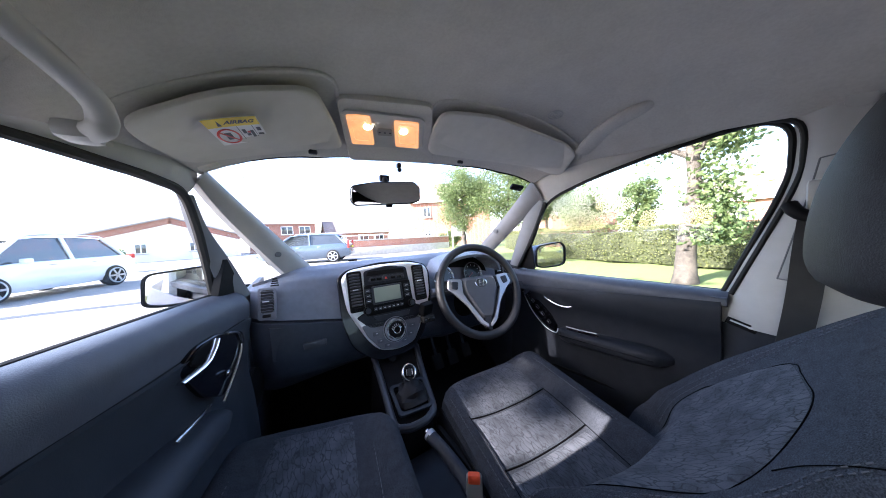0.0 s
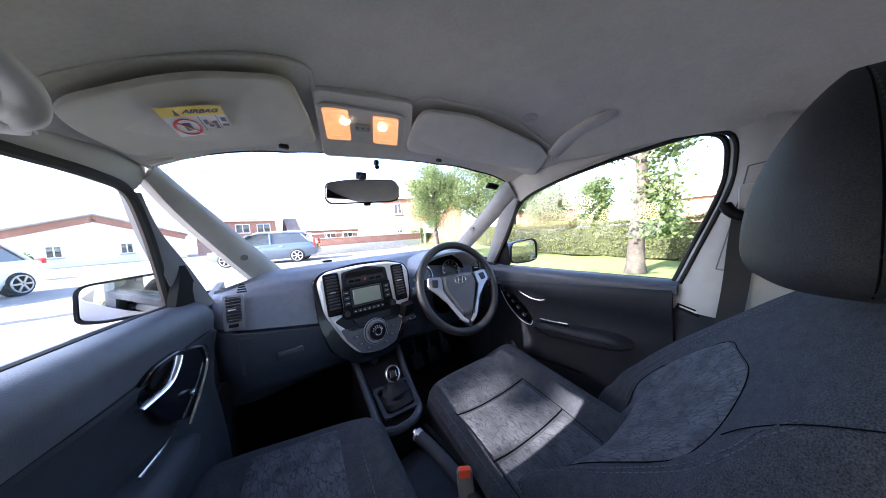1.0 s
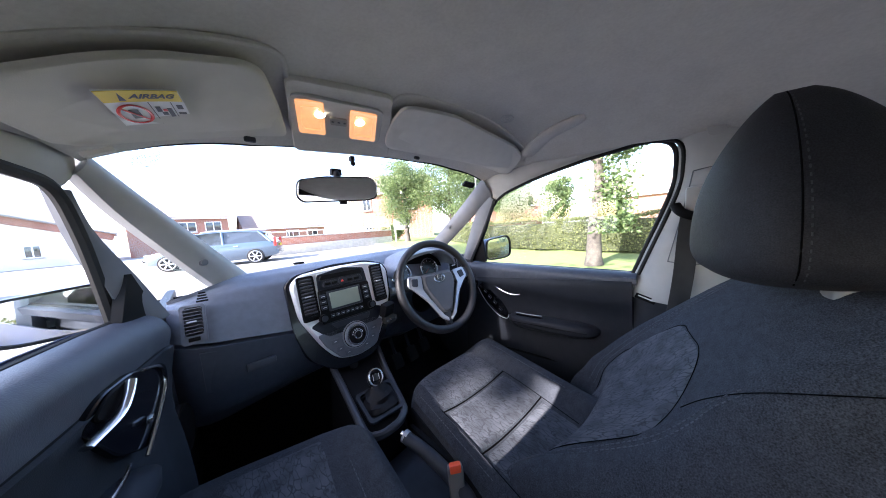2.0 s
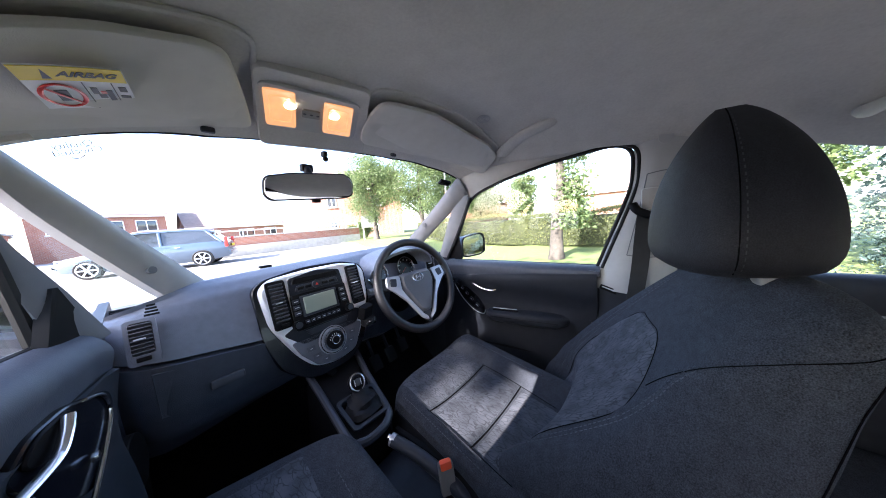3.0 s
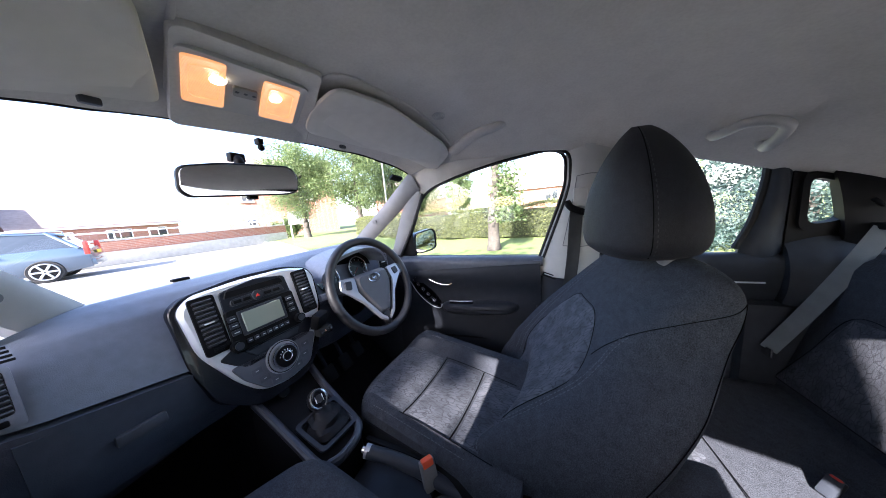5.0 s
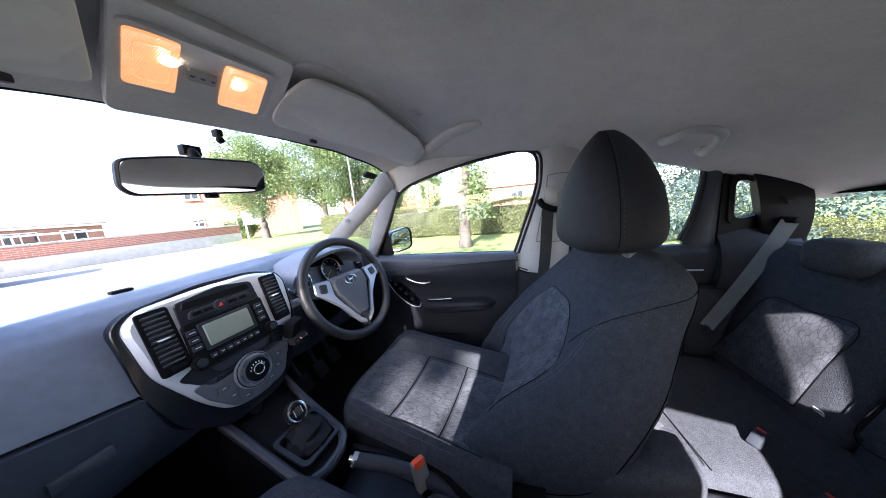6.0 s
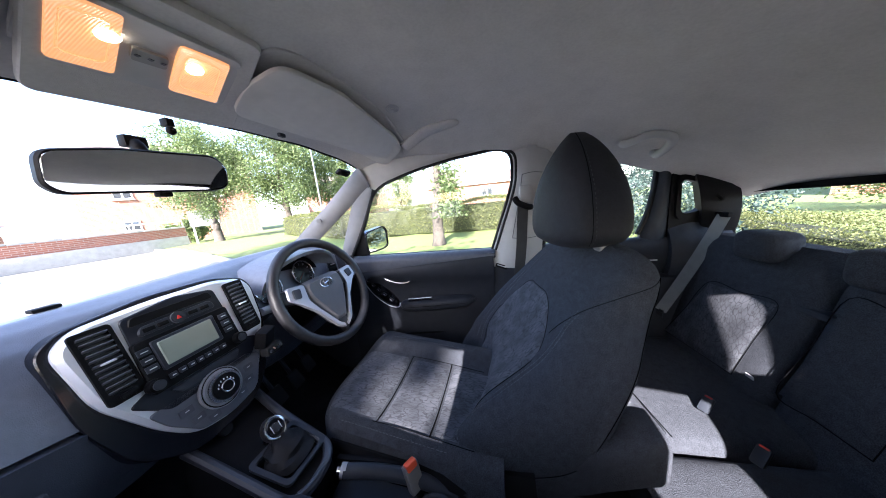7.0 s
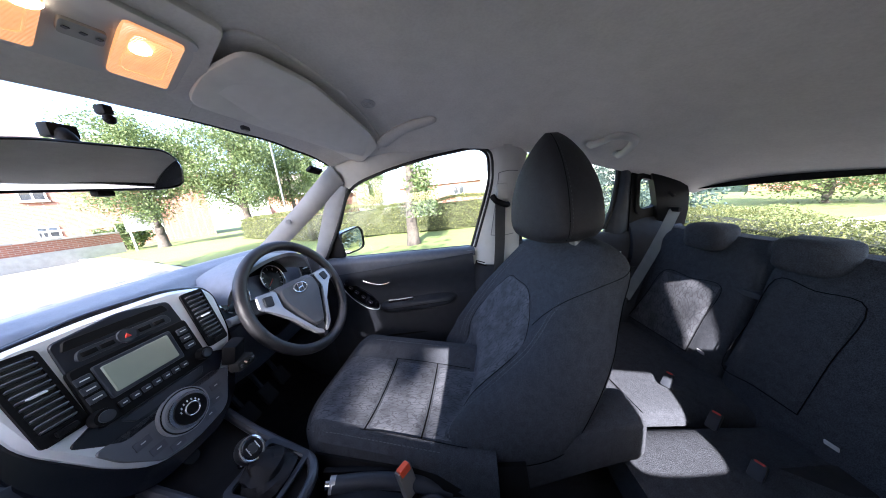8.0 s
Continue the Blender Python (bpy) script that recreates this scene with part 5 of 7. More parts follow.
# fold-down armrest on the inboard side
rest = part("armrest", loft([[Vector((0.055 + 0.055 * x * s, y, 0.455 + 0.5 * (0.12 * s) * zz + dz)) for x, zz in superring(2, 2, 36, 5.5)] for y, s, dz in ((-0.425, 0.75, 0.095), (-0.42, 0.9, 0.095), (-0.405, 0.98, 0.092), (-0.38, 1.0, 0.09), (-0.3, 1.03, 0.07), (-0.1, 1.05, 0.005), (0.0, 0.95, -0.05), (0.03, 0.6, -0.06))]), FABRIC, driver, "padded dark cloth folding armrest")
part("recliner_cover", box((0.05, 0.12, 0.12), (0.06, 0.03, 0.44), 0.02), BLACK, driver)

# seat buckle
buckle = thing("seat_buckle", "grey seat belt buckle with orange release button", "buckle", "seat belt buckles")
BK = facing((-0.035, 0.118, 0.552), (0.8, -0.6, 0), (-0.15, 0.5, 0.85))
part("housing", box((0.034, 0.06, 0.022), (0, 0, 0), 0.006, BK @ Matrix.Translation((0, -0.02, 0))), material("buckle_grey", (0.16, 0.155, 0.15), 0.55, vary=0.05), buckle)
ORANGE = material("orange_red", (0.85, 0.10, 0.03), 0.4, vary=0.05)
part("release_button", box((0.026, 0.016, 0.018), (0, 0, 0), 0.004, BK @ Matrix.Translation((0, 0.006, 0.004))), ORANGE, buckle, "orange release button")
part("stem", tube([BK @ Vector((0, -0.05, 0)), BK @ Vector((0.01, -0.11, -0.01))], 0.012, 10, 0.5), BLACK, buckle)

# passenger seat cushion
passenger = thing("passenger_seat", "dark grey cloth passenger seat cushion with leaf-patterned insert", "car seat", "front seats")
pat = cushion_surface((-0.475, 0.505), (-0.125, 0.385), (-0.60, -0.12), (-0.19, -0.16), 0.628, 0.03)
seat_cushion(passenger, pat, 0.16, 1.2)
cushion_panel(passenger, pat, -0.50, 0.50, 0.07, 1.1, 0.006)
for u in (-0.505, 0.505):
    part("seam", tube(bowed([pat(u, v, 0.0008) for v in (0.03, 0.5, 1.1)], 14), 0.0010, 6), SEAM, passenger)
for u in (-0.74, 0.66):
    part("stitching", stitches([pat(u, v, 0.001) for v in (0.08, 0.3, 0.5, 0.7, 0.95)]), THREAD, passenger, "pale grey stitching")
part("seat_base", box((0.36, 0.5, 0.22), (-0.36, 0.14, 0.36), 0.02), BLACK, passenger, "black seat base")
part("seat_base", box((0.36, 0.45, 0.2), (0.24, 0.16, 0.34), 0.02), BLACK, driver, "black seat base")

# ---- rear seats ----
def rear_plane(x, z, out=0.0):
    return Vector((x, -0.88 - 0.25 * (z - 0.64) + out, z))


def rear_back(parent, x0, x1, ztop):
    xc, w = (x0 + x1) / 2, (x1 - x0) / 2
    rings = []
    for k in range(18):
        z = 0.40 + (ztop - 0.40) * (k / 17) ** 0.8
        s = 1 - 0.10 * max(0, (z - ztop + 0.08) / 0.08) ** 2
        d = 1 - 0.5 * max(0, (z - ztop + 0.05) / 0.05) ** 2
        rings.append([rear_plane(xc + w * s * x, z, -0.055 + 0.055 * d * y) for x, y in superring(2, 2, 36, 5)])
    return part("backrest", loft(rings), FABRIC, parent)


def rear_panel(parent, quad, mat, name, label, puff=0.006):
    """quad: (x, z) corners, lower-left round; a padded panel on a rear backrest."""
    a, b, c, d = (Vector((*q, 0)) for q in quad)
    def fn(i, j):
        p = a.lerp(b, i).lerp(d.lerp(c, i), j)
        e = min(i, 1 - i, 0.1) / 0.1 * min(j, 1 - j, 0.1) / 0.1
        return rear_plane(p.x, p.y, 0.0005 + puff * max(0, e) ** 0.5)
    return part(name, sheet(fn, 20, 20), mat, parent, label)


rear_r = thing("back_seat", "dark cloth outer rear seat with leaf-patterned panels", "car seat", "rear seats")
rear_back(rear_r, 0.268, 0.66, 0.895)
rear_panel(rear_r, [(0.365, 0.485), (0.640, 0.475), (0.545, 0.726), (0.340, 0.733)], LEAF, "insert_panel", "leaf-patterned grey cloth insert")
part("seam", tube(bowed([rear_plane(x, z, 0.001) for x, z in ((0.362, 0.482), (0.350, 0.61), (0.337, 0.736), (0.44, 0.734), (0.548, 0.729), (0.595, 0.60), (0.642, 0.478))], 6), 0.0009, 6), SEAM, rear_r)
part("seam", tube([rear_plane(0.36, 0.483, 0.001), rear_plane(0.50, 0.479, 0.001), rear_plane(0.645, 0.474, 0.001)], 0.0009, 6), SEAM, rear_r)
rear_c = thing("back_seat", "dark cloth centre rear seat with folding armrest", "car seat", "rear seats")
rear_back(rear_c, -0.60, 0.262, 0.885)
rear_panel(rear_c, [(0.085, 0.508), (0.249, 0.517), (0.223, 0.80), (0.075, 0.789)], FABRIC, "armrest_panel", "folded centre armrest panel", 0.006)
part("seam", tube(bowed([rear_plane(x, z, 0.003) for x, z in ((0.082, 0.506), (0.17, 0.510), (0.252, 0.515), (0.238, 0.66), (0.225, 0.803), (0.15, 0.800), (0.072, 0.792), (0.078, 0.65), (0.082, 0.506))], 5), 0.0012, 6), SEAM, rear_c)
rear_panel(rear_c, [(-0.45, 0.47), (-0.05, 0.47), (-0.06, 0.80), (-0.42, 0.80)], LEAF, "insert_panel", "leaf-patterned grey cloth insert")


def rear_cushion(parent, x0, x1, z, front=-0.40):
    rings = []
    for k in range(14):
        y = front - 0.46 * k / 13
        e = min(1, 0.4 + 3.2 * k / 13)
        rings.append([Vector(((x0 + x1) / 2 + (x1 - x0) / 2 * x, y, z - 0.075 - 0.02 * k / 13 + 0.075 * yy * (0.6 + 0.4 * e))) for x, yy in superring(2, 2, 36, 5)])
    return part("cushion", loft(rings), FABRIC, parent)


rear_cushion(rear_r, 0.135, 0.66, 0.475)
rear_cushion(rear_c, -0.60, 0.128, 0.47)
def rc_panel(i, j):
    x, y = 0.21 + 0.36 * i, -0.45 - 0.32 * j
    e = min(i, 1 - i, 0.1) / 0.1 * min(j, 1 - j, 0.1) / 0.1
    return (x, y, 0.462 - 0.045 * j + 0.012 * max(0, e) ** 0.5)
part("insert_panel", sheet(rc_panel, 18, 18), LEAF, rear_r, "leaf-patterned grey cloth insert")
part("seam", tube([(0.14, -0.52, 0.474), (0.40, -0.50, 0.474), (0.64, -0.49, 0.474)], 0.0015, 6), SEAM, rear_r)


def rear_head(parent, x, w, z):
    rings = []
    for k in range(13):
        t = k / 12
        s = max(0.12, 1 - abs(2 * t - 1) ** 6) ** 0.5
        rings.append([Vector((x + (t * 2 - 1) * w / 2, -0.945, z)) + Vector((0, 0.05 * s * a, 0.046 * (0.35 + 0.65 * s) * b)) for a, b in superring(2, 2, 28, 4.0)])
    return part("head_restraint", loft(rings), FABRIC, parent)


rear_head(rear_r, 0.432, 0.128, 0.890)
rear_head(rear_c, 0.182, 0.122, 0.880)
rear_head(rear_c, -0.30, 0.22, 0.905)
for x, y, z in ((0.236, -0.67, 0.485), (0.104, -0.675, 0.475), (-0.008, -0.65, 0.465)):
    bk = thing("rear_buckle", "dark grey rear seat belt buckle with red button", "buckle", "seat belt buckles")
    m = pose(x, y, z, 35, 0, 25)
    part("housing", box((0.024, 0.016, 0.045), (0, 0, 0), 0.005, m), DARK, bk)
    part("release_button", box((0.017, 0.006, 0.006), (0, 0, 0), 0.003, m @ Matrix.Translation((0, 0.005, 0.021))), RED, bk, "red release button")


def strap(path, width, across, mat, name, parent):
    """Flat webbing along a path."""
    p = bowed(path, 6)
    a = Vector(across).normalized() * width / 2
    return part(name, sheet(lambda u, v: p[round(u * (len(p) - 1))] + a * (2 * v - 1), len(p), 5, 0.0015), mat, parent)


rb = thing("rear_seat_belt", "grey rear seat belt hanging over the backrest", "seat belt", "seat belts")
strap([(0.622, -0.985, 0.965), (0.616, -0.940, 0.870), (0.614, -0.875, 0.735), (0.620, -0.800, 0.580)], 0.038, (0.618, 0.654, 0.385), material("pale_webbing", (0.15, 0.17, 0.185), 0.8, bump=0.4, bump_scale=900, vary=0.08), "webbing", rb)
part("guide", box((0.06, 0.02, 0.02), (0.625, -0.985, 0.970), 0.006), BLACK, rb)
part("tongue", box((0.035, 0.006, 0.03), (0.620, -0.798, 0.574), 0.003), CHROME, rb)
fb = thing("front_seat_belt", "dark grey seat belt hanging from the door pillar", "seat belt", "seat belts")
strap([(0.641, -0.256, 1.075), (0.638, -0.250, 1.0), (0.636, -0.242, 0.88), (0.638, -0.226, 0.74), (0.645, -0.205, 0.6)], 0.048, (0.25, -1, 0.1), GREY_BELT, "webbing", fb)
part("guide_loop", tube(bowed([(0.640, -0.222, 1.105), (0.630, -0.236, 1.082), (0.630, -0.272, 1.064), (0.640, -0.288, 1.062)], 5), 0.013, 12), BLACK, fb, "black plastic belt guide")
part("anchor_cover", box((0.022, 0.05, 0.07), (0.648, -0.268, 1.12), 0.010), PALE_TRIM, fb)
part("airbag_tag", box((0.002, 0.055, 0.018), (0.655, -0.155, 0.800), 0.0005, pose(0, 0, 0, 20, 0, 0)), BLACK, fb)

part("hook", tube(bowed([(0.632, -0.962, 1.045), (0.624, -0.966, 1.036), (0.626, -0.975, 1.028), (0.634, -0.985, 1.030)], 4), 0.006, 8), BLACK, quarter, "black coat hook")
TAG = material("tag_white", (0.60, 0.61, 0.62), 0.7, vary=0.05)
for x, z in ((0.315, 0.515), (0.02, 0.490)):
    part("sewn_tag", box((0.022, 0.003, 0.012), rear_plane(x, z, 0.006), 0.001, pose(0, 0, 0, -14, 0, 0)), TAG, rear_r if x > 0.2 else rear_c, "small white sewn tag")
part("tag_lettering", box((0.0008, 0.040, 0.004), (0.6535, -0.155, 0.802), 0, pose(0, 0, 0, 20, 0, 0)), TAG, fb, "white lettering bar")

# ---- roof fittings ----
visor_l = thing("sun_visor", "pale grey folded passenger sun visor with warning sticker", "sun visor", "sun visors")
part("visor_panel", roof_plate([(-0.512, 0.240), (-0.405, 0.243), (-0.268, 0.268), (-0.209, 0.415), (-0.182, 0.488), (-0.225, 0.485), (-0.356, 0.468), (-0.492, 0.410), (-0.512, 0.29)], 0.015, 0.009, 0.035, 14, 0.004), VISOR, visor_l)
part("clip", box((0.022, 0.012, 0.012), (-0.262, 0.480, 1.318), 0.004), DARK, visor_l)
part("hinge", box((0.036, 0.010, 0.008), (-0.462, 0.418, 1.240), 0.003, pose(0, 0, 0, 0, -25, 0)), VISOR, visor_l)
visor_r = thing("sun_visor", "pale grey folded driver sun visor with clip", "sun visor", "sun visors")
part("visor_panel", roof_plate([(0.050, 0.300), (0.193, 0.275), (0.559, 0.238), (0.612, 0.240), (0.675, 0.345), (0.60, 0.40), (0.352, 0.490), (0.108, 0.497), (0.075, 0.426)], 0.015, 0.009, 0.04, 14, 0.004), VISOR, visor_r)
part("clip", box((0.022, 0.012, 0.012), (0.250, 0.495, 1.358), 0.004), DARK, visor_r)


def recess_lip(path, parent):
    """Rolled headliner edge round the back of a visor's recess."""
    part("recess_lip", tube(bowed([(x, y, roof_z(x, y)) for x, y in path], 8), 0.006, 10, 0.8), HEADLINER, parent)


recess_lip([(-0.545, 0.30), (-0.530, 0.232), (-0.42, 0.232), (-0.258, 0.254), (-0.214, 0.33), (-0.172, 0.48)], visor_l)
recess_lip([(0.092, 0.50), (0.058, 0.41), (0.040, 0.292), (0.19, 0.264), (0.40, 0.243), (0.60, 0.226), (0.655, 0.25)], visor_r)

# warning sticker on the passenger visor
STICK = [Vector((-0.438, 0.266)), Vector((-0.367, 0.292)), Vector((-0.351, 0.394)), Vector((-0.425, 0.362))]
YELLOW = material("sticker_yellow", (0.75, 0.55, 0.03), 0.5, vary=0.03)
WHITE = material("sticker_white", (0.75, 0.75, 0.74), 0.5, vary=0.02)
INKBLACK = material("sticker_black", (0.02, 0.02, 0.02), 0.5)


def on_sticker(u, v, d=0.0308):
    """u across, v from the yellow head to the foot."""
    p = STICK[0].lerp(STICK[1], u).lerp(STICK[3].lerp(STICK[2], u), v)
    return Vector((p.x, p.y, roof_z(p.x, p.y) - d - 0.0085))


def sticker_piece(u0, u1, v0, v1, d):
    return sheet(lambda i, j: on_sticker(u0 + (u1 - u0) * i, v0 + (v1 - v0) * j, d), 7, 7, 0.0006)


sticker = thing("warning_sticker", "yellow and white AIRBAG warning sticker on the visor", "sticker")
part("white_field", sticker_piece(0, 1, 0.0, 1, 0.0312), WHITE, sticker)
part("yellow_field", sticker_piece(0.01, 0.99, 0.01, 0.29, 0.0322), YELLOW, sticker, "yellow heading field")
for u in (0.50, 0.80):
    part("rule", sticker_piece(u, u + 0.012, 0.32, 0.98, 0.0322), INKBLACK, sticker)
circle = [on_sticker(0.25 + 0.19 * math.cos(a), 0.65 + 0.27 * math.sin(a), 0.0326) for a in [2 * math.pi * i / 28 for i in range(28)]]
part("red_ring", tube(circle, 0.0022, 6, 0.5, close=True), RED, sticker, "red prohibition ring")
part("red_bar", tube([on_sticker(0.12, 0.46, 0.0326), on_sticker(0.38, 0.84, 0.0326)], 0.0018, 6, 0.5), RED, sticker)
part("pictogram", sticker_piece(0.19, 0.31, 0.52, 0.78, 0.0319), INKBLACK, sticker)
for u0, u1, v0, v1 in ((0.55, 0.62, 0.45, 0.60), (0.60, 0.68, 0.62, 0.70), (0.70, 0.77, 0.50, 0.78), (0.57, 0.70, 0.80, 0.84), (0.86, 0.95, 0.40, 0.52), (0.84, 0.96, 0.62, 0.68), (0.86, 0.94, 0.78, 0.88)):
    part("pictogram", sticker_piece(u0, u1, v0, v1, 0.0320), INKBLACK, sticker)
part("red_mark", sticker_piece(0.64, 0.70, 0.52, 0.58, 0.0324), RED, sticker)
tri = bmesh.new()
tri.faces.new([tri.verts.new(on_sticker(u, v, 0.0330)) for u, v in ((0.20, 0.25), (0.28, 0.25), (0.24, 0.05))])
part("warning_triangle", tri, INKBLACK, sticker, smooth=False)
word = bpy.data.curves.new("word", "FONT")
word.body, word.size, word.align_x, word.align_y, word.extrude, word.offset = "AIRBAG", 0.0135, "CENTER", "CENTER", 0.0002, 0.0004
a, b, c = on_sticker(0.35, 0.15, 0.0334), on_sticker(0.95, 0.15, 0.0334), on_sticker(0.65, 0.02, 0.0334)
word_ob = new("word", word)
word_ob.matrix_world = facing(on_sticker(0.63, 0.15, 0.0334), b - a, c - on_sticker(0.65, 0.15, 0.0334))
dg = bpy.context.evaluated_depsgraph_get()
word_mesh = bpy.data.meshes.new_from_object(word_ob.evaluated_get(dg))
word_mesh.materials.clear()
word_mesh.materials.append(INKBLACK)
wm = new("lettering", word_mesh)
wm.matrix_world = word_ob.matrix_world.copy()
wm.parent = sticker
bpy.data.objects.remove(word_ob)

# overhead lamp console
lamp = thing("overhead_lamp", "grey roof console with two lit amber reading lamps", "interior lamp")
part("console_pad", roof_plate([(-0.224, 0.315), (0.021, 0.304), (0.158, 0.553), (-0.152, 0.556)], -0.003, 0.012, 0.02, 4), HEADLINER, lamp)
part("lamp_frame", roof_plate([(-0.209, 0.352), (0.028, 0.358), (0.084, 0.492), (-0.164, 0.490)], 0.006, 0.008, 0.018, 4), PALE_TRIM, lamp, "pale grey plastic lamp frame")
BULB = glow_material("bulb", (1.0, 0.84, 0.58), 3.0)
LENS = glow_material("amber_lens", (1.0, 0.44, 0.17), 0.11, 0.25)
lw = LENS.node_tree
wv = lw.nodes.new("ShaderNodeTexWave")
wv.inputs["Scale"].default_value = 90
bp = lw.nodes.new("ShaderNodeBump")
bp.inputs["Strength"].default_value, bp.inputs["Distance"].default_value = 0.25, 0.001
tcl = lw.nodes.new("ShaderNodeTexCoord")
lw.links.new(tcl.outputs["Object"], wv.inputs["Vector"])
lw.links.new(wv.outputs[0], bp.inputs["Height"])
lw.links.new(bp.outputs[0], lw.nodes["Principled BSDF"].inputs["Normal"])
for quad, bulb in (([(-0.194, 0.367), (-0.133, 0.365), (-0.089, 0.482), (-0.157, 0.479)], (-0.128, 0.413)), ([(-0.064, 0.376), (0.014, 0.374), (0.064, 0.482), (-0.020, 0.484)], (-0.018, 0.420))):
    ln = part("lens", roof_plate(quad, 0.010, 0.008, 0.008, 4), LENS, lamp, "glowing ribbed amber lens")
    q = [Vector(p) for p in quad]
    cen = sum(q, Vector((0, 0))) / 4
    inner = [cen + (p - cen) * 0.68 for p in q]
    part("lens_rim", tube(bowed([(p.x, p.y, roof_z(p.x, p.y) - 0.0185) for p in [*rounded([tuple(p) for p in inner], 0.012, 3), rounded([tuple(p) for p in inner], 0.012, 3)[0]]], 2), 0.0012, 6), LENS, ln)
    bm = bmesh.new()
    bmesh.ops.create_uvsphere(bm, u_segments=16, v_segments=10, radius=0.014)
    bmesh.ops.transform(bm, matrix=Matrix.Translation((bulb[0], bulb[1], roof_z(*bulb) - 0.016)) @ Matrix.Diagonal((1, 1, 0.5, 1)), verts=bm.verts)
    part("bulb", bm, BULB, ln, "bright glowing bulb")
sw = part("switch", roof_plate([(-0.100, 0.418), (-0.055, 0.417), (-0.046, 0.440), (-0.091, 0.441)], 0.012, 0.006, 0.005, 3), material("switch_grey", (0.25, 0.25, 0.24), 0.5, vary=0.04), lamp)
for k in range(3):
    x = -0.089 + 0.016 * k
    part("switch_mark", box((0.006, 0.006, 0.001), (x, 0.429, roof_z(x, 0.429) - 0.0185), 0), DARK, sw)

# microphone disc and moulded handle blank in the headliner
disc = thing("roof_speaker", "small round pale grey grille in the headliner", "grille")
for r in (0.021, 0.014, 0.007):
    part("ring", tube([(0.414 + r * math.cos(a), 0.197 + r * math.sin(a), roof_z(0.414 + r * math.cos(a), 0.197 + r * math.sin(a)) - 0.001) for a in [2 * math.pi * i / 28 for i in range(28)]], 0.0022, 6, close=True), PALE_TRIM, disc)
blank = thing("handle_blank", "moulded pale grey blank where a handle would sit", "trim")
part("moulding", tube(bowed([(0.632, 0.225, roof_z(0.632, 0.225) + 0.004), (0.575, 0.13, roof_z(0.575, 0.13) + 0.004), (0.548, 0.06, roof_z(0.548, 0.06) + 0.004), (0.528, -0.02, roof_z(0.528, -0.02) + 0.006)], 6), 0.03, 16, 0.5, radii=[0.034 * max(0.02, 1 - (max(0, k - 12) / 6) ** 2.5) ** 0.5 for k in range(19)]), HEADLINER, blank)


def grab_handle(path, feet, radius):
    """A grab handle: a bowed bar through the path, with a foot at each end on the roof rail."""
    g = thing("grab_handle", "pale grey plastic grab handle on the roof rail", "grab handle", "grab handles", at=(0, 0, 0))
    pts = bowed(path, 6)
    n = len(pts) - 1
    part("bow", tube(pts, radius, 14, 0.85, radii=[radius * linear([(0, 1.25), (0.15, 1.1), (0.3, 1), (0.7, 1), (0.85, 1.1), (1, 1.25)], i / n) for i in range(n + 1)]), PALE_TRIM, g)
    for p in feet:
        part("foot", box((0.03, 0.036, 0.022), p, 0.009), PALE_TRIM, g)
    return g


grab_handle([(0.580, -0.606, 1.262), (0.524, -0.582, 1.253), (0.468, -0.579, 1.253), (0.419, -0.584, 1.256), (0.404, -0.614, 1.251), (0.419, -0.652, 1.238), (0.468, -0.672, 1.221), (0.519, -0.684, 1.210), (0.575, -0.712, 1.212)], [(0.588, -0.610, 1.268), (0.588, -0.718, 1.220)], 0.0130)
grab_handle([(-0.585, -0.09, 1.235), (-0.53, -0.085, 1.245), (-0.495, -0.04, 1.250), (-0.490, 0.06, 1.244), (-0.491, 0.140, 1.235), (-0.495, 0.168, 1.225), (-0.503, 0.182, 1.214), (-0.525, 0.205, 1.214)], [(-0.585, -0.09, 1.232), (-0.525, 0.198, 1.212)], 0.0115)

# rear-view mirror
mir = thing("rear_view_mirror", "black-framed interior mirror on a windscreen stalk", "mirror")
MM = facing((-0.035, 0.55, 1.230), (0.972, -0.235, 0.045), (0, -0.108, 1)) @ Matrix.Diagonal((0.86, 1.03, 1, 1))
ol = rounded([(-0.146, -0.020), (-0.138, 0.030), (-0.05, 0.040), (0.118, 0.038), (0.142, 0.014), (0.136, -0.030), (0.10, -0.038), (-0.13, -0.036)], 0.018, 5)
part("housing", plate(ol, 0.026, MM @ Matrix.Translation((0, 0, -0.022)), 0.004), BLACK, mir)
part("mirror_glass", plate([(p[0] * 0.965, p[1] * 0.89) for p in ol], 0.002, MM @ Matrix.Translation((0, 0, 0.0035)), 0.0005), MIRROR, mir, "silvered mirror glass")
part("stalk", tube(bowed([MM @ Vector((0, 0.02, -0.02)), MM @ Vector((0, 0.045, -0.03)), MM @ Vector((0, 0.06, -0.055))], 4), 0.011, 12), BLACK, mir)
part("mount", box((0.034, 0.02, 0.022), MM @ Vector((0, 0.056, -0.045)), 0.004), BLACK, mir)
part("dip_tab", box((0.022, 0.016, 0.010), MM @ Vector((0.005, -0.041, -0.006)), 0.003), BLACK, mir)

# small camera under the header and toll tag box
ball = thing("sensor_stalk", "small black sensor ball hanging under the roof edge", "sensor")
part("bracket", box((0.014, 0.02, 0.016), (0.022, 0.567, 1.338), 0.003), BLACK, ball)
bm = bmesh.new()
bmesh.ops.create_uvsphere(bm, u_segments=16, v_segments=10, radius=0.0085)
bmesh.ops.translate(bm, vec=(0.022, 0.562, 1.322), verts=bm.verts)
part("ball", bm, BLACK, ball)
tag = thing("toll_tag", "small black box stuck to the windscreen top", "tag")
part("tag_body", box((0.06, 0.03, 0.014), (0.60, 0.52, 1.288), 0.004, pose(0, 0, 0, -25, 10, -20)), BLACK, tag)
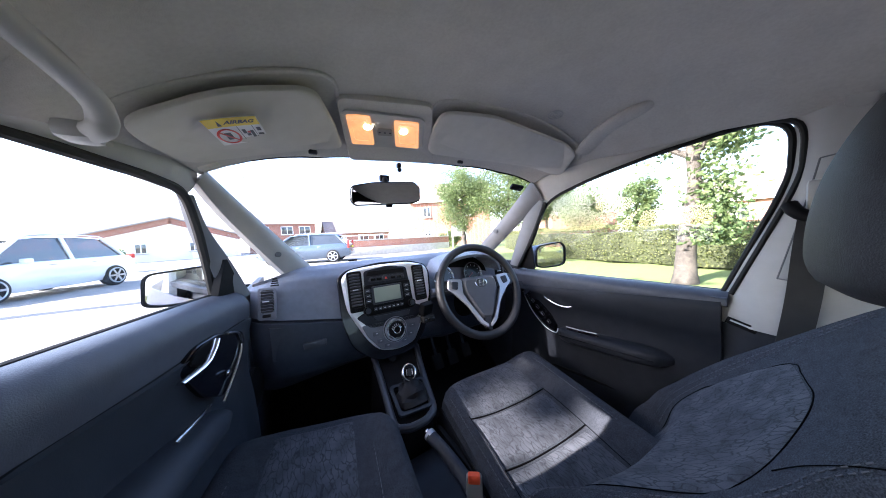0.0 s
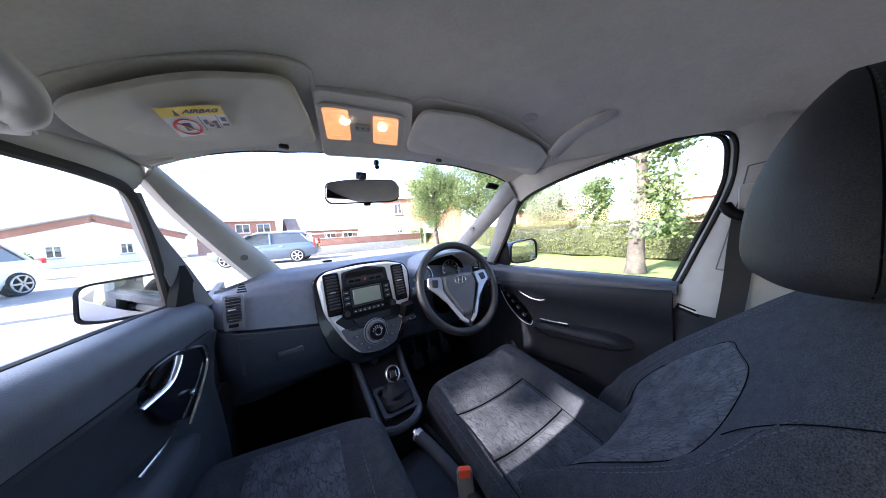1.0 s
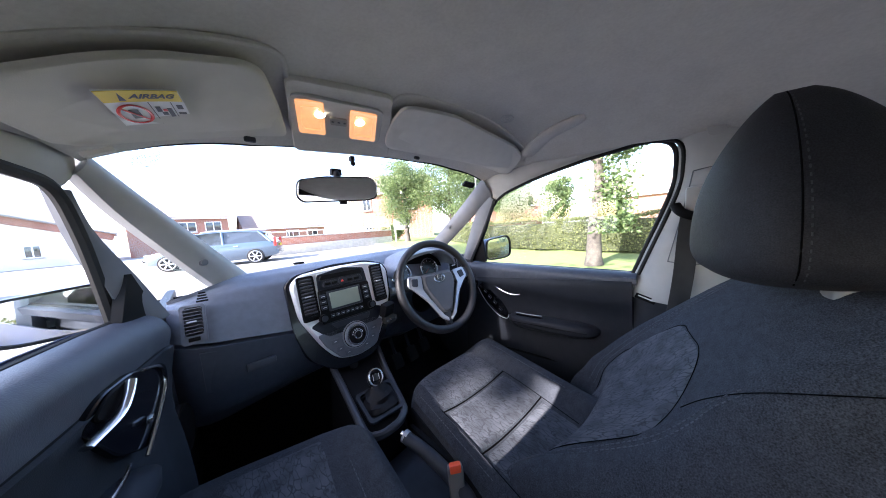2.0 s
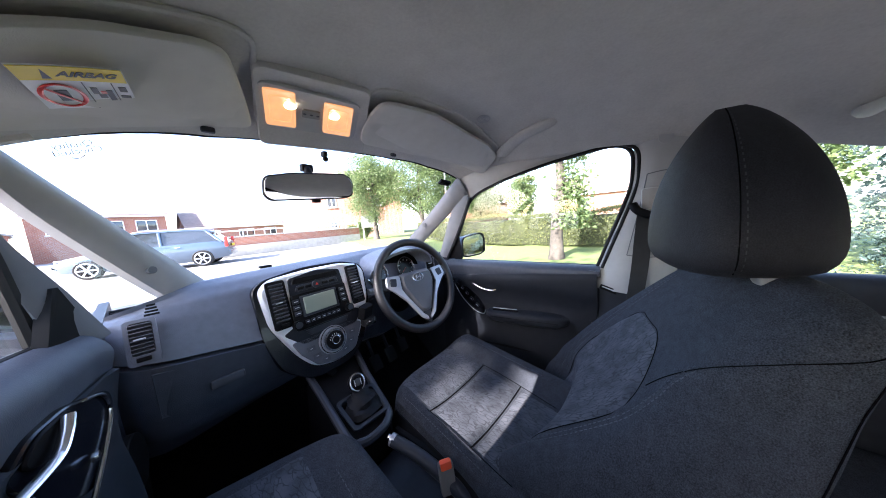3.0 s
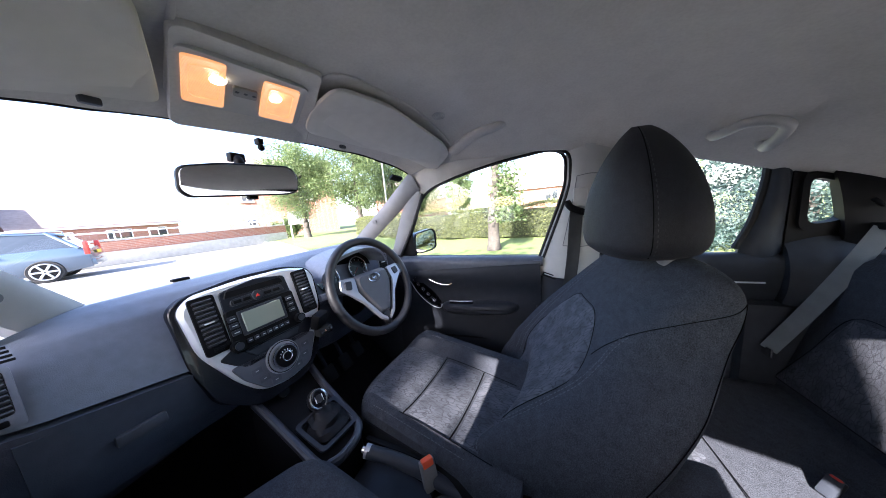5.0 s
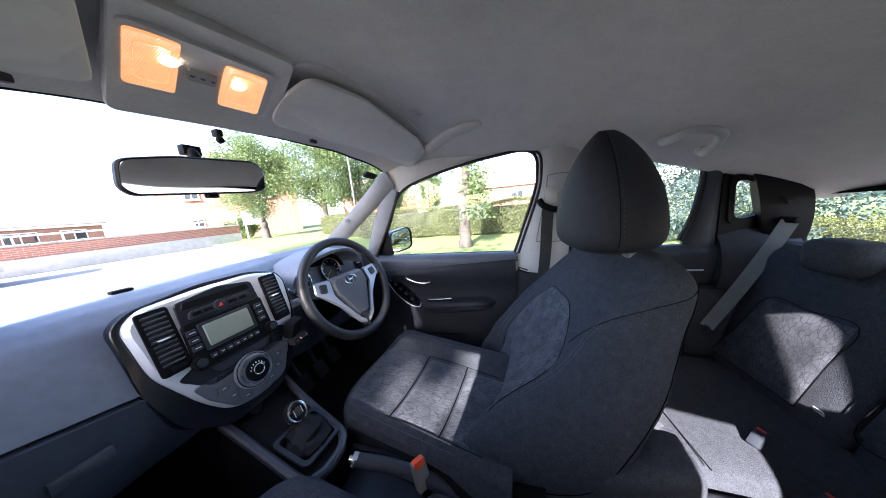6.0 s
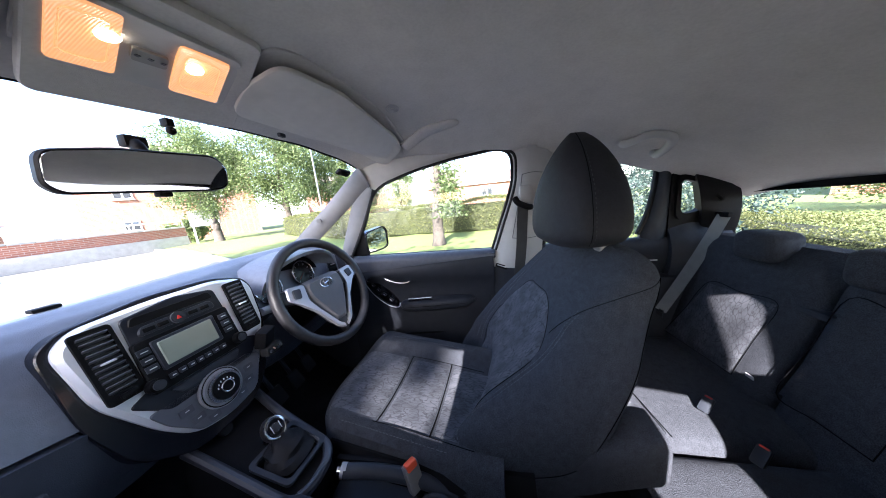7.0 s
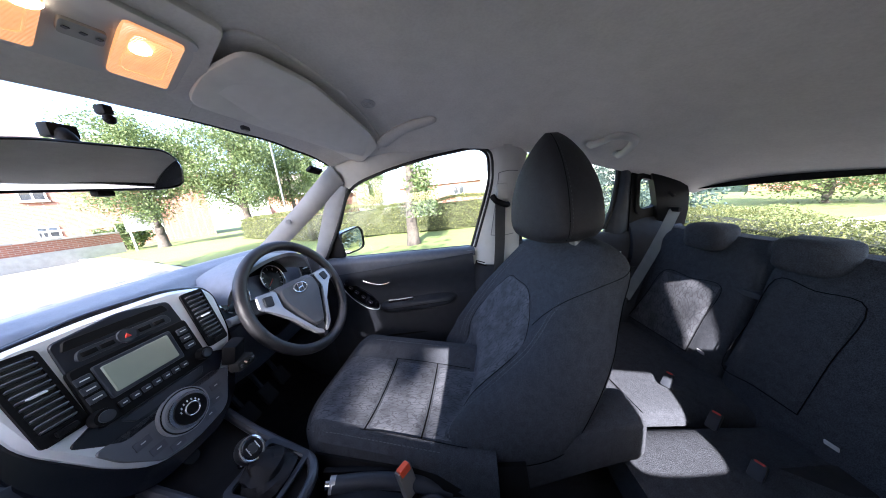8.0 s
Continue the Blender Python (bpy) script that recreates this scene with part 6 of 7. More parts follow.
scribble = thing("window_decal", "faint grey Quality Checked sticker seen reversed on the windscreen", "decal")
DECAL = material("decal_grey", (0.62, 0.63, 0.65), 0.6, vary=0.03)


def reversed_word(text, v, size):
    """A word on the glass, seen from behind and so mirrored."""
    c = bpy.data.curves.new("word", "FONT")
    c.body, c.size, c.align_x, c.align_y, c.extrude = text, size, "CENTER", "CENTER", 0.0001
    ob = new("word", c)
    p = Vector(windscreen_point(0.05, v)) + Vector((0.004, -0.006, -0.003))
    right = Vector(windscreen_point(0.09, v)) - Vector(windscreen_point(0.01, v))
    up_ = Vector(windscreen_point(0.05, v - 0.05)) - Vector(windscreen_point(0.05, v + 0.05))
    ob.matrix_world = facing(p, right, up_) @ Matrix.Diagonal((-1, 1, 1, 1))
    me = bpy.data.meshes.new_from_object(ob.evaluated_get(bpy.context.evaluated_depsgraph_get()))
    me.transform(ob.matrix_world)
    me.materials.clear()
    me.materials.append(DECAL)
    bpy.data.objects.remove(ob)
    new("lettering", me).parent = scribble


reversed_word("Quality", 0.055, 0.015)
reversed_word("Checked", 0.085, 0.015)
part("tick", tube([Vector(windscreen_point(u, v)) + Vector((0.004, -0.006, -0.003)) for u, v in ((0.040, 0.108), (0.045, 0.118), (0.053, 0.102))], 0.0012, 6), DECAL, scribble)


# ---- wing mirrors ----
def wing_mirror(centre, right, w, h, foot, label):
    t = thing("wing_mirror", label, "wing mirror", "wing mirrors")
    m = facing(centre, right, (0, 0.0, 1))
    ol = rounded([(-w / 2, -h * 0.42), (-w / 2 * 0.93, h * 0.38), (w / 2 * 0.7, h / 2), (w / 2, h * 0.3), (w / 2, -h * 0.4), (w / 2 * 0.5, -h / 2), (-w / 2 * 0.6, -h / 2)], h * 0.22, 5)
    shell = []
    for z, s in ((0.0, 1.0), (-0.03, 1.0), (-0.06, 0.92), (-0.09, 0.72), (-0.105, 0.35)):
        shell.append([m @ Vector((p[0] * s, p[1] * s, z)) for p in ol])
    part("shell", loft(shell), PAINT, t, "dark blue painted shell")
    part("bezel", plate(ol, 0.008, m, hole=[(p[0] * 0.93, p[1] * 0.9) for p in ol]), BLACK, t)
    part("mirror_glass", plate([(p[0] * 0.93, p[1] * 0.9) for p in ol], 0.002, m @ Matrix.Translation((0, 0, 0.001)), 0.0005), MIRROR, t, "silvered mirror glass")
    part("arm", tube([m @ Vector((foot[0] * 0.2, -h * 0.3, -0.05)), Vector(foot[1])], 0.022, 12), BLACK, t)
    return t


wing_mirror((0.880, 0.540, 0.940), (0.97, -0.24, 0), 0.205, 0.140, (-0.4, (0.74, 0.56, 0.885)), "dark blue driver wing mirror reflecting the hedge")
wing_mirror((-0.565, 0.585, 0.980), (0.995, 0.10, 0), 0.140, 0.094, (0.4, (-0.48, 0.62, 0.95)), "dark blue passenger wing mirror reflecting the car side")

# ---- outside: materials ----
ASPHALT = material("asphalt", (0.22, 0.21, 0.20), 0.9, scale=4, vary=0.12, bump=0.5, bump_scale=90)
GRASS = material("grass", (0.105, 0.155, 0.036), 0.95, scale=5, color2=(0.15, 0.17, 0.05), bump=0.8, bump_scale=150)
BARK = material("bark", (0.075, 0.062, 0.050), 0.9, scale=14, vary=0.3, bump=1.0, bump_scale=60)
STONE = material("coping", (0.38, 0.365, 0.335), 0.9, scale=6, vary=0.1)
TILE = material("roof_tile", (0.20, 0.15, 0.13), 0.8, scale=4, vary=0.15)
GREY_TILE = material("grey_roof_tile", (0.27, 0.255, 0.24), 0.8, scale=4, vary=0.1)
RENDER_WALL = material("cream_wall", (0.75, 0.70, 0.62), 0.9, scale=2, vary=0.05)
UPVC = material("white_frame", (0.80, 0.80, 0.80), 0.4, vary=0.02)
DARK_GLASS = material("dark_glass", (0.03, 0.035, 0.04), 0.06, vary=0.1, coat=1.0)
TYRE = material("tyre", (0.015, 0.015, 0.016), 0.85, vary=0.1)
ALLOY = material("alloy", (0.45, 0.46, 0.48), 0.35, metal=0.8, vary=0.04)


def leaf_material(name, a, b):
    m = bpy.data.materials.new(name)
    m.use_nodes = True
    nt = m.node_tree
    p = nt.nodes["Principled BSDF"]
    p.inputs["Roughness"].default_value = 0.55
    geo = nt.nodes.new("ShaderNodeNewGeometry")
    mix = nt.nodes.new("ShaderNodeMix")
    mix.data_type = "RGBA"
    mix.inputs[6].default_value, mix.inputs[7].default_value = (*a, 1), (*b, 1)
    nt.links.new(geo.outputs["Random Per Island"], mix.inputs[0])
    nt.links.new(mix.outputs[2], p.inputs["Base Color"])
    tr = nt.nodes.new("ShaderNodeBsdfTranslucent")
    nt.links.new(mix.outputs[2], tr.inputs[0])
    ms = nt.nodes.new("ShaderNodeMixShader")
    ms.inputs[0].default_value = 0.4
    nt.links.new(p.outputs[0], ms.inputs[1])
    nt.links.new(tr.outputs[0], ms.inputs[2])
    nt.links.new(ms.outputs[0], nt.nodes["Material Output"].inputs[0])
    return m


LEAVES = leaf_material("tree_leaf", (0.062, 0.105, 0.034), (0.160, 0.205, 0.075))
HEDGE_LEAF = leaf_material("hedge_leaf", (0.065, 0.085, 0.024), (0.170, 0.175, 0.060))
SPRUCE = leaf_material("spruce_leaf", (0.035, 0.066, 0.055), (0.090, 0.130, 0.110))
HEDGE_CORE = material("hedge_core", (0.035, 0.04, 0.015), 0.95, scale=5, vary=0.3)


def brick_material(name, a, b, mortar):
    m = material(name, a, 0.88, scale=2, vary=0.1)
    nt = m.node_tree
    bt = nt.nodes.new("ShaderNodeTexBrick")
    bt.inputs["Scale"].default_value = 1.0
    bt.inputs["Brick Width"].default_value, bt.inputs["Row Height"].default_value, bt.inputs["Mortar Size"].default_value = 0.225, 0.075, 0.006
    bt.inputs["Color1"].default_value, bt.inputs["Color2"].default_value, bt.inputs["Mortar"].default_value = (*a, 1), (*b, 1), (*mortar, 1)
    tc = nt.nodes.new("ShaderNodeTexCoord")
    sep, com, ad = nt.nodes.new("ShaderNodeSeparateXYZ"), nt.nodes.new("ShaderNodeCombineXYZ"), nt.nodes.new("ShaderNodeMath")
    nt.links.new(tc.outputs["Object"], sep.inputs[0])
    nt.links.new(sep.outputs[0], ad.inputs[0])
    nt.links.new(sep.outputs[1], ad.inputs[1])
    nt.links.new(ad.outputs[0], com.inputs[0])
    nt.links.new(sep.outputs[2], com.inputs[1])
    nt.links.new(com.outputs[0], bt.inputs["Vector"])
    nt.links.new(bt.outputs[0], nt.nodes["Principled BSDF"].inputs["Base Color"])
    return m


BRICK = brick_material("red_brick", (0.28, 0.105, 0.065), (0.22, 0.085, 0.055), (0.34, 0.29, 0.25))

# ---- ground ----
tagged(part("ground", sheet(lambda u, v: (-600 + 1200 * u, -600 + 1200 * v, 0), 5, 5), ASPHALT), "pale sunlit asphalt car park and road", "ground", kind="structure")


def kerb_x(y):
    return linear([(-30, 3.4), (2, 3.6), (6, 4.6), (10, 6.6), (14, 8.6), (18, 9.5), (60, 10)], y)


tagged(part("grass_verge", sheet(lambda u, v: (lambda y: (kerb_x(y) + 0.1 + (60 - kerb_x(y)) * u ** 2, y, 0.10 + 0.03 * math.sin(9 * u + 3 * y)))(-30 + 75 * v), 20, 90), GRASS), "mown sunlit grass verge beside the road", "grass", kind="structure")
for k in range(44):
    y = -14 + 0.915 * k
    x0, x1 = kerb_x(y), kerb_x(y + 0.9)
    c = Vector(((x0 + x1) / 2, y + 0.45, 0.045))
    part("kerb_stone", box((0.12, math.hypot(x1 - x0, 0.9), 0.13), c, 0.015, pose(0, 0, 0, 0, 0, -math.degrees(math.atan2(x1 - x0, 0.9)))), STONE, bpy.data.objects["grass_verge"])


# ---- plants ----
def leaf_mesh(name, points, size, mat, parent, rng, kind=""):
    """Many small folded leaves at the given places, as one mesh."""
    vs, fs = [], []
    for p in points:
        d = Vector((rng.gauss(0, 1), rng.gauss(0, 1), rng.gauss(0, 0.8))).normalized()
        e = d.orthogonal().normalized()
        e = Matrix.Rotation(rng.uniform(0, 6.28), 3, d) @ e
        s = size * rng.uniform(0.6, 1.3)
        n = d.cross(e) * s * 0.12
        i = len(vs)
        vs += [p - d * s / 2, p + e * s * 0.33 + n, p + d * s / 2, p - e * s * 0.33 + n]
        fs += [(i, i + 1, i + 2), (i, i + 2, i + 3)]
    me = bpy.data.meshes.new(name)
    me.from_pydata([tuple(v) for v in vs], [], fs)
    me.materials.append(mat)
    ob = new(name, me)
    ob.parent = parent
    return ob


def tree(at, height, trunk_h, r, spread, seed, label, leaves=2600, size=0.2, clumps=60, low=0.0, mat=None, lean=(0, 0)):
    rng = random.Random(seed)
    t = thing("tree", label, "tree", "trees along the verge")
    base = Vector(at)
    path = [base + Vector((lean[0] * k / 5 + rng.uniform(-0.04, 0.04), lean[1] * k / 5 + rng.uniform(-0.04, 0.04), height * 0.8 * k / 5)) for k in range(6)]
    path[0] = base - Vector((0, 0, 0.05))
    part("trunk", tube(bowed(path, 3), r, 12, radii=[r * (1.35 if i == 0 else 1.1 if i == 1 else 1) * (1 - 0.8 * i / 15) for i in range(16)]), BARK, t)
    centres = []
    for k in range(9):
        a = rng.uniform(0, 6.28)
        z0 = trunk_h + (height * 0.72 - trunk_h) * rng.random() ** 1.2
        f = z0 / (height * 0.8)
        st_ = base + Vector((lean[0] * f, lean[1] * f, z0))
        ln = spread * rng.uniform(0.6, 1.0)
        en = st_ + Vector((math.cos(a) * ln, math.sin(a) * ln, ln * rng.uniform(0.2, 0.7)))
        part("limb", tube(bowed([st_, st_.lerp(en, 0.5) + Vector((0, 0, 0.1 * ln)), en], 3), r * 0.3, 7, radii=[r * 0.42 * (1 - 0.8 * i / 6) for i in range(7)]), BARK, t)
        centres += [st_.lerp(en, q) for q in (0.5, 0.8, 1.05)]
    mid = base + Vector((lean[0] * 0.7, lean[1] * 0.7, (trunk_h + height) / 2))
    hz = (height - trunk_h) / 2
    while len(centres) < clumps:
        d = Vector((rng.gauss(0, 1), rng.gauss(0, 1), rng.gauss(0, 1))).normalized() * rng.uniform(0.45, 1.0)
        centres.append(mid + Vector((d.x * spread, d.y * spread, d.z * hz)))
    pts = []
    for k in range(leaves):
        c = rng.choice(centres)
        g = spread * 0.17
        pts.append(c + Vector((rng.gauss(0, g), rng.gauss(0, g), rng.gauss(0, g * 0.8))))
    leaf_mesh("crown", pts, size, mat or LEAVES, t, rng)
    return t, rng


near, rng = tree((5.2, 0.95, 0.1), 5.0, 2.0, 0.14, 0.85, 3, "young broadleaf tree with leafy pale trunk on the verge", 7000, 0.085, 60, lean=(-0.1, -0.2))
leaf_mesh("trunk_shoots", [Vector((5.15 + rng.gauss(0, 0.16), 0.62 + rng.gauss(0, 0.16), 0.75 + abs(rng.gauss(0, 0.75)))) for k in range(1900)], 0.085, LEAVES, near, rng)
tree((10.9, 14.6, 0.1), 6.3, 1.5, 0.2, 1.9, 11, "broad green tree beside the road bend", 30000, 0.105, 130)
tree((12.6, 11.4, 0.1), 6.6, 1.5, 0.2, 2.1, 12, "broad green tree on the grass verge", 32000, 0.105, 130)
tree((15.5, 10.5, 0.1), 6.0, 1.4, 0.15, 1.7, 13, "slim green tree behind the verge", 16000, 0.12, 90)
tree((22.0, 11.5, 0.1), 5.2, 1.0, 0.2, 2.2, 14, "dense green tree behind the hedge", 9000, 0.2, 90)
tree((24.5, 8.2, 0.1), 5.2, 1.0, 0.2, 1.6, 15, "small round tree behind the hedge", 8000, 0.2, 80)
tree((13.5, -4.5, 0.1), 4.0, 0.8, 0.15, 1.6, 16, "leafy bush-like tree behind the hedge", 3000, 0.2, 60)

# Both stand out of view, added to break up sun on cabin and road
tree((-9.0, 2.52, 0.0), 9.0, 5.5, 0.2, 1.7, 51, "unseen tall broadleaf tree added to dapple the sun inside the car", 4000, 0.2, 80)
tree((-8.2, 7.8, 0.0), 11.8, 7.6, 0.25, 2.3, 52, "unseen tall broadleaf tree added to dapple the sun on the road", 3000, 0.24, 70)


def spruce(at, height, spread, seed):
    rng = random.Random(seed)
    t = thing("conifer", "blue-green spruce with drooping layered branches", "conifer")
    b = Vector(at)
    part("trunk", tube([b, b + Vector((0, 0, height * 0.5)), b + Vector((0, 0, height))], 0.12, 10, radii=[0.14, 0.09, 0.02]), BARK, t)
    pts = []
    for tier in range(30):
        f = tier / 29
        z = 0.25 + (height - 0.3) * f
        rad = spread * (1 - f) ** 0.8 + 0.1
        for k in range(int(5 + 9 * (1 - f))):
            a = rng.uniform(0, 6.28)
            rr = rad * rng.uniform(0.75, 1.1)
            for q in range(150):
                u = rng.uniform(0.15, 1)
                w = 0.12 * (1.2 - u)
                pts.append(b + Vector((math.cos(a) * rr * u + rng.gauss(0, w), math.sin(a) * rr * u + rng.gauss(0, w), z - 0.35 * rr * u * u + rng.gauss(0, 0.05))))
    leaf_mesh("crown", pts, 0.058, SPRUCE, t, rng)


spruce((4.9, -3.7, 0.1), 5.6, 1.6, 5)


def hedge(a, b, width, height, seed, label, density=330, size=0.075):
    """A clipped hedge between two ground points: a dark core under a skin of leaves."""
    rng = random.Random(seed)
    t = thing("hedge", label, "hedge")
    a, b = Vector((*a, 0.08)), Vector((*b, 0.08))
    d = (b - a)
    n = Vector((d.y, -d.x, 0)).normalized()
    ang = math.degrees(math.atan2(d.y, d.x))
    c = (a + b) / 2 + Vector((0, 0, height / 2 - 0.03))
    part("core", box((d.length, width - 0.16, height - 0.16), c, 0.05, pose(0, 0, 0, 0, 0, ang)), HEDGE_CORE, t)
    pts = []
    for k in range(int(d.length * density)):
        p = a + d * rng.random()
        wob = 0.05 * math.sin(p.x * 2.1 + p.y * 1.3) + 0.03 * math.sin(p.x * 5.3 - p.y * 4.1)
        if rng.random() < 0.42:
            p += n * rng.uniform(-width / 2, width / 2) + Vector((0, 0, height + wob + rng.gauss(0, 0.03)))
        else:
            p += n * (rng.choice((-1, 1)) * (width / 2 + rng.gauss(0, 0.03) + wob * 0.5)) + Vector((0, 0, rng.uniform(0.05, height)))
        pts.append(p)
    leaf_mesh("leaf_skin", pts, size, HEDGE_LEAF, t, rng)


hedge((7.0, -3.0), (7.7, 4.6), 0.7, 0.98, 21, "clipped green hedge along the grass verge", 2600, 0.048)
hedge((7.7, 4.7), (11.5, 10.5), 0.7, 1.0, 22, "clipped green hedge along the road bend", 1500, 0.055)
hedge((4.6, -4.45), (-3.2, -3.35), 0.8, 0.34, 23, "clipped yellow-green hedge behind the car", 5200, 0.027)
tree((5.2, -8.3, 0.0), 1.5, 0.3, 0.08, 1.1, 31, "pale feathery shrub beyond the hedge", 6000, 0.06, 40)
tree((4.0, -8.9, 0.0), 1.6, 0.3, 0.08, 1.2, 32, "pale feathery shrub beyond the rear hedge", 6000, 0.06, 40)


# ---- houses ----
def house(at, turn, length, depth, eave, ridge, wall_mat, roof_mat, windows, label, gable_windows=()):
    """A pitched house; local x along its ridge, front face at -y; windows: (x, z, w, h) on the front, gable_windows: (y, z, w, h) on the -x gable."""
    h = thing("house", label, "house")
    m = pose(*at, 0, 0, turn)
    bm = bmesh.new()
    L, D = length / 2, depth / 2
    ring = [(-D, 0), (D, 0), (D, eave), (0, ridge), (-D, eave)]
    lo, hi = [bm.verts.new((-L, y, z)) for y, z in ring], [bm.verts.new((L, y, z)) for y, z in ring]
    for i in range(5):
        bm.faces.new((lo[i], lo[(i + 1) % 5], hi[(i + 1) % 5], hi[i]))
    bm.faces.new(lo), bm.faces.new(hi)
    bmesh.ops.transform(bm, matrix=m, verts=bm.verts)
    part("wall", bm, wall_mat, h, smooth=False)
    for s in (-1, 1):
        sl = math.atan2(ridge - eave, D)
        w = math.hypot(D, ridge - eave) + 0.4
        part("roof", box((length + 0.5, w, 0.14), (0, 0, 0), 0.02, m @ Matrix.Translation((0, s * (D / 2 + 0.12), (eave + ridge) / 2 + 0.02)) @ pose(0, 0, 0, -s * math.degrees(sl), 0, 0)), roof_mat, h, "pitched tiled roof" if s < 0 else "")
        part("fascia", box((length + 0.5, 0.06, 0.18), (0, 0, 0), 0.01, m @ Matrix.Translation((0, s * (D + 0.28), eave - 0.16))), UPVC, h)
    for face, wins in ((Matrix(), windows), (pose(0, 0, 0, 0, 0, -90), gable_windows)):
        off = D if face == Matrix() else L
        for x, z, w, hh in wins:
            c = m @ face @ Matrix.Translation((x, -off, z))
            win = part("window", box((w, 0.08, hh), (0, 0, 0), 0.01, c), DARK_GLASS, h)
            for dx in (-w / 2, 0, w / 2):
                part("frame", box((0.07, 0.12, hh + 0.07), (0, 0, 0), 0.008, c @ Matrix.Translation((dx, 0, 0))), UPVC, win)
            for dz in (-hh / 2, hh / 2):
                part("frame", box((w + 0.07, 0.12, 0.07), (0, 0, 0), 0.008, c @ Matrix.Translation((0, 0, dz))), UPVC, win)
            part("sill", box((w + 0.2, 0.2, 0.08), (0, 0, 0), 0.01, c @ Matrix.Translation((0, -0.04, -hh / 2 - 0.07))), STONE, win)
    return h


house((16.8, 25.0, 0), -35, 9, 7, 5.2, 7.6, BRICK, TILE, [(-2.6, 3.9, 0.8, 1.1), (-2.6, 1.5, 0.7, 0.6), (2.0, 3.9, 1.0, 1.1)], "two-storey red brick house behind the wall")
house((9.0, 44.0, 0), 0, 10, 7, 2.6, 4.4, BRICK, TILE, [(-3, 1.5, 1.6, 1.1), (0.5, 1.5, 1.6, 1.1), (3.2, 1.5, 1.4, 1.1)], "low red brick house across the road")
house((-1.5, 44.0, 0), 0, 8, 7, 4.2, 6.0, BRICK, TILE, [(-2.4, 3.0, 1.4, 1.1), (0.4, 3.0, 1.4, 1.1), (2.6, 3.0, 1.4, 1.1)], "red brick house with white windows across the road")
house((-22.5, 41.0, 0), 20, 27, 10, 2.9, 6.2, BRICK, GREY_TILE, [(-9, 1.4, 0.9, 1.2), (-3, 1.4, 0.9, 1.2), (2, 1.4, 0.9, 1.2), (8, 1.2, 1.0, 2.2)], "long single-storey brick building with grey tiled roof")
wing = house((-12.6, 38.5, 0), 115, 8, 11, 2.5, 4.3, RENDER_WALL, GREY_TILE, [], "cream-walled gabled wing of the single-storey building", [(-2, 1.3, 0.7, 0.9), (1.6, 1.3, 0.7, 0.9)])
for s in (-1, 1):
    part("barge_band", box((0.12, 6.0, 0.55), (0, 0, 0), 0.02, pose(-12.6, 38.5, 0, 0, 0, 115) @ Matrix.Translation((-4.04, s * 2.75, 3.1)) @ pose(0, 0, 0, -s * 18.1, 0, 0)), BRICK, wing, "red brick band under the gable edge")
house((27.0, 15.5, 0), -30, 7, 6, 3.0, 5.0, BRICK, TILE, [(-1, 2, 1, 1)], "red brick gable beyond the hedge")
house((30.0, 1.0, 0), -90, 9, 7, 2.8, 4.6, BRICK, TILE, [(-2, 1.8, 1.2, 1), (2, 1.8, 1.2, 1)], "red brick house with tiled roof beyond the hedge")
house((8.5, -16.0, 0), 120, 7, 6, 2.8, 4.8, BRICK, TILE, [(0, 1.6, 1.2, 1)], "red brick house behind the spruce")

# brick boundary wall with pale coping and rail
wall = thing("boundary_wall", "low brick boundary wall with pale coping and handrail", "wall")
W0, W1 = Vector((1.6, 17.2, 0)), Vector((10.6, 16.4, 0))
wd = W1 - W0
wang = math.degrees(math.atan2(wd.y, wd.x))
part("brickwork", box((wd.length, 0.25, 1.05), (W0 + W1) / 2 + Vector((0, 0, 0.52)), 0.01, pose(0, 0, 0, 0, 0, wang)), BRICK, wall)
part("plinth", box((wd.length, 0.32, 0.6), (W0 + W1) / 2 + Vector((0, 0, 0.30)), 0.02, pose(0, 0, 0, 0, 0, wang)), STONE, wall, "pale weathered lower wall")
for k in range(16):
    c = W0 + wd * ((k + 0.5) / 16) + Vector((0, 0, 1.09))
    part("coping_stone", box((wd.length / 16 - 0.012, 0.34, 0.08), c, 0.015, pose(0, 0, 0, 0, 0, wang)), STONE, wall)
for z in (1.42,):
    part("rail", tube([W0 + Vector((0, 0, z)), W1 + Vector((0, 0, z))], 0.03, 8), UPVC, wall)
for k in range(10):
    p = W0 + wd * (k / 9)
    part("rail_post", tube([p + Vector((0, 0, 1.1)), p + Vector((0, 0, 1.44))], 0.025, 8), UPVC, wall)
tree((11.5, 17.5, 0.0), 1.7, 0.2, 0.05, 0.9, 41, "rounded green shrub at the wall end", 2500, 0.15, 40)
tree((-8.6, 19.0, 0.0), 1.5, 0.2, 0.05, 0.7, 42, "yellow-green shrub beside the building", 1500, 0.14, 30)
sign = thing("notice_board", "grey notice board on white posts by the trees", "sign")
part("board", box((1.3, 0.05, 0.9), (11.2, 15.6, 1.5), 0.01, pose(0, 0, 0, 0, 0, -40)), material("board_grey", (0.30, 0.31, 0.32), 0.6), sign)
for s in (-0.55, 0.55):
    part("post", tube([(11.2 + s * 0.77, 15.6 - s * 0.64, 0), (11.2 + s * 0.77, 15.6 - s * 0.64, 2.0)], 0.04, 8), UPVC, sign)
pole = thing("street_pole", "slim grey lamp post among the trees", "lamp post")
part("post", tube([(12.3, 8.9, 0), (12.3, 8.9, 2.5), (12.3, 8.9, 5)], 0.045, 10), material("pole_grey", (0.16, 0.17, 0.17), 0.5, metal=0.5), pole)


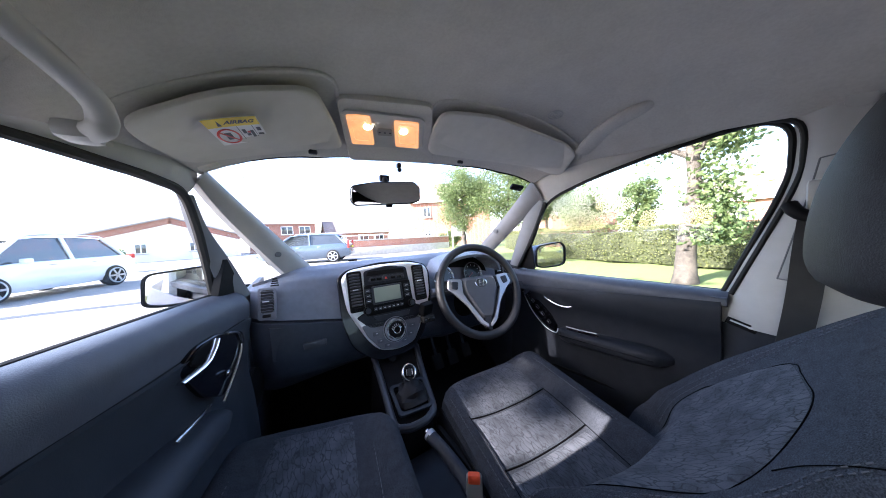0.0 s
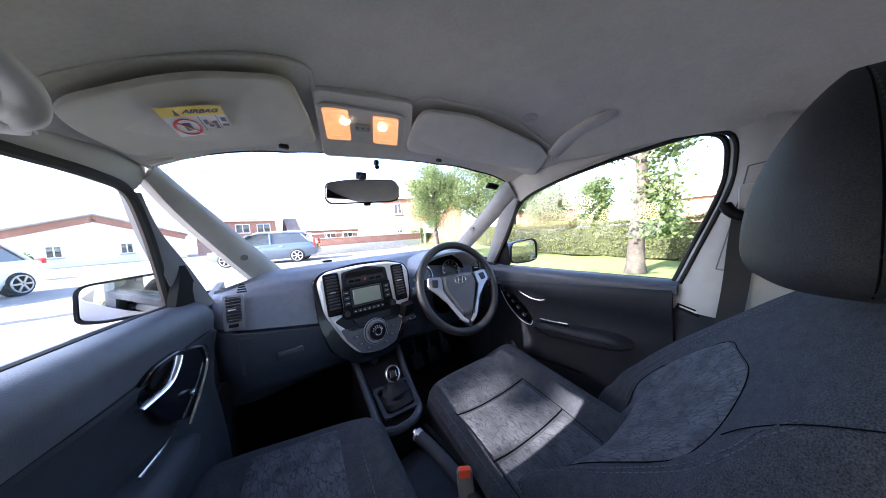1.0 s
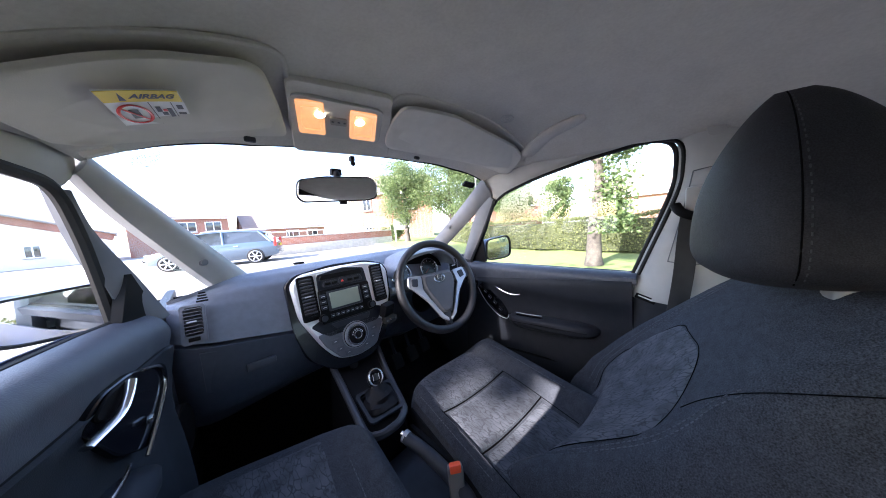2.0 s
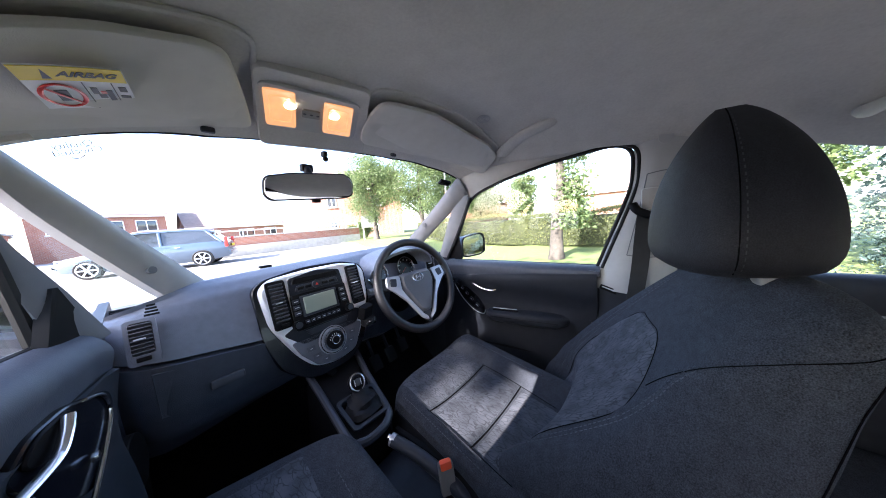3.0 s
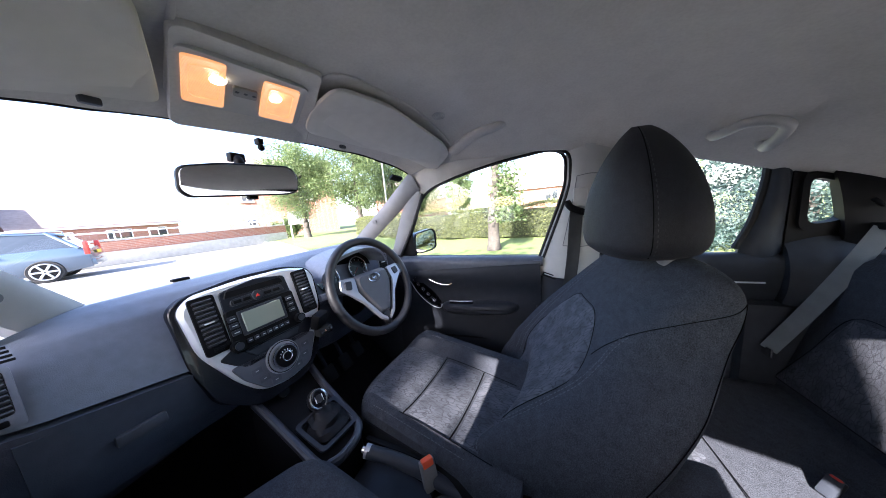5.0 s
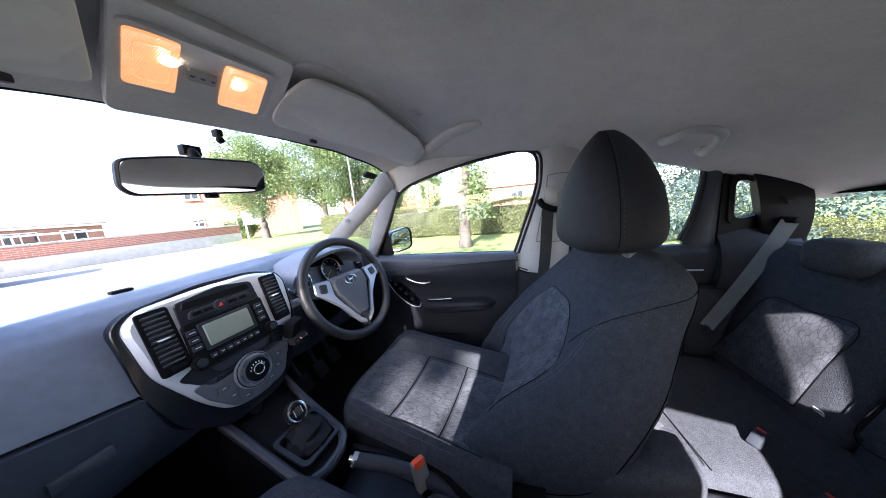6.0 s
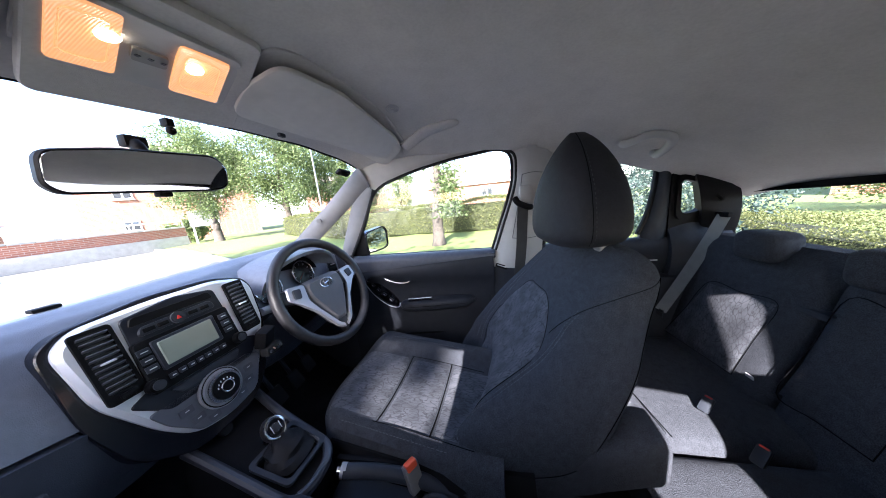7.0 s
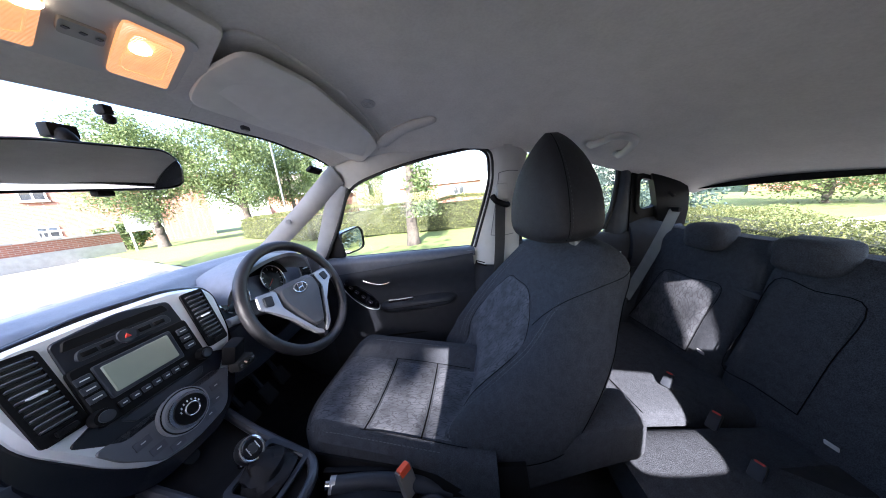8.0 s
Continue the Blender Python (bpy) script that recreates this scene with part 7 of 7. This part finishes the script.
# ---- parked cars ----
def parked_car(at, turn, paint, label, estate=True, length=4.6, height=1.5):
    c = thing("parked_car", label, "car", "parked cars")
    m = pose(*at, 0, 0, turn)
    L = length / 2
    # stations along the length (front at +x): half width and bottom, shoulder heights
    low = [(-L, 0.60, 0.45, 0.70), (-L + 0.05, 0.80, 0.32, 0.92), (-L + 0.5, 0.89, 0.24, 0.98), (-0.4, 0.91, 0.20, 0.95), (0.8, 0.91, 0.20, 0.93), (L - 0.9, 0.88, 0.24, 0.86), (L - 0.25, 0.78, 0.28, 0.72), (L - 0.02, 0.58, 0.38, 0.58)]
    rings = []
    for x, w, b, s in low:
        rings.append([m @ Vector((x, y, z)) for y, z in ((-w * 0.9, b), (-w, b + 0.15), (-w, s - 0.12), (-w * 0.95, s), (-w * 0.6, s + 0.03), (w * 0.6, s + 0.03), (w * 0.95, s), (w, s - 0.12), (w, b + 0.15), (w * 0.9, b))])
    part("body", loft(rings), paint, c)
    tail = -L + (0.15 if estate else 0.35)
    def cabin(dz, sw):
        out = []
        for x, top in ((tail, 0.97), (tail + 0.45, height - 0.06), (tail + 1.2, height), (0.2, height), (0.55, height - 0.05), (1.25, 0.95)):
            wb, wt = 0.80 * sw, 0.62 * sw
            f = (top - 0.92) / (height - 0.92)
            out.append([m @ Vector((x, y, z)) for y, z in ((-wb, 0.92), (-(wb + (wt - wb) * f), top + dz), ((wb + (wt - wb) * f), top + dz), (wb, 0.92))])
        return out
    part("greenhouse", loft(cabin(-0.02, 1.0)), DARK_GLASS, c, "dark tinted side glass")
    roof = []
    for x, z, w in ((tail + 0.25, height - 0.10, 0.66), (tail + 0.5, height - 0.03, 0.66), (tail + 1.2, height + 0.02, 0.65), (0.2, height + 0.02, 0.65), (0.6, height - 0.04, 0.65)):
        roof.append([m @ Vector((x, y, zz)) for y, zz in ((-w, z - 0.05), (-w * 0.9, z), (w * 0.9, z), (w, z - 0.05))])
    part("roof", loft(roof), paint, c)
    for s in (-1, 1):
        for xa, xb in ((tail + 0.05, tail + 0.55), (-0.35, -0.3), (0.6, 1.28)):
            part("pillar", tube([m @ Vector((xa, s * 0.81, 0.94)), m @ Vector((xb if xa < 0.5 else xa, s * 0.655, height - 0.03))] if xa < 0.5 else [m @ Vector((1.28, s * 0.80, 0.94)), m @ Vector((0.55, s * 0.65, height - 0.04))], 0.045, 8), paint, c)
        part("roof_rail", tube(bowed([m @ Vector((tail + 0.5, s * 0.6, height + 0.02)), m @ Vector((tail + 1.2, s * 0.62, height + 0.06)), m @ Vector((0.1, s * 0.62, height + 0.05)), m @ Vector((0.4, s * 0.6, height))], 3), 0.018, 6), CHROME, c)
        part("rear_light", box((0.10, 0.16, 0.42 if estate else 0.16), (0, 0, 0), 0.02, m @ Matrix.Translation((-L + 0.08, s * 0.74, 0.93))), RED, c, "red rear light")
        part("headlight", box((0.22, 0.22, 0.12), (0, 0, 0), 0.03, m @ Matrix.Translation((L - 0.28, s * 0.66, 0.68))), CHROME, c)
        part("door_mirror", box((0.12, 0.18, 0.12), (0, 0, 0), 0.04, m @ Matrix.Translation((0.75, s * 0.98, 0.98))), paint, c)
        for k, x in enumerate((0.55, -0.45)):
            part("door_handle", box((0.16, 0.03, 0.03), (0, 0, 0), 0.008, m @ Matrix.Translation((x - 0.35, s * 0.915, 0.84))), CHROME, c)
        for x in (-L + 0.85, L - 0.88):
            cw = m @ Matrix.Translation((x, s * 0.82, 0.33)) @ pose(0, 0, 0, 90 * s, 0, 0)
            prof = [(0.24, -0.10), (0.31, -0.11), (0.33, -0.07), (0.33, 0.07), (0.31, 0.11), (0.24, 0.10)]
            ty = part("tyre", sheet(lambda u, v: (lambda i: cw @ Vector((prof[i][0] * math.cos(6.28318 * u), prof[i][0] * math.sin(6.28318 * u), -prof[i][1])))(round(v * 5)), 28, 6, close_u=True), TYRE, c)
            part("wheel_dish", plate([(0.235 * math.cos(a), 0.235 * math.sin(a)) for a in [2 * math.pi * i / 28 for i in range(28)]], 0.02, cw @ Matrix.Translation((0, 0, -0.105)) @ pose(0, 0, 0, 180, 0, 0), 0.004), BLACK, ty)
            for k in range(6):
                part("spoke", box((0.20, 0.05, 0.03), (0, 0, 0), 0.01, cw @ pose(0, 0, -0.125, 0, 0, 60 * k) @ Matrix.Translation((0.12, 0, 0))), ALLOY, ty)
            part("rim", tube([cw @ Vector((0.235 * math.cos(a), 0.235 * math.sin(a), -0.115)) for a in [2 * math.pi * i / 28 for i in range(28)]], 0.02, 8, close=True, up=cw.to_3x3().col[2]), ALLOY, ty)
    part("bumper", box((0.2, 1.5, 0.2), (0, 0, 0), 0.05, m @ Matrix.Translation((-L + 0.06, 0, 0.46))), paint, c)
    part("number_plate", box((0.02, 0.5, 0.11), (0, 0, 0), 0.004, m @ Matrix.Translation((-L - 0.03, 0, 0.78))), YELLOW, c, "blank yellow rear plate")
    return c


BLUE_CAR = material("slate_blue_paint", (0.06, 0.09, 0.13), 0.25, vary=0.03, coat=1.0)
SILVER_CAR = material("silver_paint", (0.72, 0.74, 0.77), 0.3, metal=0.1, vary=0.03, coat=1.0)
parked_car((0.3, 14.8, 0), 160, BLUE_CAR, "slate blue estate car parked across the car park")
parked_car((-6.7, 11.2, 0), -107, SILVER_CAR, "silver-white hatchback parked beside the building", False, 4.4, 1.6)
